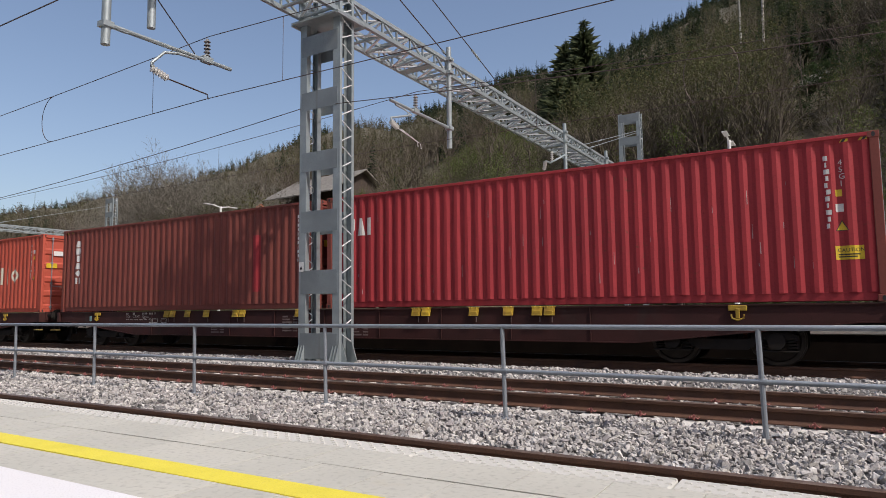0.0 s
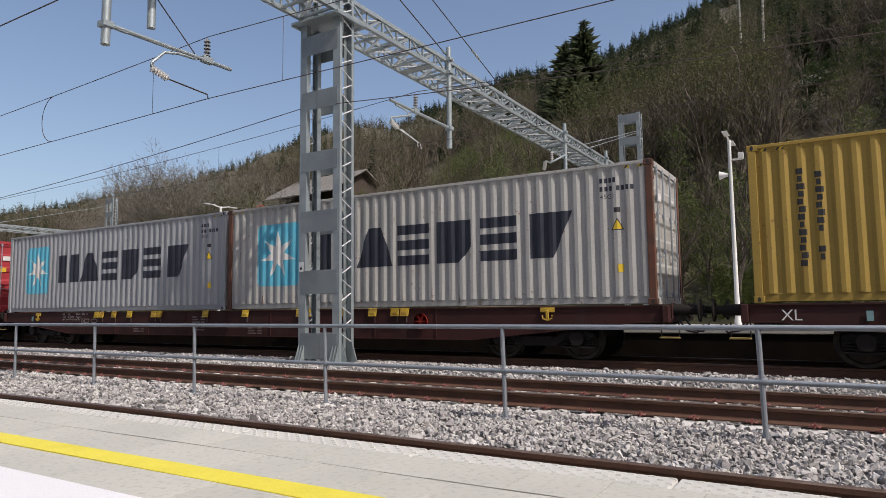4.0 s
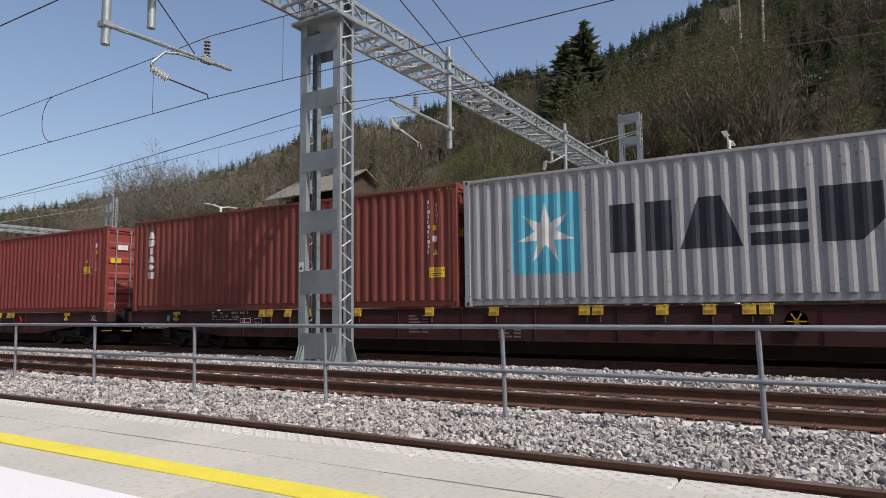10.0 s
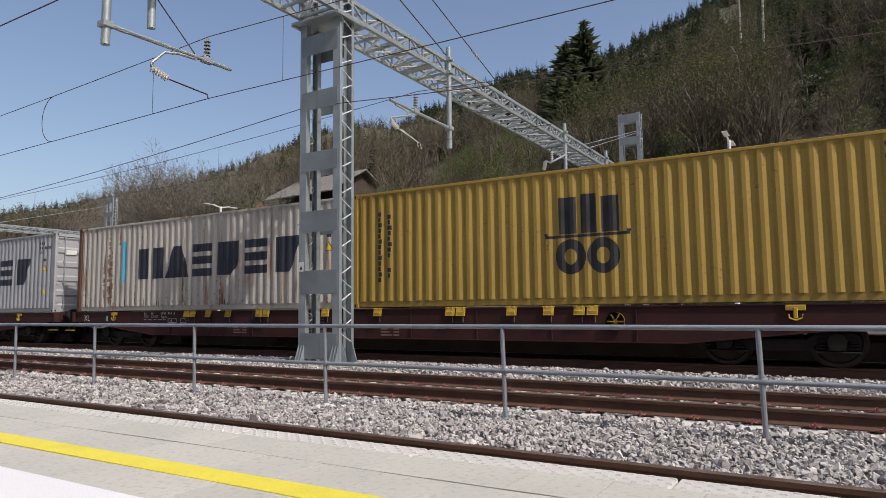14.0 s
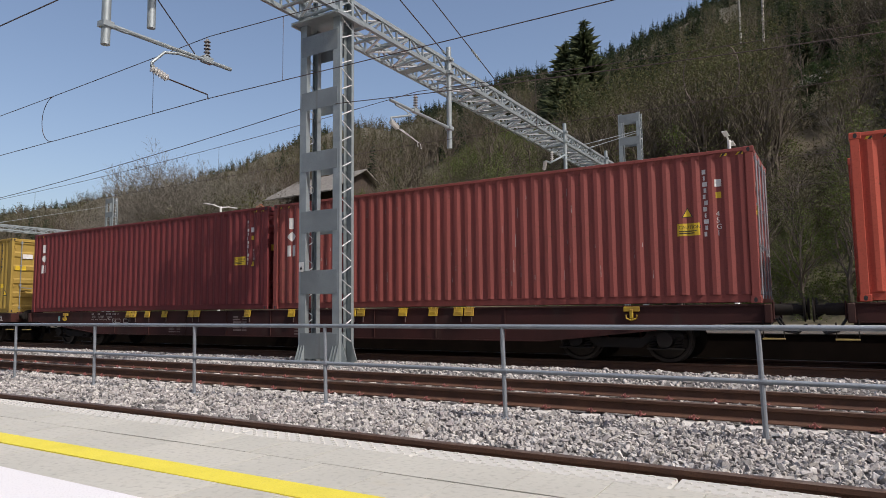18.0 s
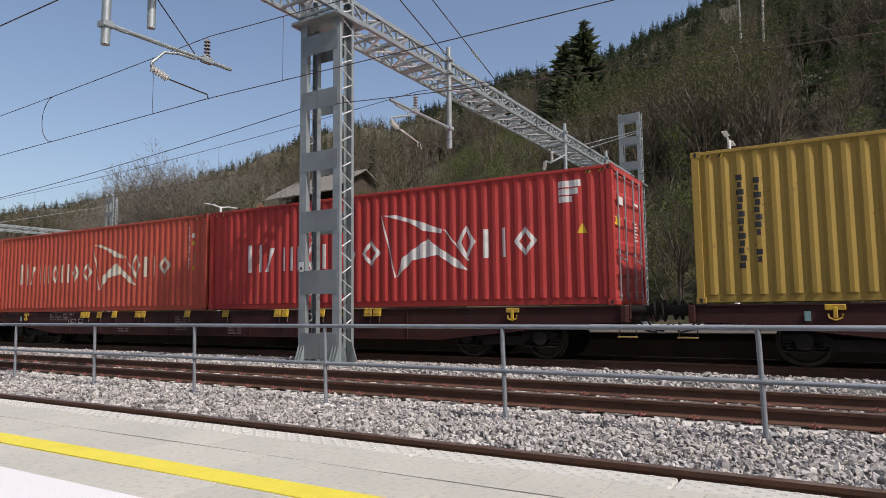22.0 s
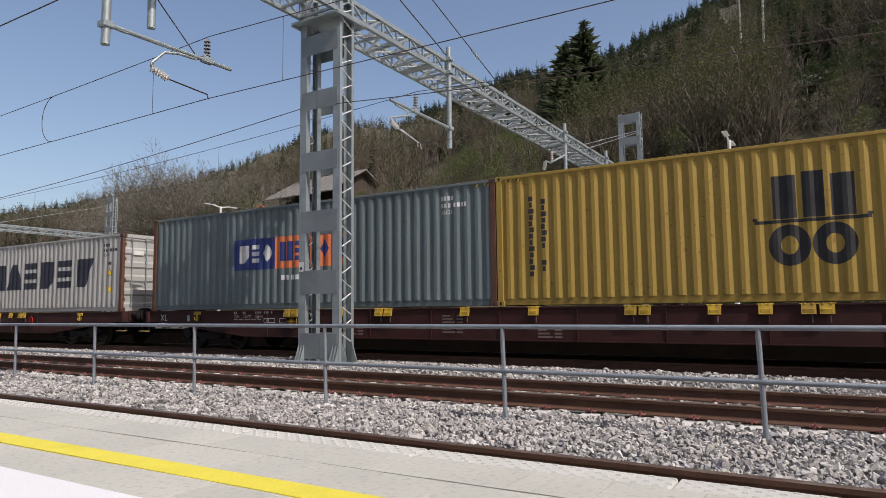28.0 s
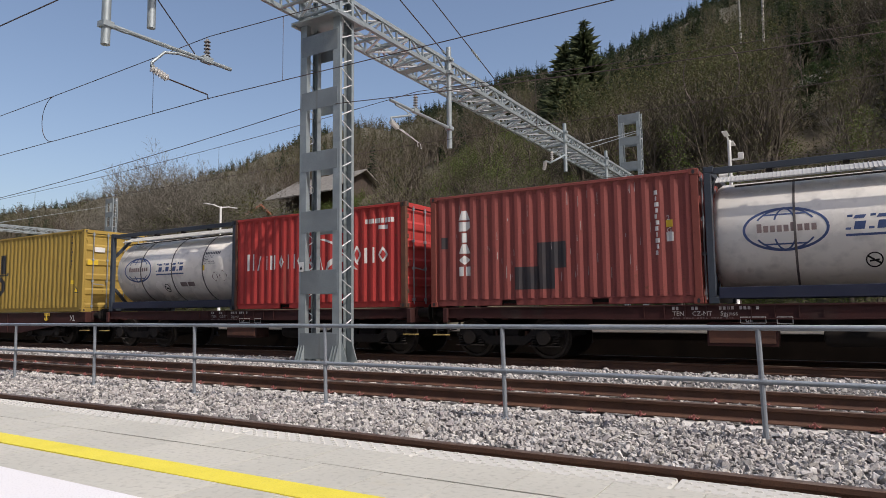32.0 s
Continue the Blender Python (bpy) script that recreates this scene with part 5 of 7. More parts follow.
        part("air_tank", Shape().lathe([(1.5, 0.05), (1.52, 0.16), (1.6, 0.19), (2.5, 0.19), (2.58, 0.16), (2.6, 0.05)], (0, -0.7, 0.55), "x", 14), "dark", w, "dark brake air tank", smooth=True)
    if not short:
        for x in SPIGOTS:
            if abs(x) > 9:
                part("tow_hook", d["hook"], "spigot", w, "yellow rope hook", at=(x, -1.18, zt - 0.01))
            else:
                part("container_spigot", d["spigot"], "spigot", w, "yellow folding container spigot", at=(x, -1.17, zt))
                part("spigot_stay", Shape().box(x + 0.04, x + 0.06, -1.194, -1.186, zt - 0.32, zt - 0.2), "dim_paint", w)
    y = -1.185
    def flat(name, polys, mt, label=""):
        part(name, decal(polys, 0.004, y), mt, w, label)
    xw = -8.48 if not short else -1.0
    flat("type_text", text_polys("TEN", xw, 0.93, 0.085) + text_polys("Sggnss", xw + 0.86, 0.93, 0.085), "dim_white", "worn white lettering")
    flat("number_line", [rect(xw + 0.07 * i, xw + 0.07 * i + 0.045, 1.04, 1.10) for i in (0, 1, 5, 6, 12, 13, 14, 15, 17, 18, 19, 21)] + [rect(xw + 0.05 * i, xw + 0.05 * i + 0.034, 0.865, 0.89) for i in range(22) if i % 5 != 3], "dim_white")
    flat("country_text", text_polys("CZ-MT", xw + 0.36, 0.93, 0.085), "dim_white")
    flat("grid_mark", [line(p, q, 0.012) for p, q in (((xw + 1.2, 0.79), (xw + 1.62, 0.79)), ((xw + 1.2, 0.90), (xw + 1.62, 0.90)), ((xw + 1.2, 0.79), (xw + 1.2, 0.90)), ((xw + 1.62, 0.79), (xw + 1.62, 0.90)), ((xw + 1.8, 0.78), (xw + 2.05, 0.78)), ((xw + 1.8, 0.90), (xw + 2.05, 0.90)), ((xw + 1.8, 0.78), (xw + 1.8, 0.9)), ((xw + 2.05, 0.78), (xw + 2.05, 0.9)))], "white_paint")
    flat("ge_text", text_polys("GE", xw + 1.28, 0.81, 0.07), "white_paint")
    if not short:
        for x0, rows, zr in ((-1.48, 6, 0.93), (0.9, 3, 0.62), (-4.36, 3, 0.64)):
            ps = []
            for i in range(rows):
                z = zr - i * 0.075
                ps += [rect(x0, x0 + 0.2 + 0.07 * ((i * 7) % 3), z, z + 0.04), rect(x0 + 0.38, x0 + 0.55, z, z + 0.04)]
            flat("data_panel", ps, "dim_paint", "faded rows of small markings")
        part("data_plate", Shape().box(-10.52, -10.42, -1.20, -1.187, 0.83, 1.0), "teal", w, "pale blue data plate")
        if "xl" in detail:
            for x in (-11.8, 11.4):
                flat("xl_text", text_polys("XL", x, 0.84, 0.2), "white_paint", "large white letters")
        if "wheel" in detail:
            mt, x = detail["wheel"]
            s = Shape()
            s.lathe([(-1.235, 0.19), (-1.21, 0.19), (-1.21, 0.155), (-1.235, 0.155), (-1.235, 0.19)], (x, 0, 0.82), "y", 22)
            for a in (0, 60, 120):
                dx, dz = 0.165 * math.cos(radians(a)), 0.165 * math.sin(radians(a))
                s.bar((x - dx, -1.222, 0.82 - dz), (x + dx, -1.222, 0.82 + dz), 0.02, 0.03, (0, 1, 0))
            part("brake_wheel", s, mt, w, "spoked hand brake wheel", smooth=True)
    return w


def build_tank(u):
    L, H = 6.058, 2.591
    h, w = L / 2, CW / 2
    t = thing("tank_container", "cream cylindrical tank in a dark blue steel frame on the wagon", "tank container", "tank containers on the freight train")
    r, cz = 1.085, 1.31
    prof = [(-h + 0.04, 0.3), (-h + 0.05, 0.75), (-h + 0.08, 0.94), (-h + 0.13, 1.03), (-h + 0.22, r), (h - 0.22, r), (h - 0.13, 1.03), (h - 0.08, 0.94), (h - 0.05, 0.75), (h - 0.04, 0.3)]
    body = Shape().lathe(prof, (0, 0, cz), "x", 64)
    body = part("vessel", body, "tank", t, smooth=True)
    for x in (-1.55, 0.0, 1.45):
        part("band", Shape().lathe([(x - 0.02, r + 0.004), (x - 0.02, r + 0.010), (x + 0.02, r + 0.010), (x + 0.02, r + 0.004)], (0, 0, cz), "x", 64), "band", body, smooth=True)
    for x in (-h, h - 0.13):
        for y in (-w, w - 0.13):
            part("corner_post", Shape().cbox(x, x + 0.13, y, y + 0.13, 0.118, H - 0.118, 0.01), "tank_frame", t)
            for z in (0, H - 0.118):
                part("corner_casting", Shape().cbox(x - (0 if x < 0 else 0.045), x + (0.178 if x < 0 else 0.13), y - (0 if y < 0 else 0.03), y + (0.162 if y < 0 else 0.13), z, z + 0.118, 0.008), "tank_frame", t)
        e = Shape()
        e.cbox(x + 0.01, x + 0.12, -w + 0.14, w - 0.14, H - 0.13, H - 0.01, 0.008)
        e.cbox(x + 0.01, x + 0.12, -w + 0.14, w - 0.14, 0.01, 0.15, 0.008)
        for s in (-1, 1):
            e.bar((x + 0.06, s * (w - 0.15), 0.75), (x + 0.06, s * 0.5, 0.14), 0.08, 0.08, (1, 0, 0))
            e.bar((x + 0.06, s * (w - 0.15), H - 0.75), (x + 0.06, s * 0.5, H - 0.14), 0.08, 0.08, (1, 0, 0))
        part("end_frame", e, "tank_frame", t)
    for s in (-1, 1):
        ya, yb = sorted((s * (w - 0.01), s * (w - 0.10)))
        part("bottom_rail", Shape().cbox(-h + 0.18, h - 0.18, ya, yb, 0.09, 0.30, 0.008), "tank_navy", t, "navy bottom rail")
        part("top_rail", Shape().cbox(-h + 0.18, h - 0.18, ya, yb, H - 0.15, H - 0.03, 0.008), "tank_frame", t)
    part("walkway", Shape().cbox(-h + 0.3, h - 0.3, -0.25, 0.22, H - 0.10, H - 0.06, 0.006), "galv_dull", t, "grating walkway along the top")
    for xa, xb in ((-h + 0.16, -1.02), (-0.99, 0.98), (1.01, h - 0.16)):
        sc = Shape().add([(x, y, z + q) for q in (0.0, 0.012) for x, y, z in ((xa, -0.88, 2.315), (xb, -0.88, 2.315), (xb, -0.52, 2.475), (xa, -0.52, 2.475))], [(3, 2, 1, 0), (4, 5, 6, 7), (0, 1, 5, 4), (1, 2, 6, 5), (2, 3, 7, 6), (3, 0, 4, 7)])
        n = int((xb - xa) / 0.07)
        for i in range(n + 1):
            x = xa + (xb - xa) * i / n
            sc.bar((x, -0.885, 2.325), (x, -0.53, 2.485), 0.03, 0.012, (1, 0, 0))
        part("side_grating", sc, "pale_grating", t, "pale perforated sun shield along the shoulder")
    for x in (-1.9, -0.7, 0.6, 1.8):
        part("shield_clamp", Shape().cbox(x - 0.05, x + 0.05, -w + 0.02, -w + 0.16, H - 0.20, H - 0.145, 0.006), "dark", t)
    part("hose_tray", Shape().tube([(-h + 0.5, -w + 0.35, 2.22), (h - 0.5, -w + 0.35, 2.25)], 0.02, 6), "dark", t, smooth=True)
    part("manway", Shape().lathe([(2.38, 0.28), (2.52, 0.28), (2.53, 0.24)], (0, 0, 0), "z", 16), "galv_dull", t, smooth=True)
    # painted shapes wrap round the vessel
    def wrap(polys, lift=0.003):
        s = Shape()
        for poly in polys:
            zs = [p[1] for p in poly]
            vs = []
            for x, z in poly:
                k = max(-0.995, min(0.995, (z - cz) / r))
                a = math.asin(k)
                vs.append((x - h, -(r + lift) * math.cos(a), cz + (r + lift) * math.sin(a)))
            s.add(vs, [tuple(range(len(vs)))])
        return s
    g = ring(1.32, 1.33, 0.70, 0.40, 0.045, n=36)
    for rx in (0.52, 0.20):
        for a0 in (28, 152, 208, 332):
            a1 = 90 if a0 < 180 else 270
            g += ring(1.32, 1.33, rx, 0.385, 0.03, min(a0, a1), max(a0, a1), 8)
    for sg in (-1, 1):
        g.append(line((0.98, 1.33 + sg * 0.27), (1.66, 1.33 + sg * 0.27), 0.028))
    part("logo_globe", wrap(g), "logo_blue", body, "dark blue globe outline")
    part("brand_bars", wrap([rect(0.86 + i * 0.11, 0.94 + i * 0.11, 1.28, 1.40 if i not in (0, 5) else 1.44) for i in range(9)]), "dim_paint", body)
    bars = []
    for i in range(4):
        x = 2.25 + i * 0.34
        bars += [rect(x, x + 0.08, 1.24, 1.50, 0.04), rect(x + 0.12, x + 0.28, 1.43, 1.49, 0.04), rect(x + 0.12, x + 0.28, 1.24, 1.38, 0.03)]
    bars.append(rect(2.25, 3.6, 1.13, 1.17))
    part("brand_bars", wrap(bars), "logo_blue", body, "row of dark blue block shapes")
    part("registration_mark", wrap([rect(4.46 + i * 0.075, 4.51 + i * 0.075, 1.68, 1.76) for i in range(10)] + text_polys("22K2 T11", 4.46, 1.56, 0.085) + text_polys("UN PORTABLE TANK", 4.46, 1.44, 0.04) + text_polys("TC IMPACT APPROVED", 4.46, 1.38, 0.04) + [rect(4.46, 4.7, 1.50, 1.53)]), "navy", body, "small dark registration marks")
    part("hazard_mark", wrap([rect(4.46, 4.58, 1.2, 1.36)]), "warn", body)
    part("worn_placard", wrap([[(5.0, 0.85), (5.14, 1.0), (5.0, 1.15), (4.86, 1.0)], [(5.36, 0.85), (5.54, 1.02), (5.36, 1.19), (5.18, 1.02)], rect(3.35, 3.65, 0.75, 0.88), rect(3.7, 4.0, 0.75, 0.88)]), "dim_paint", body)
    part("no_smoking_mark", wrap(ring(2.65, 0.72, 0.13, 0.13, 0.022, n=18) + [line((2.56, 0.78), (2.74, 0.66), 0.03), line((2.58, 0.70), (2.72, 0.72), 0.03)]), "dark", body, "dark ringed warning symbol")
    return t


# the train's speed sways a little: metres ahead of or behind an even run, every two seconds
SWAY = [-0.466, -0.162, 0.023, 0.106, 0.109, 0.101, 0.084, 0.03, -0.039, -0.124, -0.190, -0.13, -0.06, -0.02, 0.0, 0.06, 0.16]


def drift(t):
    """The sway at t, as a smooth curve through its values."""
    i = max(0, min(len(SWAY) - 2, int(t // 2)))
    k = t / 2 - i
    p0, p1, p2, p3 = (SWAY[max(0, min(len(SWAY) - 1, j))] for j in (i - 1, i, i + 1, i + 2))
    if i == 0:
        p0 = 2 * p1 - p2
    return p1 + 0.5 * k * (p2 - p0 + k * (2 * p0 - 5 * p1 + 4 * p2 - p3 + k * (3 * (p1 - p2) + p3 - p0)))


def travel(t):
    """How far the train has come at t seconds."""
    return -7.5988 * t + 0.016249 * t * t - 0.000176 * t ** 3 + drift(t)


MOVING = []
WHEELS = []
Lc, Hc, Hs = 12.192, 2.896, 2.591


def place(ob, x, z):
    MOVING.append((ob, x, z))


def white_end(L, H):
    return [("door_mark", -0.80, -0.42, H * 0.73, H * 0.79, "white_paint"), ("door_mark", 0.42, 0.80, H * 0.77, H * 0.79, "white_paint"), *[("door_mark", 0.45, 0.62 + 0.1 * (i % 2), H * 0.62 - i * 0.075, H * 0.62 - i * 0.075 + 0.035, "white_paint") for i in range(6)], ("door_plate", -1.05, -0.66, H * 0.57, H * 0.63, "warn")]


def build_train():
    c = []
    red_old = "orange-red corrugated steel container with pale bars, on a wagon"
    c.append((build_container(Lc, Hc, "c_orange", red_old, sail_marks(1.64, 1.43, 1.0, "cream") + codes(Lc, Hc, False)), -36.93, Hc))
    c.append((build_container(Lc, Hc, "c_brown", "brown-red corrugated steel container with six white blocks", six_blocks(0.78, 2.50) + codes(Lc, Hc, False, high=True) + [("bright_patch", [rect(9.62, 9.95, 0.5, 2.1)], "c_crimson", "brighter red repaired strip", 0.003)]), -23.40, Hc))
    cai = word_parts(1.84, 2.28, [(0.6, 0.92), (1.0, 1.24), (1.3, 1.44)], ("step", "wedge", "block"), "white_paint", "white plain shape")
    c.append((build_container(Lc, Hc, "c_crimson", "crimson corrugated steel container with three white blocks", cai + codes(Lc, Hc, False, high=True) + caution(11.45, 0.72) + pale_scratches(0.8, 11.2, 0.3, 2.2, 30, 2), "c_brown"), -11.00, Hc))
    grey = "grey corrugated steel container with sky blue star panel and dark blocks"
    c.append((build_container(Lc, Hc, "c_grey", grey, blue_star_marks(Hc)), 2.59, Hc))
    c.append((build_container(Lc, Hc, "c_lgrey", "light grey corrugated container with sky blue star panel, rusty corner posts", blue_star_marks(Hc, 1.5, 1.02, 2.0) + rust_streaks(Lc, Hc, low_rust(Lc, 26, 8) + [(0.5, 2.7, 1.3, 0.05)], 8), "rust"), 14.89, Hc))
    yel = "mustard yellow corrugated steel container with black arched shape"
    c.append((build_container(Lc, Hc, "c_yellow", yel, arch_marks(Hc)), 28.79, Hc))
    tex = "oxide red corrugated steel container with three white blocks"
    c.append((build_container(Lc, Hc, "c_tex_fresh", "deep red corrugated steel container with three white blocks", three_blocks(0.5, 2.48) + codes(Lc, Hc, False, 0.92, tri=(11.0, 1.68)) + caution(10.78, 1.32) + pale_scratches(1.5, 11.5, 0.4, 2.4, 46, 4)), 41.04, Hc))
    c.append((build_container(Lc, Hc, "c_brown", "brown-red corrugated steel container with six white blocks", six_blocks(0.69, 2.54) + codes(Lc, Hc, False, high=True) + caution(11.4, 0.7)), 54.74, Hc))
    c.append((build_container(Lc, Hc, "c_grey", grey, blue_star_marks(Hc)), 67.10, Hc))
    c.append((build_container(Lc, Hc, "c_rusty", "pale grey rust-streaked corrugated container with large dark blocks", blue_star_marks(Hc, 1.6, 1.02, 2.0, False) + [("logo_remnant", [rect(2.5, 2.76, 0.95, 2.3)], "cyan", "remnant strip of sky blue panel", 0.003)] + rust_streaks(Lc, Hc, [(0.42, 2.75, 0.2, 0.07), (1.50, 2.0, 0.5, 0.10), (1.78, 2.78, 0.25, 0.13), (1.96, 2.1, 0.3, 0.16), (2.35, 2.8, 2.2, 0.10), (5.62, 1.6, 0.25, 0.06), (7.3, 1.0, 0.2, 0.07), (3.2, 1.1, 0.3, 0.05)] + low_rust(Lc, 70, 5), 4), "rust"), 80.79, Hc))
    c.append((build_container(Lc, Hc, "c_yellow", yel, arch_marks(Hc)), 93.06, Hc))
    c.append((build_container(Lc, Hc, "c_maroon", "maroon corrugated steel container with three white blocks", three_blocks(0.5, 2.48) + codes(Lc, Hc, False) + caution(10.85, 1.28)), 106.86, Hc))
    c.append((build_container(Lc, Hc, "c_tex", tex, three_blocks(0.5, 2.48) + codes(Lc, Hc, False, 0.92, tri=(10.98, 1.66)) + caution(10.78, 1.3) + pale_scratches(1.5, 11.5, 0.4, 2.4, 40, 9)), 119.26, Hc))
    c.append((build_container(Lc, Hc, "c_orange", "orange-red corrugated steel container with cream bars and sail shape", sail_marks(1.64, 1.43, 1.0, "cream") + codes(Lc, Hc, False)), 132.95, Hc))
    c.append((build_container(Lc, Hc, "c_red", "bright red corrugated steel container with white bars and sail shape", sail_marks(1.64, 1.43, 1.0, "white_paint") + [("registration_plate", [rect(11.0, 11.5, 2.5, 2.64), rect(11.0, 11.45, 2.34, 2.47), rect(11.0, 11.3, 2.18, 2.31)], "white_paint", "", 0.003), ("warning_triangle", [[(11.4, 1.5), (11.62, 1.5), (11.51, 1.72)]], "warn", "", 0.003)]), 145.28, Hc))
    c.append((build_container(Lc, Hc, "c_yellow", yel, arch_marks(Hc)), 158.99, Hc))
    c.append((build_container(Lc, Hs, "c_lgrey", "light grey weathered low corrugated container with sky blue star panel", blue_star_marks(Hs, 1.32, 0.86, 1.84) + scrapes(1.9, 3.3, 0.75, 1.9, 34) + rust_streaks(Lc, Hs, [(2.3, 1.3, 0.8, 0.03), (6.1, 1.6, 0.6, 0.03), (6.6, 1.2, 0.5, 0.03), (0.3, 2.4, 0.3, 0.05)] + low_rust(Lc, 24, 6), 6), "rust"), 171.39, Hs))
    po = [("logo_panel", [rect(3.7, 5.35, 1.12, 2.0)], "blue", "deep blue panel", 0.003), ("logo_panel", [rect(5.35, 8.12, 1.12, 2.0)], "orange", "orange panel", 0.003),
          ("brand_bars", plain_shape("step", 3.95, 4.3, 1.32, 1.82) + plain_shape("bars", 4.45, 4.75, 1.32, 1.82) + plain_shape("diamond", 4.85, 5.25, 1.32, 1.82), "white_paint", "white plain shapes", 0.005),
          *word_parts(1.32, 1.85, [(5.55, 6.0), (6.1, 6.4), (6.5, 6.62), (6.75, 6.87), (7.0, 7.3), (7.4, 7.68), (7.72, 7.95)], ("twin", "bars", "block", "block", "diamond", "wedge", "step"), "blue", "blue plain shape"),
          ("address_line", [rect(5.6 + i * 0.17, 5.72 + i * 0.17, 0.8, 0.93) for i in range(12)], "white_paint", "row of small white bars", 0.003)]
    c.append((build_container(Lc, Hc - 0.02, "c_blue", "slate blue weathered corrugated container with blue and orange panels", po + codes(Lc, Hc, False, 1.35, False, False), "rust"), 185.19, Hc))
    c.append((build_container(Lc, Hc, "c_yellow", yel, arch_marks(Hc)), 197.38, Hc))
    for ob, u, H in c:
        place(ob, u + Lc / 2, DECK)
        end_marks(ob, Lc, H, [m for m in white_end(Lc, H) if "grey" not in ob["label"] or m[0] != "door_plate"])
    t1 = build_tank(0)
    place(t1, 211.15 + 3.029, DECK)
    hs20 = build_container(6.058, Hs, "c_red", "bright red short corrugated container with white bars and sail shape", [(n, [[(0.58 + (x - 1.64) * 0.556, 1.36 + (z - 1.43) * 0.6) for x, z in p] for p in ps], mt, lb, lf) for n, ps, mt, lb, lf in sail_marks(1.64, 1.38, 1.0, "white_paint")] + [("registration_plate", [rect(4.8 + i * 0.1, 4.88 + i * 0.1, 2.12, 2.24) for i in range(9)] + [rect(5.2, 5.5, 1.96, 2.06)], "white_paint", "", 0.003)], "rust")
    place(hs20, 217.12 + 3.029, DECK)
    tri20 = build_container(6.058, Hs, "c_tex", "dull red short corrugated container with six white blocks, dark patches", six_blocks(0.76, 2.22, 0.3, 1.55) + codes(6.058, Hs, False, 0.85, False, True, "22G1") + [("repair_patch", [rect(2.16, 2.75, 0.36, 0.85), rect(2.70, 3.1, 0.36, 1.36), rect(3.1, 3.36, 0.80, 1.36)], "patch", "dark repair paint patch", 0.004), ("repair_patch", [rect(0.3, 0.45, 1.35, 1.62)], "patch", "", 0.004), ("data_sticker", [rect(5.42, 5.55, 1.50, 1.64)], "warn", "", 0.004), ("data_sticker", [rect(5.42, 5.56, 1.22, 1.40)], "white_paint", "", 0.004)] + pale_scratches(0.6, 5.4, 0.5, 2.3, 40, 3), "c_brown")
    place(tri20, 223.88 + 3.029, DECK)
    t2 = build_tank(0)
    place(t2, 230.03 + 3.029, DECK)
    # wagons
    lab = "long red-brown flat container wagon with yellow spigots"
    pairs = [(-49.6, -36.93, {}), (-23.40, -11.00, {}), (2.59, 14.89, {"wheel": ("red", 6.75)}), (28.79, 41.04, {"xl": 1, "wheel": ("red", 6.75)}), (54.74, 67.10, {"wheel": ("spigot", 6.75)}), (80.79, 93.06, {"xl": 1, "wheel": ("spigot", 6.75)}),
             (106.86, 119.26, {}), (132.95, 145.28, {}), (158.99, 171.39, {"wheel": ("red", 6.75)}), (185.19, 197.45, {"xl": 1, "wheel": ("spigot", -6.2)})]
    for a, b, det in pairs:
        mid = (a + b + Lc) / 2
        place(build_wagon(25.94, 9.65, lab, det, WHEELS), mid, 0)
    place(build_wagon(13.3, 4.6, "red-brown short container wagon with dark bogies", {}, WHEELS, True), 217.2, 0)
    place(build_wagon(13.3, 4.6, "red-brown short container wagon with dark bogies", {}, WHEELS, True), 230.35, 0)


build_train()
# ---- unseen wall added behind the platform, cuts skylight on the train ----
def build_sky_blocker():
    s = Shape().box(-70, 22, -7.4, -7.0, 0.4, 10.0)
    w = solid("wall_station", s, "plaster", "plain grey unseen wall added behind the platform to block skylight", "wall", kind="structure")


build_sky_blocker()


# ---- island platform, lamps, houses ----
def build_island():
    s = Shape().box(-90, 25, 17.4, 23.2, -0.6, 0.50)
    p = solid("island_platform", s, "far_platform", "pale paved island platform behind the train", "platform", kind="structure")
    # sheet before the platform body, coloured for the shade seen under wagons
    part("edge_wall", Shape().box(-90, 25, 17.36, 17.40, -0.6, 0.42), "shade_soot_wall", p, "dark stained platform wall, shade under the train put into its colour")
    part("edge_strip", Shape().cbox(-90, 25, 17.32, 17.62, 0.44, 0.525, 0.01), "edge", p)


def build_lamp(x, speaker):
    t = thing("platform_lamp", "pale grey platform lamp post with two flat lamp heads", "lamp post", "platform lamps", at=(x, 20.0, 0.5))
    part("pole", Shape().tube([(0, 0, 0), (0, 0, 1.2), (0, 0, 5.32)], 0.075, 12, 0.045), "plastic", t, smooth=True)
    part("foot", Shape().lathe([(0, 0.16), (0.03, 0.16), (0.05, 0.1), (0.25, 0.09)], (0, 0, 0), "z", 12), "plastic", t, smooth=True)
    for s in (-1, 1):
        part("arm", Shape().tube([(0, 0, 5.28), (0, s * 0.45, 5.36)], 0.025, 8), "plastic", t, smooth=True)
        part("lamp_head", Shape().cbox(-0.07, 0.07, *sorted((s * 0.36, s * 0.92)), 5.34, 5.372, 0.01), "plastic", t, "flat white lamp head")
    if speaker:
        part("loudspeaker", Shape().lathe([(-0.30, 0.115), (-0.285, 0.12), (-0.13, 0.06), (-0.07, 0.05)], (0, 0, 4.32), "x", 14), "plastic", t, "white horn loudspeaker", smooth=True)
        part("bracket", Shape().cbox(0.06, 0.34, -0.04, 0.04, 4.72, 4.76, 0.008).cbox(0.22, 0.36, -0.06, 0.06, 4.74, 4.92, 0.01), "plastic", t, "white camera on a bracket")


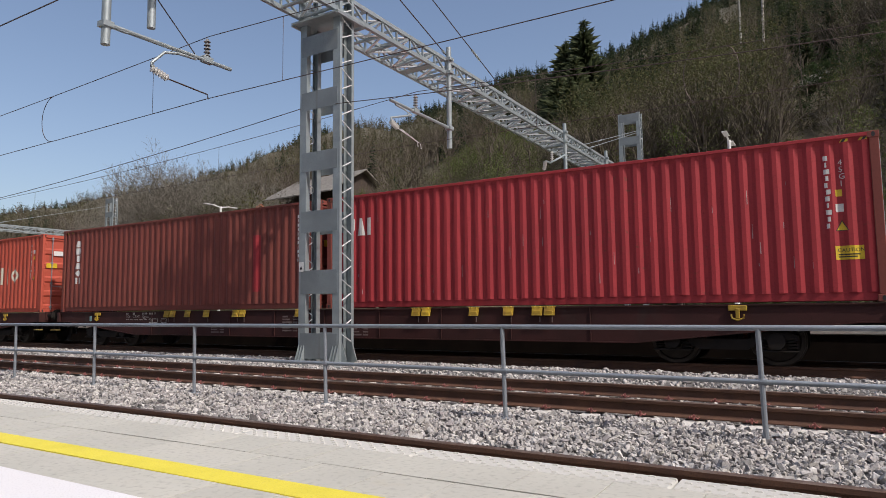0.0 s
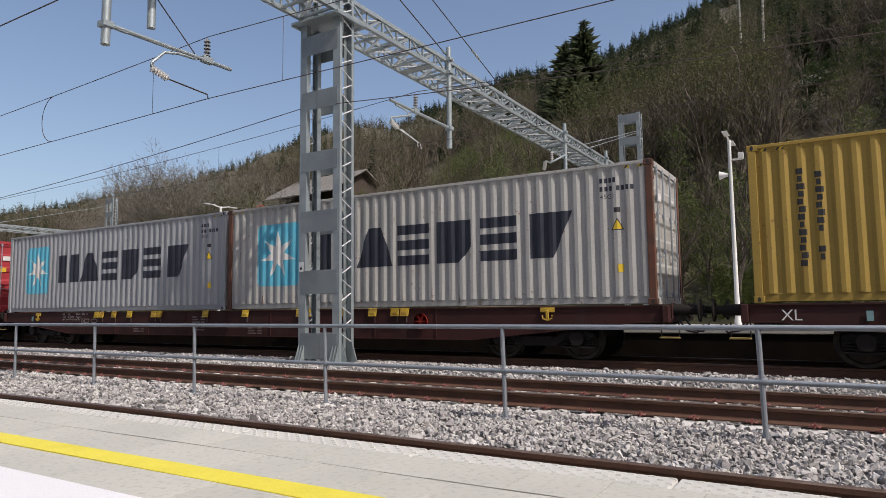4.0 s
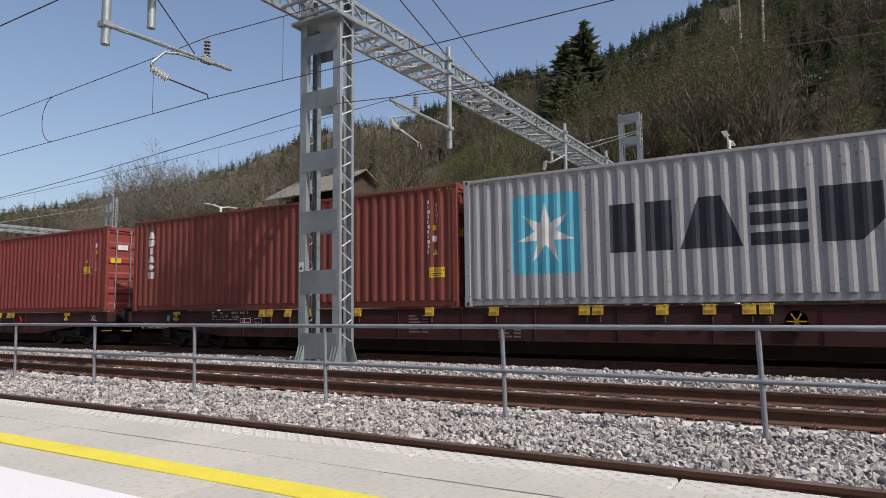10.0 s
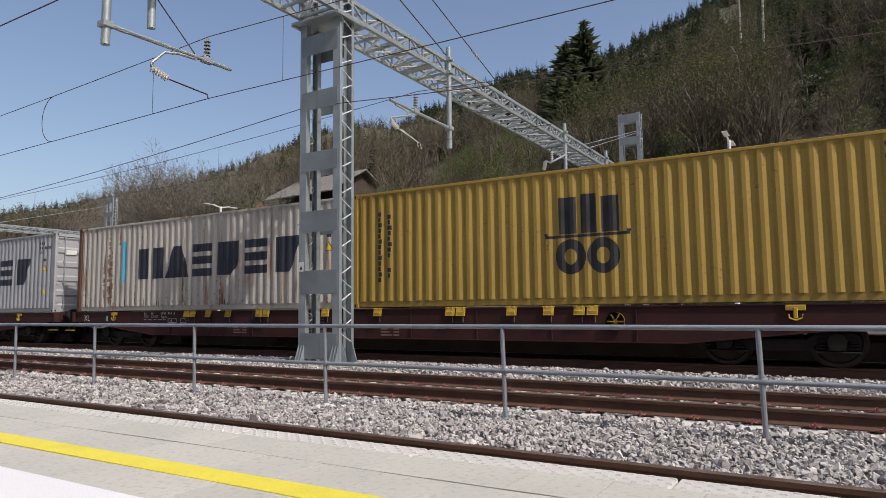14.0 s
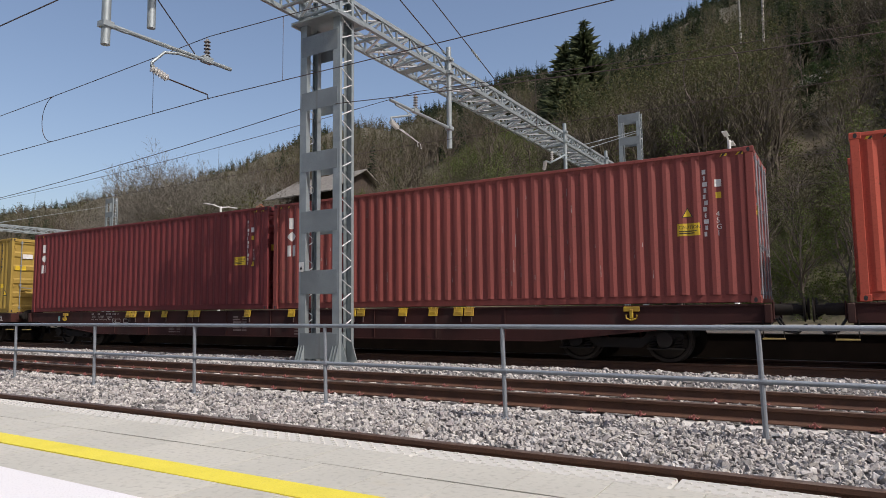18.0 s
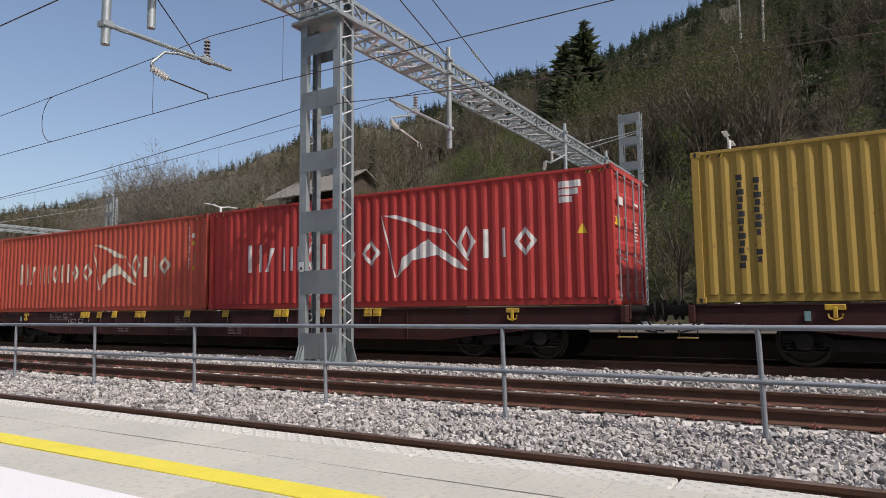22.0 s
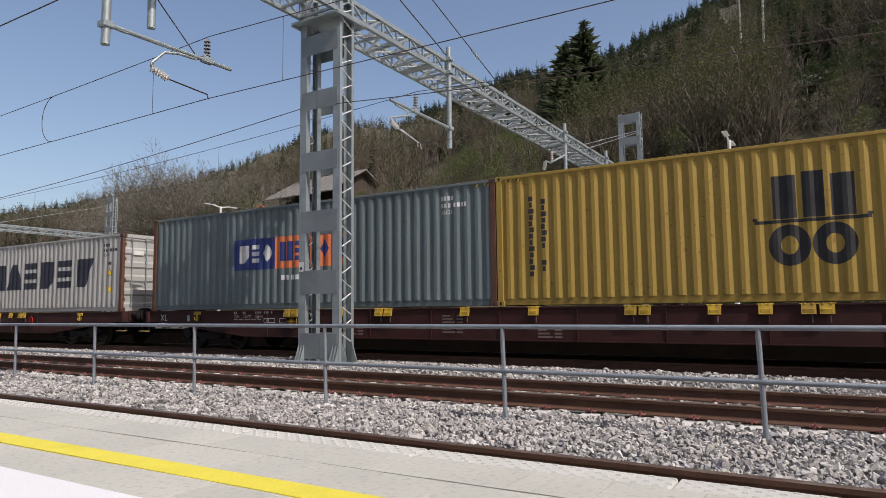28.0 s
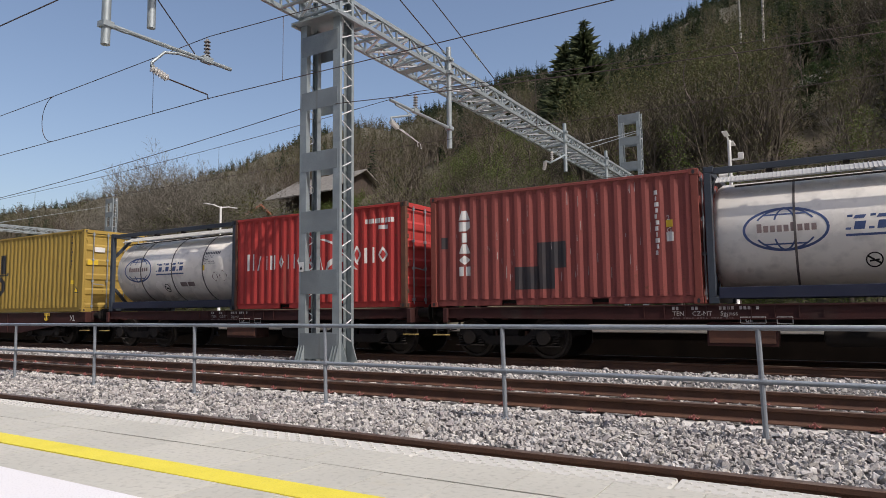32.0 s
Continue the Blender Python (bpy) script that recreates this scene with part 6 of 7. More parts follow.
def build_house(at, turn, w, d, hw, hr, roof, wall, label, near_eave=0.9):
    h = thing("house", label, "house")
    h.matrix_basis = Matrix.Translation(at) @ Matrix.Rotation(radians(turn), 4, "Z")
    part("wall", Shape().prism([(-w / 2, -9), (w / 2, -9), (w / 2, hw), (0, hw + hr), (-w / 2, hw)], -d / 2, d / 2), wall, h)
    for s in (-1, 1):
        over = near_eave if s < 0 else 0.6
        ex = s * (w / 2 + over)
        ez = hw - over * hr / (w / 2)
        sh = Shape()
        sh.prism([(0, hw + hr + 0.05), (ex, ez + 0.05), (ex, ez + 0.25), (0, hw + hr + 0.28)], -d / 2 - 1.0, d / 2 + 1.0)
        part("roof", sh, roof, h, "weathered roof slope")
    for y in (-d / 2 - 0.02, d / 2 + 0.02):
        for x in (-w * 0.22, w * 0.22):
            f = part("window", Shape().box(x - 0.5, x + 0.5, y - 0.05, y + 0.05, hw * 0.35, hw * 0.35 + 1.2), "old_wood", h)
    part("chimney", Shape().cbox(w * 0.12, w * 0.12 + 0.6, 0.8, 1.4, hw, hw + hr + 0.9, 0.02), "plaster", h)
    return h


def on_hill(b, r, lift=0.0):
    return Vector((r * math.sin(radians(b)), r * math.cos(radians(b)), -0.55 + hill_height(b, r) + lift))


build_island()
build_lamp(-2.46, True)
build_lamp(-23.7, False)


# ---- trees ----
def frame_of(d):
    ref = Vector((0, 0, 1)) if abs(d.z) < 0.9 else Vector((1, 0, 0))
    u = d.cross(ref).normalized()
    return u, u.cross(d)


def limb(vs, fs, p, q, r0, r1, n=3):
    d = (q - p).normalized()
    u, w = frame_of(d)
    k = len(vs)
    for c, r in ((p, r0), (q, r1)):
        for i in range(n):
            a = 2 * math.pi * i / n
            vs.append(c + r * (math.cos(a) * u + math.sin(a) * w))
    for i in range(n):
        a, b = k + i, k + (i + 1) % n
        fs.append((a, b, b + n))
        fs.append((a, b + n, a + n))


def bare_tree(seed, height, spread, twig_w, limbs, twigs, sides=3, split=True, twig_len=1.0):
    """Trunk and limbs, and twigs as slim blades: two lists of triangles."""
    rnd = random.Random(seed)
    vs, fs, tv, tf = [], [], [], []
    top = Vector((rnd.uniform(-0.5, 0.5), rnd.uniform(-0.5, 0.5), height * 0.62))
    r = height * 0.016
    prev, pr = Vector((0, 0, -0.4)), r
    spine = [prev]
    for i in range(1, 5):
        k = i / 4
        p = Vector((top.x * k + rnd.uniform(-0.2, 0.2), top.y * k + rnd.uniform(-0.2, 0.2), top.z * k))
        limb(vs, fs, prev, p, pr, r * (1 - 0.6 * k), max(sides, 5))
        prev, pr = p, r * (1 - 0.6 * k)
        spine.append(p)
    tips = []
    for i in range(limbs):
        k = rnd.uniform(0.28, 1.0)
        base = spine[0].lerp(top, k)
        a = rnd.uniform(0, 2 * math.pi)
        ln = height * rnd.uniform(0.22, 0.40) * (1.25 - 0.5 * k)
        up = rnd.uniform(0.45, 1.25) + 0.5 * k
        d = Vector((math.cos(a) * spread, math.sin(a) * spread, up)).normalized()
        m = base + d * ln * 0.55
        d2 = (d + Vector((rnd.uniform(-0.3, 0.3), rnd.uniform(-0.3, 0.3), 0.3))).normalized()
        e = m + d2 * ln * 0.6
        lr = r * 0.38 * (1.2 - 0.6 * k)
        limb(vs, fs, base, m, lr, lr * 0.6, sides)
        limb(vs, fs, m, e, lr * 0.6, lr * 0.2, sides)
        tips += [(m, d2, ln), (e, d2, ln), (base.lerp(m, 0.7), d, ln)]
        for j in range(2):
            a2 = rnd.uniform(0, 2 * math.pi)
            d3 = (d + 0.9 * Vector((math.cos(a2), math.sin(a2), rnd.uniform(-0.1, 0.6)))).normalized()
            s = base.lerp(m, rnd.uniform(0.5, 1.0))
            f = s + d3 * ln * 0.5
            limb(vs, fs, s, f, lr * 0.4, lr * 0.12, 3)
            tips += [(f, d3, ln), (s.lerp(f, 0.6), d3, ln)]
    for i in range(twigs):
        p, d, ln = tips[i % len(tips)]
        p = p - d * ln * rnd.uniform(0, 0.35)
        t = (d + Vector((rnd.uniform(-1, 1), rnd.uniform(-1, 1), rnd.uniform(-0.4, 0.9)))).normalized()
        q = p + t * ln * rnd.uniform(0.25, 0.5) * twig_len
        u, w = frame_of(t)
        a = rnd.uniform(0, math.pi)
        s = (math.cos(a) * u + math.sin(a) * w) * twig_w / 2
        k = len(tv)
        mid = p.lerp(q, 0.55) + Vector((0, 0, 0.02 * ln))
        tv += [p - s, p + s, mid + s * 0.7, q, mid - s * 0.7]
        tf += [(k, k + 1, k + 2), (k, k + 2, k + 4), (k + 4, k + 2, k + 3)]
        if split:
            b = mid + (t + Vector((rnd.uniform(-1, 1), rnd.uniform(-1, 1), rnd.uniform(-0.2, 0.8)))).normalized() * ln * 0.2
            k = len(tv)
            tv += [mid - s * 0.6, mid + s * 0.6, b]
            tf.append((k, k + 1, k + 2))
    return (np.array(vs), np.array(fs)), (np.array(tv), np.array(tf))


def fine_tree(seed, height, kids=(7, 5, 5, 4), twig_w=0.022, bare=0.36, lift=0.22, minis=1, open_angle=0.62, trunk=0.42, reach=1.0):
    """A bare tree that forks again and again: limbs as tubes, the last two orders as slim blades."""
    rnd = random.Random(seed)
    vs, fs, tv, tf = [], [], [], []
    stack = [(Vector((0, 0, -0.5)), Vector((rnd.uniform(-0.06, 0.06), rnd.uniform(-0.06, 0.06), 1)).normalized(), height * trunk, height * 0.017, 0)]

    def blade(p, q, w):
        u, v = frame_of((q - p).normalized())
        a = rnd.uniform(0, math.pi)
        s = (math.cos(a) * u + math.sin(a) * v) * w / 2
        k = len(tv)
        tv.extend([p - s, p + s, q])
        tf.append((k, k + 1, k + 2))
    while stack:
        p, d, ln, r, lv = stack.pop()
        bend = Vector((rnd.uniform(-0.2, 0.2), rnd.uniform(-0.2, 0.2), lift if lv else 0.0))
        m = p + d * ln * 0.5
        d2 = (d + bend).normalized()
        e = m + d2 * ln * 0.5
        if lv < 3:
            limb(vs, fs, p, m, r, r * 0.72, 5 if lv == 0 else 3)
            limb(vs, fs, m, e, r * 0.72, r * 0.42, 5 if lv == 0 else 3)
        else:
            blade(p, m, twig_w * 1.3)
            blade(m, e, twig_w)
        if lv >= len(kids):
            for _ in range(minis):
                t = (d2 + 0.9 * Vector((rnd.uniform(-1, 1), rnd.uniform(-1, 1), rnd.uniform(-0.5, 0.9)))).normalized()
                o = p.lerp(e, rnd.uniform(0.2, 0.9))
                blade(o, o + t * ln * rnd.uniform(0.35, 0.6), twig_w * 0.8)
            continue
        n = kids[lv]
        a0 = rnd.uniform(0, 6.283)
        for i in range(n):
            k = (bare if lv == 0 else 0.25) + (1.0 - (bare if lv == 0 else 0.25)) * (i + rnd.random()) / n
            q = p.lerp(m, k * 2) if k < 0.5 else m.lerp(e, k * 2 - 1)
            u, v = frame_of(d2)
            a = a0 + i * 2.4 + rnd.uniform(-0.5, 0.5)
            tilt = open_angle * rnd.uniform(0.65, 1.45) * (1.25 - 0.5 * k)
            c = (d2 * math.cos(tilt) + (u * math.cos(a) + v * math.sin(a)) * math.sin(tilt) + Vector((0, 0, lift * 0.5))).normalized()
            stack.append((q, c, ln * rnd.uniform(0.48, 0.78) * (1.15 - 0.3 * k) * (reach if lv == 0 else 0.72 if lv == len(kids) - 1 else 1.0), max(0.006, r * 0.5 * (1.2 - 0.5 * k)), lv + 1))
    return (np.array(vs), np.array(fs)), (np.array(tv), np.array(tf))


def spruce(seed, height, rows, blades, trunk=True, wide=0.19, ragged=0.0):
    """Whorls of drooping boughs, each a slim ridge with hanging sides."""
    rnd = random.Random(seed)
    vs, fs = [], []
    for i in range(rows):
        k = i / rows
        z = height * (0.08 + 0.92 * k)
        rad = (height * wide * (1 - k) ** (0.8 - 0.25 * ragged) + 0.12) * rnd.uniform(0.75 - 0.35 * ragged, 1.2 + 0.3 * ragged)
        for j in range(blades):
            a = 2 * math.pi * (j + rnd.random()) / blades
            rr = rad * rnd.uniform(0.45 - 0.25 * ragged, 1.25 + 0.5 * ragged)
            d = Vector((math.cos(a), math.sin(a), 0))
            s = Vector((-d.y, d.x, 0)) * rr * rnd.uniform(0.16, 0.30) * (1 - 0.62 * ragged)
            o = Vector((0, 0, z + rnd.uniform(-0.3, 0.3)))
            tip = o + d * rr + Vector((0, 0, rr * rnd.uniform(-0.35, 0.12)))
            m = o + d * rr * 0.55 + Vector((0, 0, -rr * 0.05))
            hang = Vector((0, 0, -rr * rnd.uniform(0.2, 0.4) * (1 - 0.5 * ragged)))
            k0 = len(vs)
            vs += [o, m + s + hang, tip, m - s + hang]
            fs += [(k0, k0 + 1, k0 + 2), (k0, k0 + 2, k0 + 3)]
    k0 = len(vs)
    vs += [Vector((-0.12, 0, height * 0.9)), Vector((0.12, 0, height * 0.9)), Vector((0, 0, height * 1.03)), Vector((0, 0.12, height * 0.9))]
    fs += [(k0, k0 + 1, k0 + 2), (k0 + 1, k0 + 3, k0 + 2), (k0 + 3, k0, k0 + 2)]
    if trunk:
        limb(vs, fs, Vector((0, 0, -1.0)), Vector((0, 0, height * 0.95)), height * 0.013, 0.03, 5)
    return np.array(vs), np.array(fs)


def scatter(name, templates, spots, mat, label, category):
    """Many plants joined into one mesh. spots: place, scale, turn, template."""
    av, af = [], []
    n = 0
    for p, s, a, k in spots:
        v, f = templates[k % len(templates)]
        c, sn = math.cos(a) * s, math.sin(a) * s
        m = np.array([[c, -sn, 0], [sn, c, 0], [0, 0, s]])
        av.append(v @ m.T + np.array(p))
        af.append(f + n)
        n += len(v)
    me = big_mesh(name, np.concatenate(av), np.concatenate(af), mat)
    return tagged(new(name, me), label, category, kind="stuff")


def radius_for(b, frac):
    """The distance at which the slope shows at that share of the crest's height."""
    lo, hi = foot_dist(b) + 1, crest_dist(b)
    e = float(np.interp(b, BEARING, CREST)) * frac
    for _ in range(24):
        mid = (lo + hi) / 2
        if math.degrees(math.atan2(hill_height(b, mid), mid)) < e:
            lo = mid
        else:
            hi = mid
    return lo


def haze_tree(seed, height, blades, width, spread=0.21):
    """A bare tree of the far slope: thin trunk, rising limbs and fine slim twigs."""
    rnd = random.Random(seed)
    vs, fs = [], []
    lean = Vector((rnd.uniform(-0.06, 0.06) * height, rnd.uniform(-0.06, 0.06) * height, 0))
    limb(vs, fs, Vector((0, 0, -0.6)), lean + Vector((0, 0, height * 0.8)), height * 0.011, 0.03, 3)
    tv, tf, arms = [], [], []
    for i in range(9):
        k = 0.22 + 0.6 * i / 9
        a = rnd.uniform(0, 6.283)
        p = lean * k + Vector((0, 0, height * k))
        reach = height * spread * rnd.uniform(0.6, 1.15) * (1.15 - 0.6 * k)
        q = p + Vector((math.cos(a) * reach, math.sin(a) * reach, reach * rnd.uniform(0.9, 1.9)))
        arms.append((p, q))
        s = Vector((-math.sin(a), math.cos(a), 0)) * width * 0.6
        j = len(tv)
        tv += [p - s, p + s, q]
        tf.append((j, j + 1, j + 2))
    for i in range(blades):
        p, q = arms[i % 9]
        d = (q - p).normalized()
        o = p.lerp(q, rnd.uniform(0.25, 1.05))
        t = (d + Vector((rnd.uniform(-1.1, 1.1), rnd.uniform(-1.1, 1.1), rnd.uniform(-0.3, 0.8)))).normalized()
        e = o + t * height * rnd.uniform(0.035, 0.095)
        u, w = frame_of(t)
        g = rnd.uniform(0, 3.14)
        s = (math.cos(g) * u + math.sin(g) * w) * width / 2
        j = len(tv)
        tv += [o - s, o + s, e]
        tf.append((j, j + 1, j + 2))
    return (np.array(vs), np.array(fs)), (np.array(tv), np.array(tf))


def leafy_crown(seed, height, leaves, leaf):
    """A loose crown of small young leaves round the limbs."""
    rnd = random.Random(seed)
    vs, fs = [], []
    lobes = [(rnd.uniform(0.3, 0.95), rnd.uniform(0, 6.283), rnd.uniform(0.2, 0.8)) for _ in range(14)]
    for i in range(leaves):
        k0, a0, r0 = lobes[i % 14]
        k = k0 + rnd.gauss(0, 0.055)
        rad = height * 0.22 * math.sin(math.pi * (0.15 + 0.75 * min(1, k))) * r0
        p = Vector((math.cos(a0) * rad, math.sin(a0) * rad, height * k)) + height * 0.05 * Vector((rnd.gauss(0, 1), rnd.gauss(0, 1), 0))
        u = Vector((rnd.gauss(0, 1), rnd.gauss(0, 1), rnd.gauss(0, 1))).normalized() * leaf * rnd.uniform(0.5, 1.4)
        w = Vector((rnd.gauss(0, 1), rnd.gauss(0, 1), rnd.gauss(0, 1))).cross(u).normalized() * u.length * 0.7
        j = len(vs)
        vs += [p - u, p + w, p + u]
        fs.append((j, j + 1, j + 2))
    return np.array(vs), np.array(fs)


def soft_bush(seed, size, leaves, leaf, stems=40):
    """A mound of thin stems with many tiny leaves."""
    rnd = random.Random(seed)
    vs, fs = [], []
    ends = []
    for i in range(stems):
        a = rnd.uniform(0, 6.283)
        el = rnd.uniform(0.25, 1.5)
        ln = size * rnd.uniform(0.65, 1.1)
        d = Vector((math.cos(a) * math.cos(el), math.sin(a) * math.cos(el), math.sin(el)))
        o = Vector((d.x, d.y, 0)) * size * 0.15
        e = o + d * ln
        s = Vector((-math.sin(a), math.cos(a), 0)) * size * 0.006
        j = len(vs)
        vs += [o - s, o + s, e]
        fs.append((j, j + 1, j + 2))
        ends.append((o, e))
    for i in range(leaves):
        o, e = ends[i % stems]
        p = o.lerp(e, rnd.uniform(0.3, 1.05)) + size * 0.07 * Vector((rnd.gauss(0, 1), rnd.gauss(0, 1), rnd.gauss(0, 1)))
        p.z = max(p.z, 0.03)
        u = Vector((rnd.gauss(0, 1), rnd.gauss(0, 1), rnd.gauss(0, 0.7))).normalized() * leaf * rnd.uniform(0.6, 1.4)
        w = Vector((rnd.gauss(0, 1), rnd.gauss(0, 1), rnd.gauss(0, 1))).cross(u).normalized() * u.length * 0.75
        j = len(vs)
        vs += [p - u, p + w, p + u]
        fs.append((j, j + 1, j + 2))
    return np.array(vs), np.array(fs)


def hides_house(b, r):
    return -47.5 < b < -35.5 and r < 112


def stands_before(b, r):
    """The strips before the tall spruces, the pines and the bare rock."""
    return -23 < b < -16.3 and 72 < r < 185 or -3.5 < b < 6 and 50 < r < 92


def build_woods():
    rnd = random.Random(11)
    near = [fine_tree(s, 15, (7, 5, 4, 4), 0.022) for s in (1, 2, 3, 8)]
    mid = [fine_tree(s, 15, (6, 4, 4), 0.05, 0.3, 0.22, 2) for s in (4, 5, 6, 7)]
    far = [haze_tree(s, 13, 110, 0.10) for s in (9, 10, 11, 12)]
    buds = [leafy_crown(s, 13, 210, 0.15) for s in (1, 2, 3, 4)]
    fresh = [leafy_crown(s, 10, 900, 0.11) for s in (5, 6, 7)]
    firs = [spruce(s, 17, 17, 11) for s in (1, 2, 3)]
    tips = [spruce(s, 17, 15, 6, False, 0.20) for s in (4, 5, 6)]
    wood, mwd, fwd, olive, spring, needles, crest = [], [], [], [], [], [], []
    shrubs, young, thicket = [], [], []
    for i in range(5600):
        b = rnd.uniform(-69, 9)
        fr = rnd.random() ** 0.85
        dens = float(np.interp(b, [-69, -56, -47, -44, -34, -30, -24, -20, 9], [0.9, 0.9, 0.8, 0.75, 0.7, 0.7, 0.9, 1, 1]))
        patch = noise.noise(Vector((b * 0.3, fr * 7, 4.4)))
        if rnd.random() > dens or patch < -0.28:
            continue
        r = radius_for(b, fr ** 1.1)
        if (r < 150 and b < -45) or hides_house(b, r):
            continue
        green_foot = -35 < b < -20 and r < 122
        if r < 62 and rnd.random() < 0.93 or green_foot and rnd.random() < 0.88 or stands_before(b, r) and rnd.random() < (0.93 if b < -10 else 0.5):
            continue
        p = on_hill(b, r)
        s = rnd.uniform(0.55, 1.1) * (0.62 if r < 90 else 0.85)
        if b < -44:
            s *= 0.6
        k = rnd.randrange(12)
        a = rnd.uniform(0, 6.28)
        dark = noise.noise(Vector((b * 0.13, fr * 3, 1.7)))
        green = noise.noise(Vector((b * 0.16, fr * 4, 7.3)))
        upper = fr > 0.9 or (b > -5 and fr > 0.7)
        if r > 80 and (b > -34 or b < -46) and (dark > 0.27 or upper and rnd.random() < 0.5) or (r > 70 and rnd.random() < 0.05):
            needles.append((p, s * rnd.uniform(0.5, 0.9), a, k))
        elif r < 75:
            wood.append((p, s, a, k))
            if rnd.random() < (1.0 if b < -20 else 0.35):
                spring.append((p, s * 1.2, a, k))
            else:
                olive.append((p, s * 1.1, a, k))
        elif fr < 0.92 or b < -33:
            (mwd if r < 230 else fwd).append((p, s, a, k))
            if rnd.random() < 0.6 + 1.1 * green:
                olive.append((p, s * 0.95, a, k))
    # dense far woods on the upper slopes
    for i in range(6200):
        b = rnd.uniform(-69, -33) if i % 2 == 0 else rnd.uniform(-33, 7)
        fr = rnd.uniform(0.15, 1.0) if i % 2 == 0 else rnd.uniform(0.42, 0.96)
        r = radius_for(b, fr)
        if hides_house(b, r) or (r < 150 and b < -45) or stands_before(b, r) or -35 < b < -20 and r < 128 and i % 8:
            continue
        s = rnd.uniform(0.7, 1.2) * (1.1 if r > 500 else 0.8)
        p, a = on_hill(b, r), rnd.uniform(0, 6.28)
        band = b > -33 and fr > 0.72 + 0.25 * noise.noise(Vector((b * 0.25, fr * 3, 2.2)))
        if rnd.random() < (0.15 if b < -44 else 0.45 if band else 0.06):
            crest.append((p, s * 0.6, a, i))
        else:
            (mwd if r < 180 else fwd).append((p, s, a, i))
            if rnd.random() < 0.4:
                olive.append((p, s, a, i))
    # the crest line
    for i in range(1250):
        b = rnd.uniform(-69, 6)
        r = crest_dist(b) * rnd.uniform(0.84, 1.0)
        sc = rnd.uniform(0.35, 1.05) * rnd.uniform(0.8, 1.2)
        if -41 < b < -36 and rnd.random() < 0.75:
            if rnd.random() < 0.9:
                fwd.append((on_hill(b, r), sc * 1.4, rnd.uniform(0, 6), i))
            continue
        crest.append((on_hill(b, r, -1.0), sc, rnd.uniform(0, 6.28), i))
    for i in range(700):
        b = rnd.uniform(-33, 6)
        r = crest_dist(b) * rnd.uniform(0.5, 1.0)
        u = rnd.random()
        (crest if u < 0.7 else fwd).append((on_hill(b, r, -0.5), rnd.uniform(0.4, 0.75), u * 9, i))
    for i in range(520):
        b = rnd.uniform(-49, -33)
        r = crest_dist(b) * rnd.uniform(0.55, 0.99)
        fwd.append((on_hill(b, r, -1.0), rnd.uniform(0.4, 0.85), i * 1.7, i))
    for i in range(85):
        b = rnd.uniform(-59, -46.5)
        r = foot_dist(b) + rnd.uniform(4, 22)
        k = float(np.interp(b, [-59, -54, -47], [0.5, 0.78, 0.82]))
        olive.append((on_hill(b, r), k * rnd.uniform(0.75, 1.05), i * 1.3, i))
    for i in range(45):
        b, r = rnd.uniform(-34, -19), rnd.uniform(44, 80)
        k = 1 - abs(b + 26.5) / 9
        spot = (on_hill(b, r), rnd.uniform(0.35, 0.6) + 0.3 * k, rnd.uniform(0, 6.28), i)
        wood.append(spot)
        spring.append(spot)
    for i in range(460):
        b = rnd.uniform(-34, -19)
        r = rnd.uniform(56, 90 + 26 * max(0.0, 1 - abs(b + 25.5) / 7))
        shrubs.append((on_hill(b, r), rnd.uniform(1.0, 2.2) * (1.1 if -31 < b < -22 else 0.75), rnd.uniform(0, 6.28), i))
    for i in range(150):
        b = rnd.uniform(-24, 4)
        r = foot_dist(b) + rnd.uniform(0.5, 14)
        shrubs.append((on_hill(b, r, -0.2), rnd.uniform(0.5, 1.25), rnd.uniform(0, 6.28), i))
    for i in range(60):
        b = rnd.uniform(-46, -34)
        r = rnd.uniform(90, 104)
        shrubs.append((on_hill(b, r, -0.3), rnd.uniform(0.9, 1.35), rnd.uniform(0, 6.28), i))
    for i in range(150):
        b = rnd.uniform(-61, -45)
        r = foot_dist(b) + rnd.uniform(4, 50)
        thicket.append((on_hill(b, r), rnd.uniform(1.6, 3.2) * (1.0 if b > -57 else 0.7), rnd.uniform(0, 6.28), i))
    for i in range(130):
        b = rnd.uniform(-67, 7)
        r = foot_dist(b) + rnd.uniform(2, 22)
        if b < -36 and r > 120 or hides_house(b, r):
            continue
        shrubs.append((on_hill(b, r), rnd.uniform(0.7, 1.5), rnd.uniform(0, 6.28), i))
    for i in range(60):
        b = rnd.uniform(-57, -46)
        r = foot_dist(b) + rnd.uniform(3, 26)
        shrubs.append((on_hill(b, r), rnd.uniform(1.0, 1.9), rnd.uniform(0, 6.28), i))
    for b, r, s in ((-37.2, 88, 1.5), (-36.2, 84, 1.8), (-38.4, 92, 1.1), (-35.2, 80, 1.6), (-49.0, 92, 2.0), (-47.6, 90, 1.7), (-45.6, 84, 1.9), (-44.6, 80, 2.0), (-43.4, 82, 2.2), (-42.0, 80, 2.0), (-40.6, 84, 1.8)):
        shrubs.append((on_hill(b, r), s, b, int(r)))
    for i in range(1300):
        b = rnd.uniform(-66, 7)
        r = radius_for(b, rnd.uniform(0.1, 0.9))
        if r > 45 and not hides_house(b, r):
            young.append((on_hill(b, r), rnd.uniform(0.7, 1.8) * (1 + r / 400), rnd.uniform(0, 6.28), i))
    bushes = [soft_bush(s, 1.7, 800, 0.055) for s in (1, 2, 3, 4)]
    low = [soft_bush(s, 1.4, 110, 0.07, 26) for s in (5, 6, 7)]
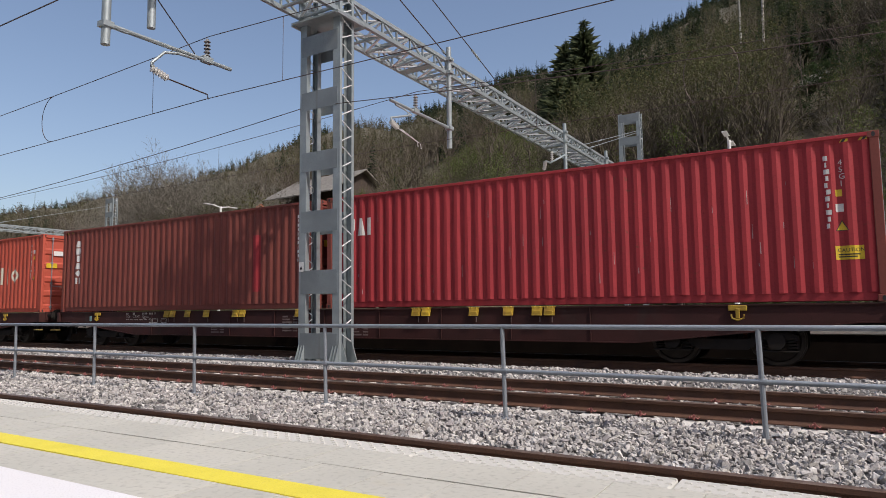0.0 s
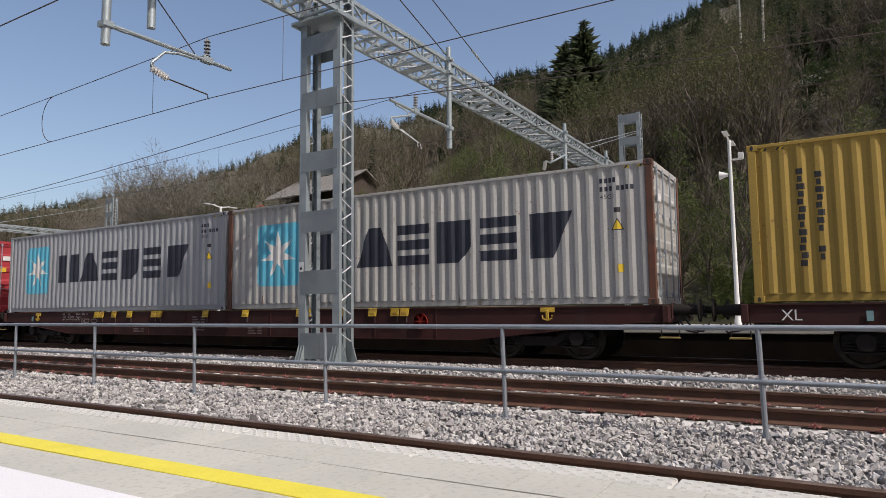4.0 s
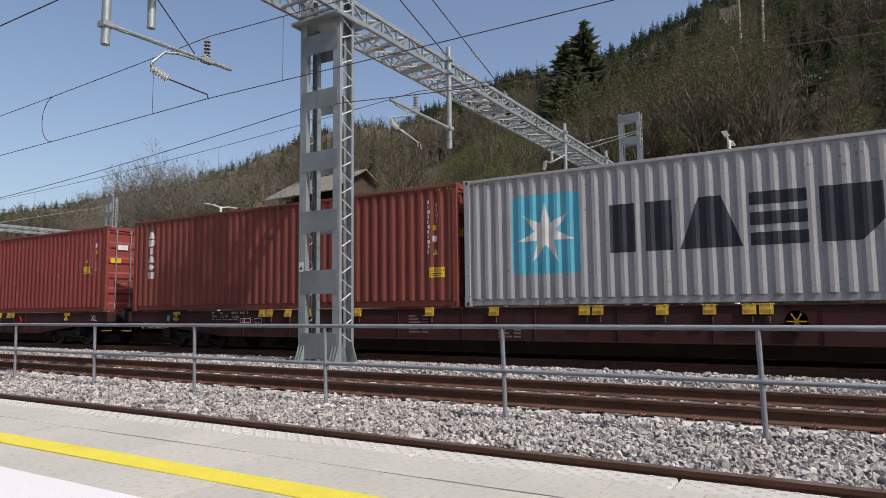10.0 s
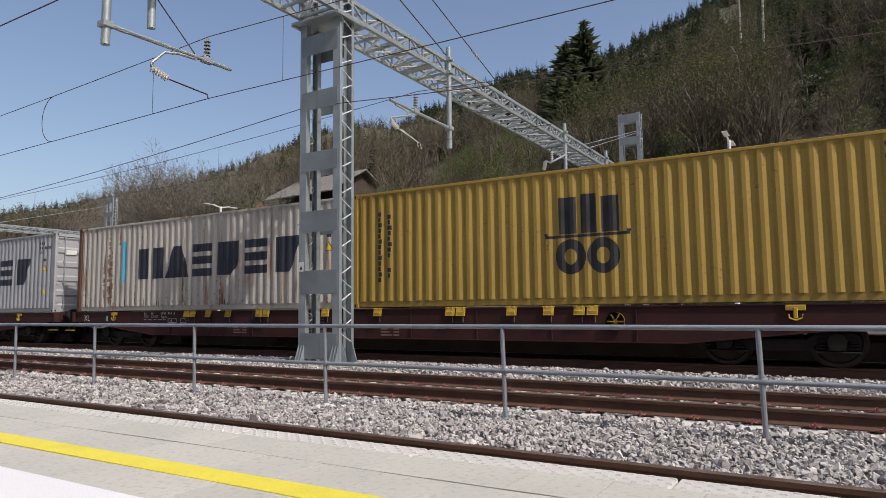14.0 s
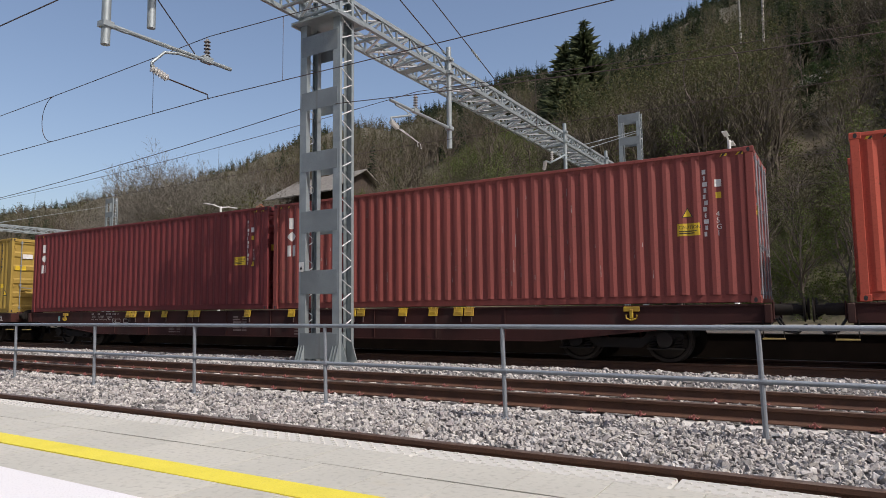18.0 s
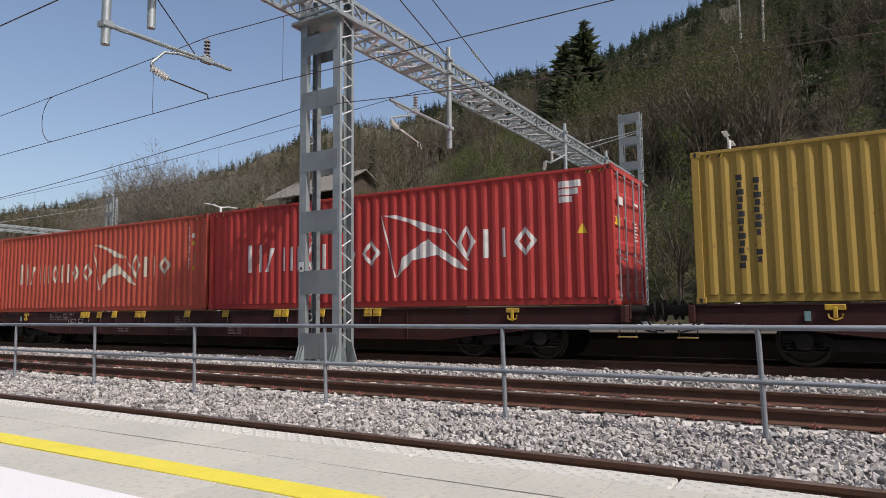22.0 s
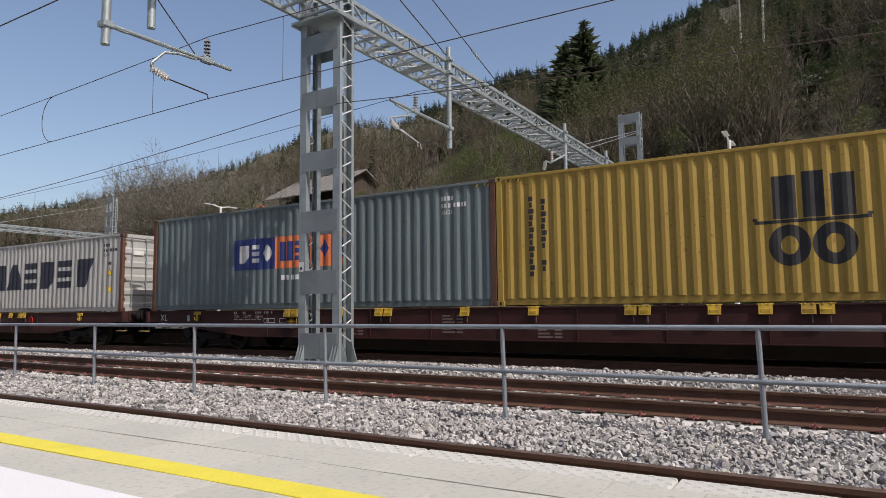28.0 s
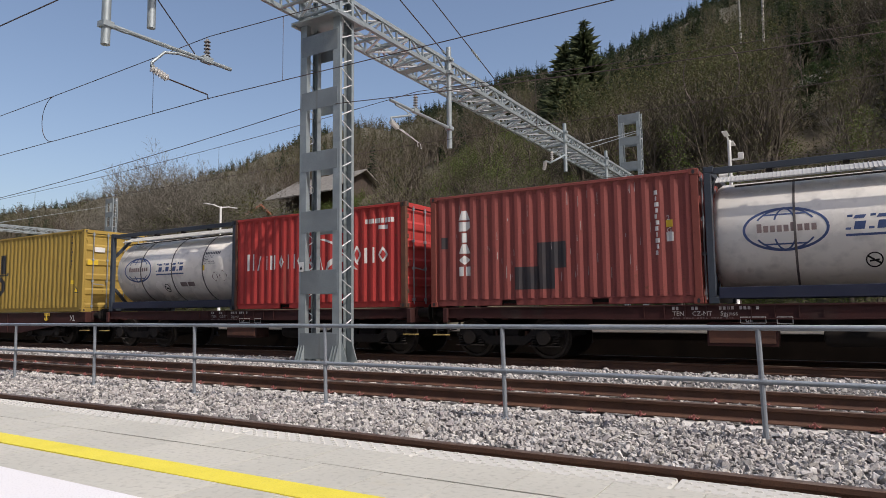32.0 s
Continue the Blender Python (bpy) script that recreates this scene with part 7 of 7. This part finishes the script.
    scatter("woodland_trunks", [t[0] for t in near], wood, "bark", "grey-brown bare trunks on the hillside", "woodland")
    scatter("woodland_twigs", [t[1] for t in near], wood, "twigs", "bare brown twigs of hillside trees", "woodland")
    scatter("slope_trunks", [t[0] for t in mid], mwd, "bark", "thin bare trunks halfway up the slope", "woodland")
    scatter("slope_twigs", [t[1] for t in mid], mwd, "twigs", "fine bare crowns halfway up the slope", "woodland")
    scatter("far_woodland_trunks", [t[0] for t in far], fwd, "bark", "far bare trunks on the hillside", "woodland")
    scatter("far_woodland_twigs", [t[1] for t in far], fwd, "twigs", "far bare crowns on the hillside", "woodland")
    scatter("budding_crowns", buds, olive, "bud", "crowns with first olive green leaves", "woodland")
    scatter("young_leaf_crowns", fresh, spring, "leaf", "sparse fresh green leaves on trees at the hill foot", "woodland")
    scatter("conifer_stand", firs, needles, "needle", "dark green spruces on the hillside", "woodland")
    scatter("crest_conifers", tips, crest, "needle", "dark spruces along the hill crest", "woodland")
    scatter("shrubs", bushes, shrubs, "leaf", "fresh green shrubs at the foot of the hill", "shrubs")
    scatter("thicket", bushes, thicket, "bud", "dense olive budding thicket below the bare trees", "shrubs")
    scatter("undergrowth", low, young, "scrub", "brown and olive undergrowth on the hillside", "shrubs")


def tree_thing(label, at, height, seed, spread=1.0, limbs=16, twigs=520, tw=0.045, mat="bark", crown="twigs"):
    if limbs > 20:
        (v, f), (tv, tf) = fine_tree(seed, height, (12, 8, 7, 7), tw, 0.35, 0.1, 3, spread, 0.27, 2.0)
    else:
        (v, f), (tv, tf) = bare_tree(seed, height, spread, tw, limbs, twigs, 5, True, 0.6)
    t = thing("tree", label, "tree", at=at)
    part("trunk", big_mesh("trunk", v, f, mat), mat, t, "trunk with limbs")
    part("crown", big_mesh("crown", tv, tf, crown), crown, t, "crown of fine twigs")


def spruce_thing(b, r, h):
    v, f = spruce(int(r), h, 64, 34, False, 0.17, 1.0)
    t = thing("spruce", "tall dark green spruce above the bare woods", "tree", "tall spruces", at=on_hill(b, r, -2.0))
    part("crown", big_mesh("crown", v, f, "fir"), "fir", t, "dark needle crown")
    part("trunk", Shape().tube([(0, 0, -1), (0, 0, h * 0.5), (0, 0, h * 0.97)], 0.22, 7, 0.03), "bark", t, smooth=True)


def build_single_trees():
    for b, r, h, seed, wide in ((-50.4, 74, 18.6, 22, 0.76), (-52.4, 78, 18.5, 21, 0.72), (-54.6, 80, 19.0, 23, 0.72), (-52.0, 72, 17.0, 25, 0.72), (-56.8, 88, 16.5, 24, 0.72), (-53.6, 74, 16.5, 30, 0.72)):
        tree_thing("large bare tree with a rounded crown of fine grey twigs", on_hill(b, r), h, seed, wide, 30, 0, 0.028, "bark", "pale_twigs")
    tree_thing("slim bare tree with dark limbs", on_hill(-26.7, 62), 13.0, 25, 0.7, 14, 420, 0.04, "bark", "bud")
    for b, r, h in ((-18.3, 118, 22.5), (-19.9, 122, 20.5), (-19.2, 112, 17), (-20.6, 108, 14), (-19.6, 102, 14)):
        spruce_thing(b, r, h)
    for b, r, h, lean in ((-4.2, 92, 30, 0.3), (3.0, 100, 24, -0.4), (-5.8, 96, 20, 0.1)):
        t = thing("birch", "tall slim pale-barked bare tree trunk", "tree", "birches", at=on_hill(b, r))
        part("trunk", Shape().tube([(0, 0, -1), (lean, 0, h * 0.4), (lean * 1.5, 0.2, h * 0.75), (lean * 1.3, 0.1, h)], 0.2, 7, 0.05), "birch", t, smooth=True)
        (v, f), (tv, tf) = bare_tree(int(r), h, 0.7, 0.04, 9, 160)
        part("crown", big_mesh("crown", tv + np.array([0, 0, h * 0.2]), tf, "twigs"), "twigs", t, "sparse twigs")


def build_pines():
    rnd = random.Random(31)
    for b, r, h in ((-1.9, 72, 6.5), (-0.6, 76, 6), (0.9, 74, 6.5), (2.4, 70, 7.5), (3.8, 74, 8), (5.2, 70, 8), (-2.2, 118, 13), (0.5, 122, 15), (2.4, 116, 15), (4.0, 126, 15), (-0.8, 140, 15)):
        t = thing("pine", "green pine with a bare lower trunk on the steep slope", "tree", "pines", at=on_hill(b, r, -1.2))
        part("trunk", Shape().tube([(0, 0, -1), (0.2, 0.1, h * 0.5), (0.1, 0, h * 0.95)], 0.2, 7, 0.05), "bark", t, smooth=True)
        vs, fs = [], []
        n = 0
        for i in range(14):
            v, f = soft_bush(int(r * 10 + i), 1.5, 300, 0.075, 20)
            a = rnd.uniform(0, 6.28)
            d = rnd.uniform(0.2, 2.5) * (1.2 - i / 16)
            vs.append(v * np.array([1.15, 1.15, 0.6]) + np.array([math.cos(a) * d, math.sin(a) * d, h * (0.40 + 0.042 * i)]))
            fs.append(f + n)
            n += len(v)
        part("crown", big_mesh("crown", np.concatenate(vs), np.concatenate(fs), "pine"), "pine", t, "tiered green needle clumps")


def build_outcrop():
    """Pale weathered rock showing through the woods."""
    rnd = random.Random(8)
    for b, r, w in ((1.9, 68, 2.4), (0.4, 69, 1.8), (2.9, 66, 1.6), (-9.4, 62, 0.7)):
        vs, fs = [], []
        nx, nz = 12, 7
        for j in range(nz):
            for i in range(nx):
                a = math.pi * i / (nx - 1)
                e = 0.5 * math.pi * j / (nz - 1)
                k = 1 + 0.35 * noise.noise(Vector((a * 2.3, e * 3, r + b)))
                vs.append((-math.cos(a) * math.cos(e) * w * k, -math.sin(a) * math.cos(e) * w * 0.6 * k, math.sin(e) * w * 0.55 * k - 0.6))
        for j in range(nz - 1):
            for i in range(nx - 1):
                q = j * nx + i
                fs.append((q, q + 1, q + 1 + nx, q + nx))
        t = solid("rock_outcrop", Shape().add(vs, fs), "rock", "pale bare rock face in the wooded slope", "rock", "rock outcrops")
        t.matrix_basis = Matrix.Translation(on_hill(b, r)) @ Matrix.Rotation(radians(-b), 4, "Z")


M["pine"] = island_material("pine_needles", ((0.035, 0.06, 0.022), (0.05, 0.08, 0.03), (0.028, 0.045, 0.018)), 0.8, 0, 5, 0.4)
M["fir"] = island_material("fir_needles", ((0.075, 0.095, 0.045), (0.10, 0.12, 0.055), (0.055, 0.072, 0.035)), 0.8, 0, 5, 0.4)
M["scrub"] = island_material("brown_scrub", ((0.09, 0.075, 0.045), (0.075, 0.08, 0.035), (0.11, 0.09, 0.06), (0.06, 0.06, 0.03)), 0.85, 0, 5)
M["pale_twigs"] = island_material("pale_twigs", ((0.17, 0.157, 0.128), (0.23, 0.212, 0.178), (0.125, 0.115, 0.093)), 0.9, 0, 5)
M["rock"] = material("pale_weathered_rock", (0.19, 0.165, 0.13), (0.11, 0.095, 0.075), 1.2, 0.9, 0, 0.6, 6)
build_woods()
build_single_trees()
build_pines()
build_outcrop()
build_house((-72.0, 83.6, 17.3), 85, 7.5, 14.0, 4.0, 2.1, "roof_tile", "old_wood", "wooden house with grey weathered roof and dark gable", 4.2)
build_house(on_hill(-47.3, 86, -1.3), 60, 6.0, 7.0, 3.6, 2.6, "red_tile", "plaster", "small house with orange tiled roof among shrubs")
build_house(on_hill(-1.2, 90, -1.6), 55, 4.0, 5.0, 1.8, 1.3, "roof_tile", "old_wood", "dark wooden shed with grey roof in the woods")
# ---- ballast stones ----
def stone_templates():
    rnd = random.Random(5)
    out = []
    for i in range(14):
        sx, sy, sz = rnd.uniform(0.85, 1.4), rnd.uniform(0.7, 1.1), rnd.uniform(0.55, 0.9)
        bm = bmesh.new()
        for _ in range(11):
            d = Vector((rnd.gauss(0, 1), rnd.gauss(0, 1), rnd.gauss(0, 1))).normalized() * rnd.uniform(0.85, 1.2)
            bm.verts.new((d.x * sx, d.y * sy, d.z * sz))
        hull = bmesh.ops.convex_hull(bm, input=bm.verts)
        bmesh.ops.triangulate(bm, faces=bm.faces)
        bm.verts.index_update()
        out.append((np.array([v.co[:] for v in bm.verts]), np.array([[v.index for v in f.verts] for f in bm.faces])))
        bm.free()
    return out


def build_stones():
    tpl = stone_templates()
    r = np.random.default_rng(3)

    def spots(x0, x1, y0, y1, per, size):
        n = int((x1 - x0) * (y1 - y0) * per)
        xs, ys = r.uniform(x0, x1, n), r.uniform(y0, y1, n)
        keep = np.ones(n, bool)
        sl = np.abs((xs - (X0 + 0.3) + 0.3) % 0.6 - 0.3) < 0.14
        for rail in (8.088, 9.582):
            keep &= np.abs(ys - rail) > 0.10
            keep &= ~(sl & (np.abs(ys - rail) < 0.36))
        xs, ys = xs[keep], ys[keep]
        ss = size * r.lognormal(0, 0.34, len(xs))
        zs = np.array([bed_height(y) for y in ys]) - 0.012 + r.uniform(-0.02, 0.026, len(xs))
        near = np.minimum(np.abs(ys - 8.088), np.abs(ys - 9.582))
        zs -= np.where(near < 0.22, 0.02, 0)
        return xs, ys, zs, ss

    sets = [spots(-7, 2.0, 4.93, 7.95, 560, 0.0255), spots(-33, -7, 4.93, 7.95, 310, 0.0275), spots(-34, 2.2, 9.68, 12.9, 190, 0.028), spots(-33, 2, 8.2, 9.5, 190, 0.028)]
    xs, ys, zs, ss = (np.concatenate([s[i] for s in sets]) for i in range(4))
    pick = (xs > -2.6) & (xs < 0.4) & (ys > 4.95) & (ys < 6.2)
    idx = np.nonzero(pick)[0][:300]
    single = np.zeros(len(xs), bool)
    single[idx] = True
    rest = np.nonzero(~single)[0]
    k = r.integers(0, len(tpl), len(xs))
    ang = r.uniform(0, 6.283, (len(xs), 3))
    V, F = [], []
    off = 0
    for t in range(len(tpl)):
        ii = rest[k[rest] == t]
        v, f = tpl[t]
        ca, sa = np.cos(ang[ii, 0]), np.sin(ang[ii, 0])
        tilt = 1.3 * np.sin(ang[ii, 1])
        ct, st = np.cos(tilt), np.sin(tilt)
        x, y, z = v[:, 0][None], v[:, 1][None], v[:, 2][None]
        y2, z2 = y * ct[:, None] - z * st[:, None], y * st[:, None] + z * ct[:, None]
        x3, y3 = x * ca[:, None] - y2 * sa[:, None], x * sa[:, None] + y2 * ca[:, None]
        s = ss[ii][:, None]
        P = np.stack([x3 * s + xs[ii][:, None], y3 * s + ys[ii][:, None], z2 * s + zs[ii][:, None]], 2)
        V.append(P.reshape(-1, 3))
        F.append((f[None] + (np.arange(len(ii)) * len(v))[:, None, None] + off).reshape(-1, 3))
        off += len(ii) * len(v)
    me = big_mesh("ballast_stones", np.concatenate(V), np.concatenate(F), "stones")
    tagged(new("ballast_stones", me), "grey crushed ballast stones heaped between the tracks", "ballast", kind="stuff")
    meshes = []
    for v, f in tpl:
        me = big_mesh("stone", v, f, "stone_single")
        meshes.append(me)
    for i in idx:
        ob = part("stone", meshes[int(k[i])], "stone_single", BED)
        ob.matrix_basis = Matrix.Translation((xs[i], ys[i], zs[i])) @ Euler((1.3 * math.sin(ang[i, 1]), 0, ang[i, 0])).to_matrix().to_4x4() @ Matrix.Scale(float(ss[i]), 4)


M["stone_single"] = material("single_ballast_stone", (0.42, 0.41, 0.405), (0.30, 0.295, 0.295), 0.7, 0.9, 0, 0.5, 2.0, rand=0.35)
build_stones()
build_tracks()
build_platform()


# ---- motion of the train ----
def motions():
    for ob, x, z in MOVING:
        walk(ob, [(t, pose(x + travel(t), TRAIN_Y, z)) for t in (i / 2 for i in range(65))])
    for ob in WHEELS:
        e = ob.location.x
        rows = []
        for k in range(0, 481):
            t = k / 15
            rows.append((t, pose(e, 0, 0.46, 0, math.degrees(travel(t) / 0.46) % 360 - 180, 0)))
        walk(ob, rows)


motions()
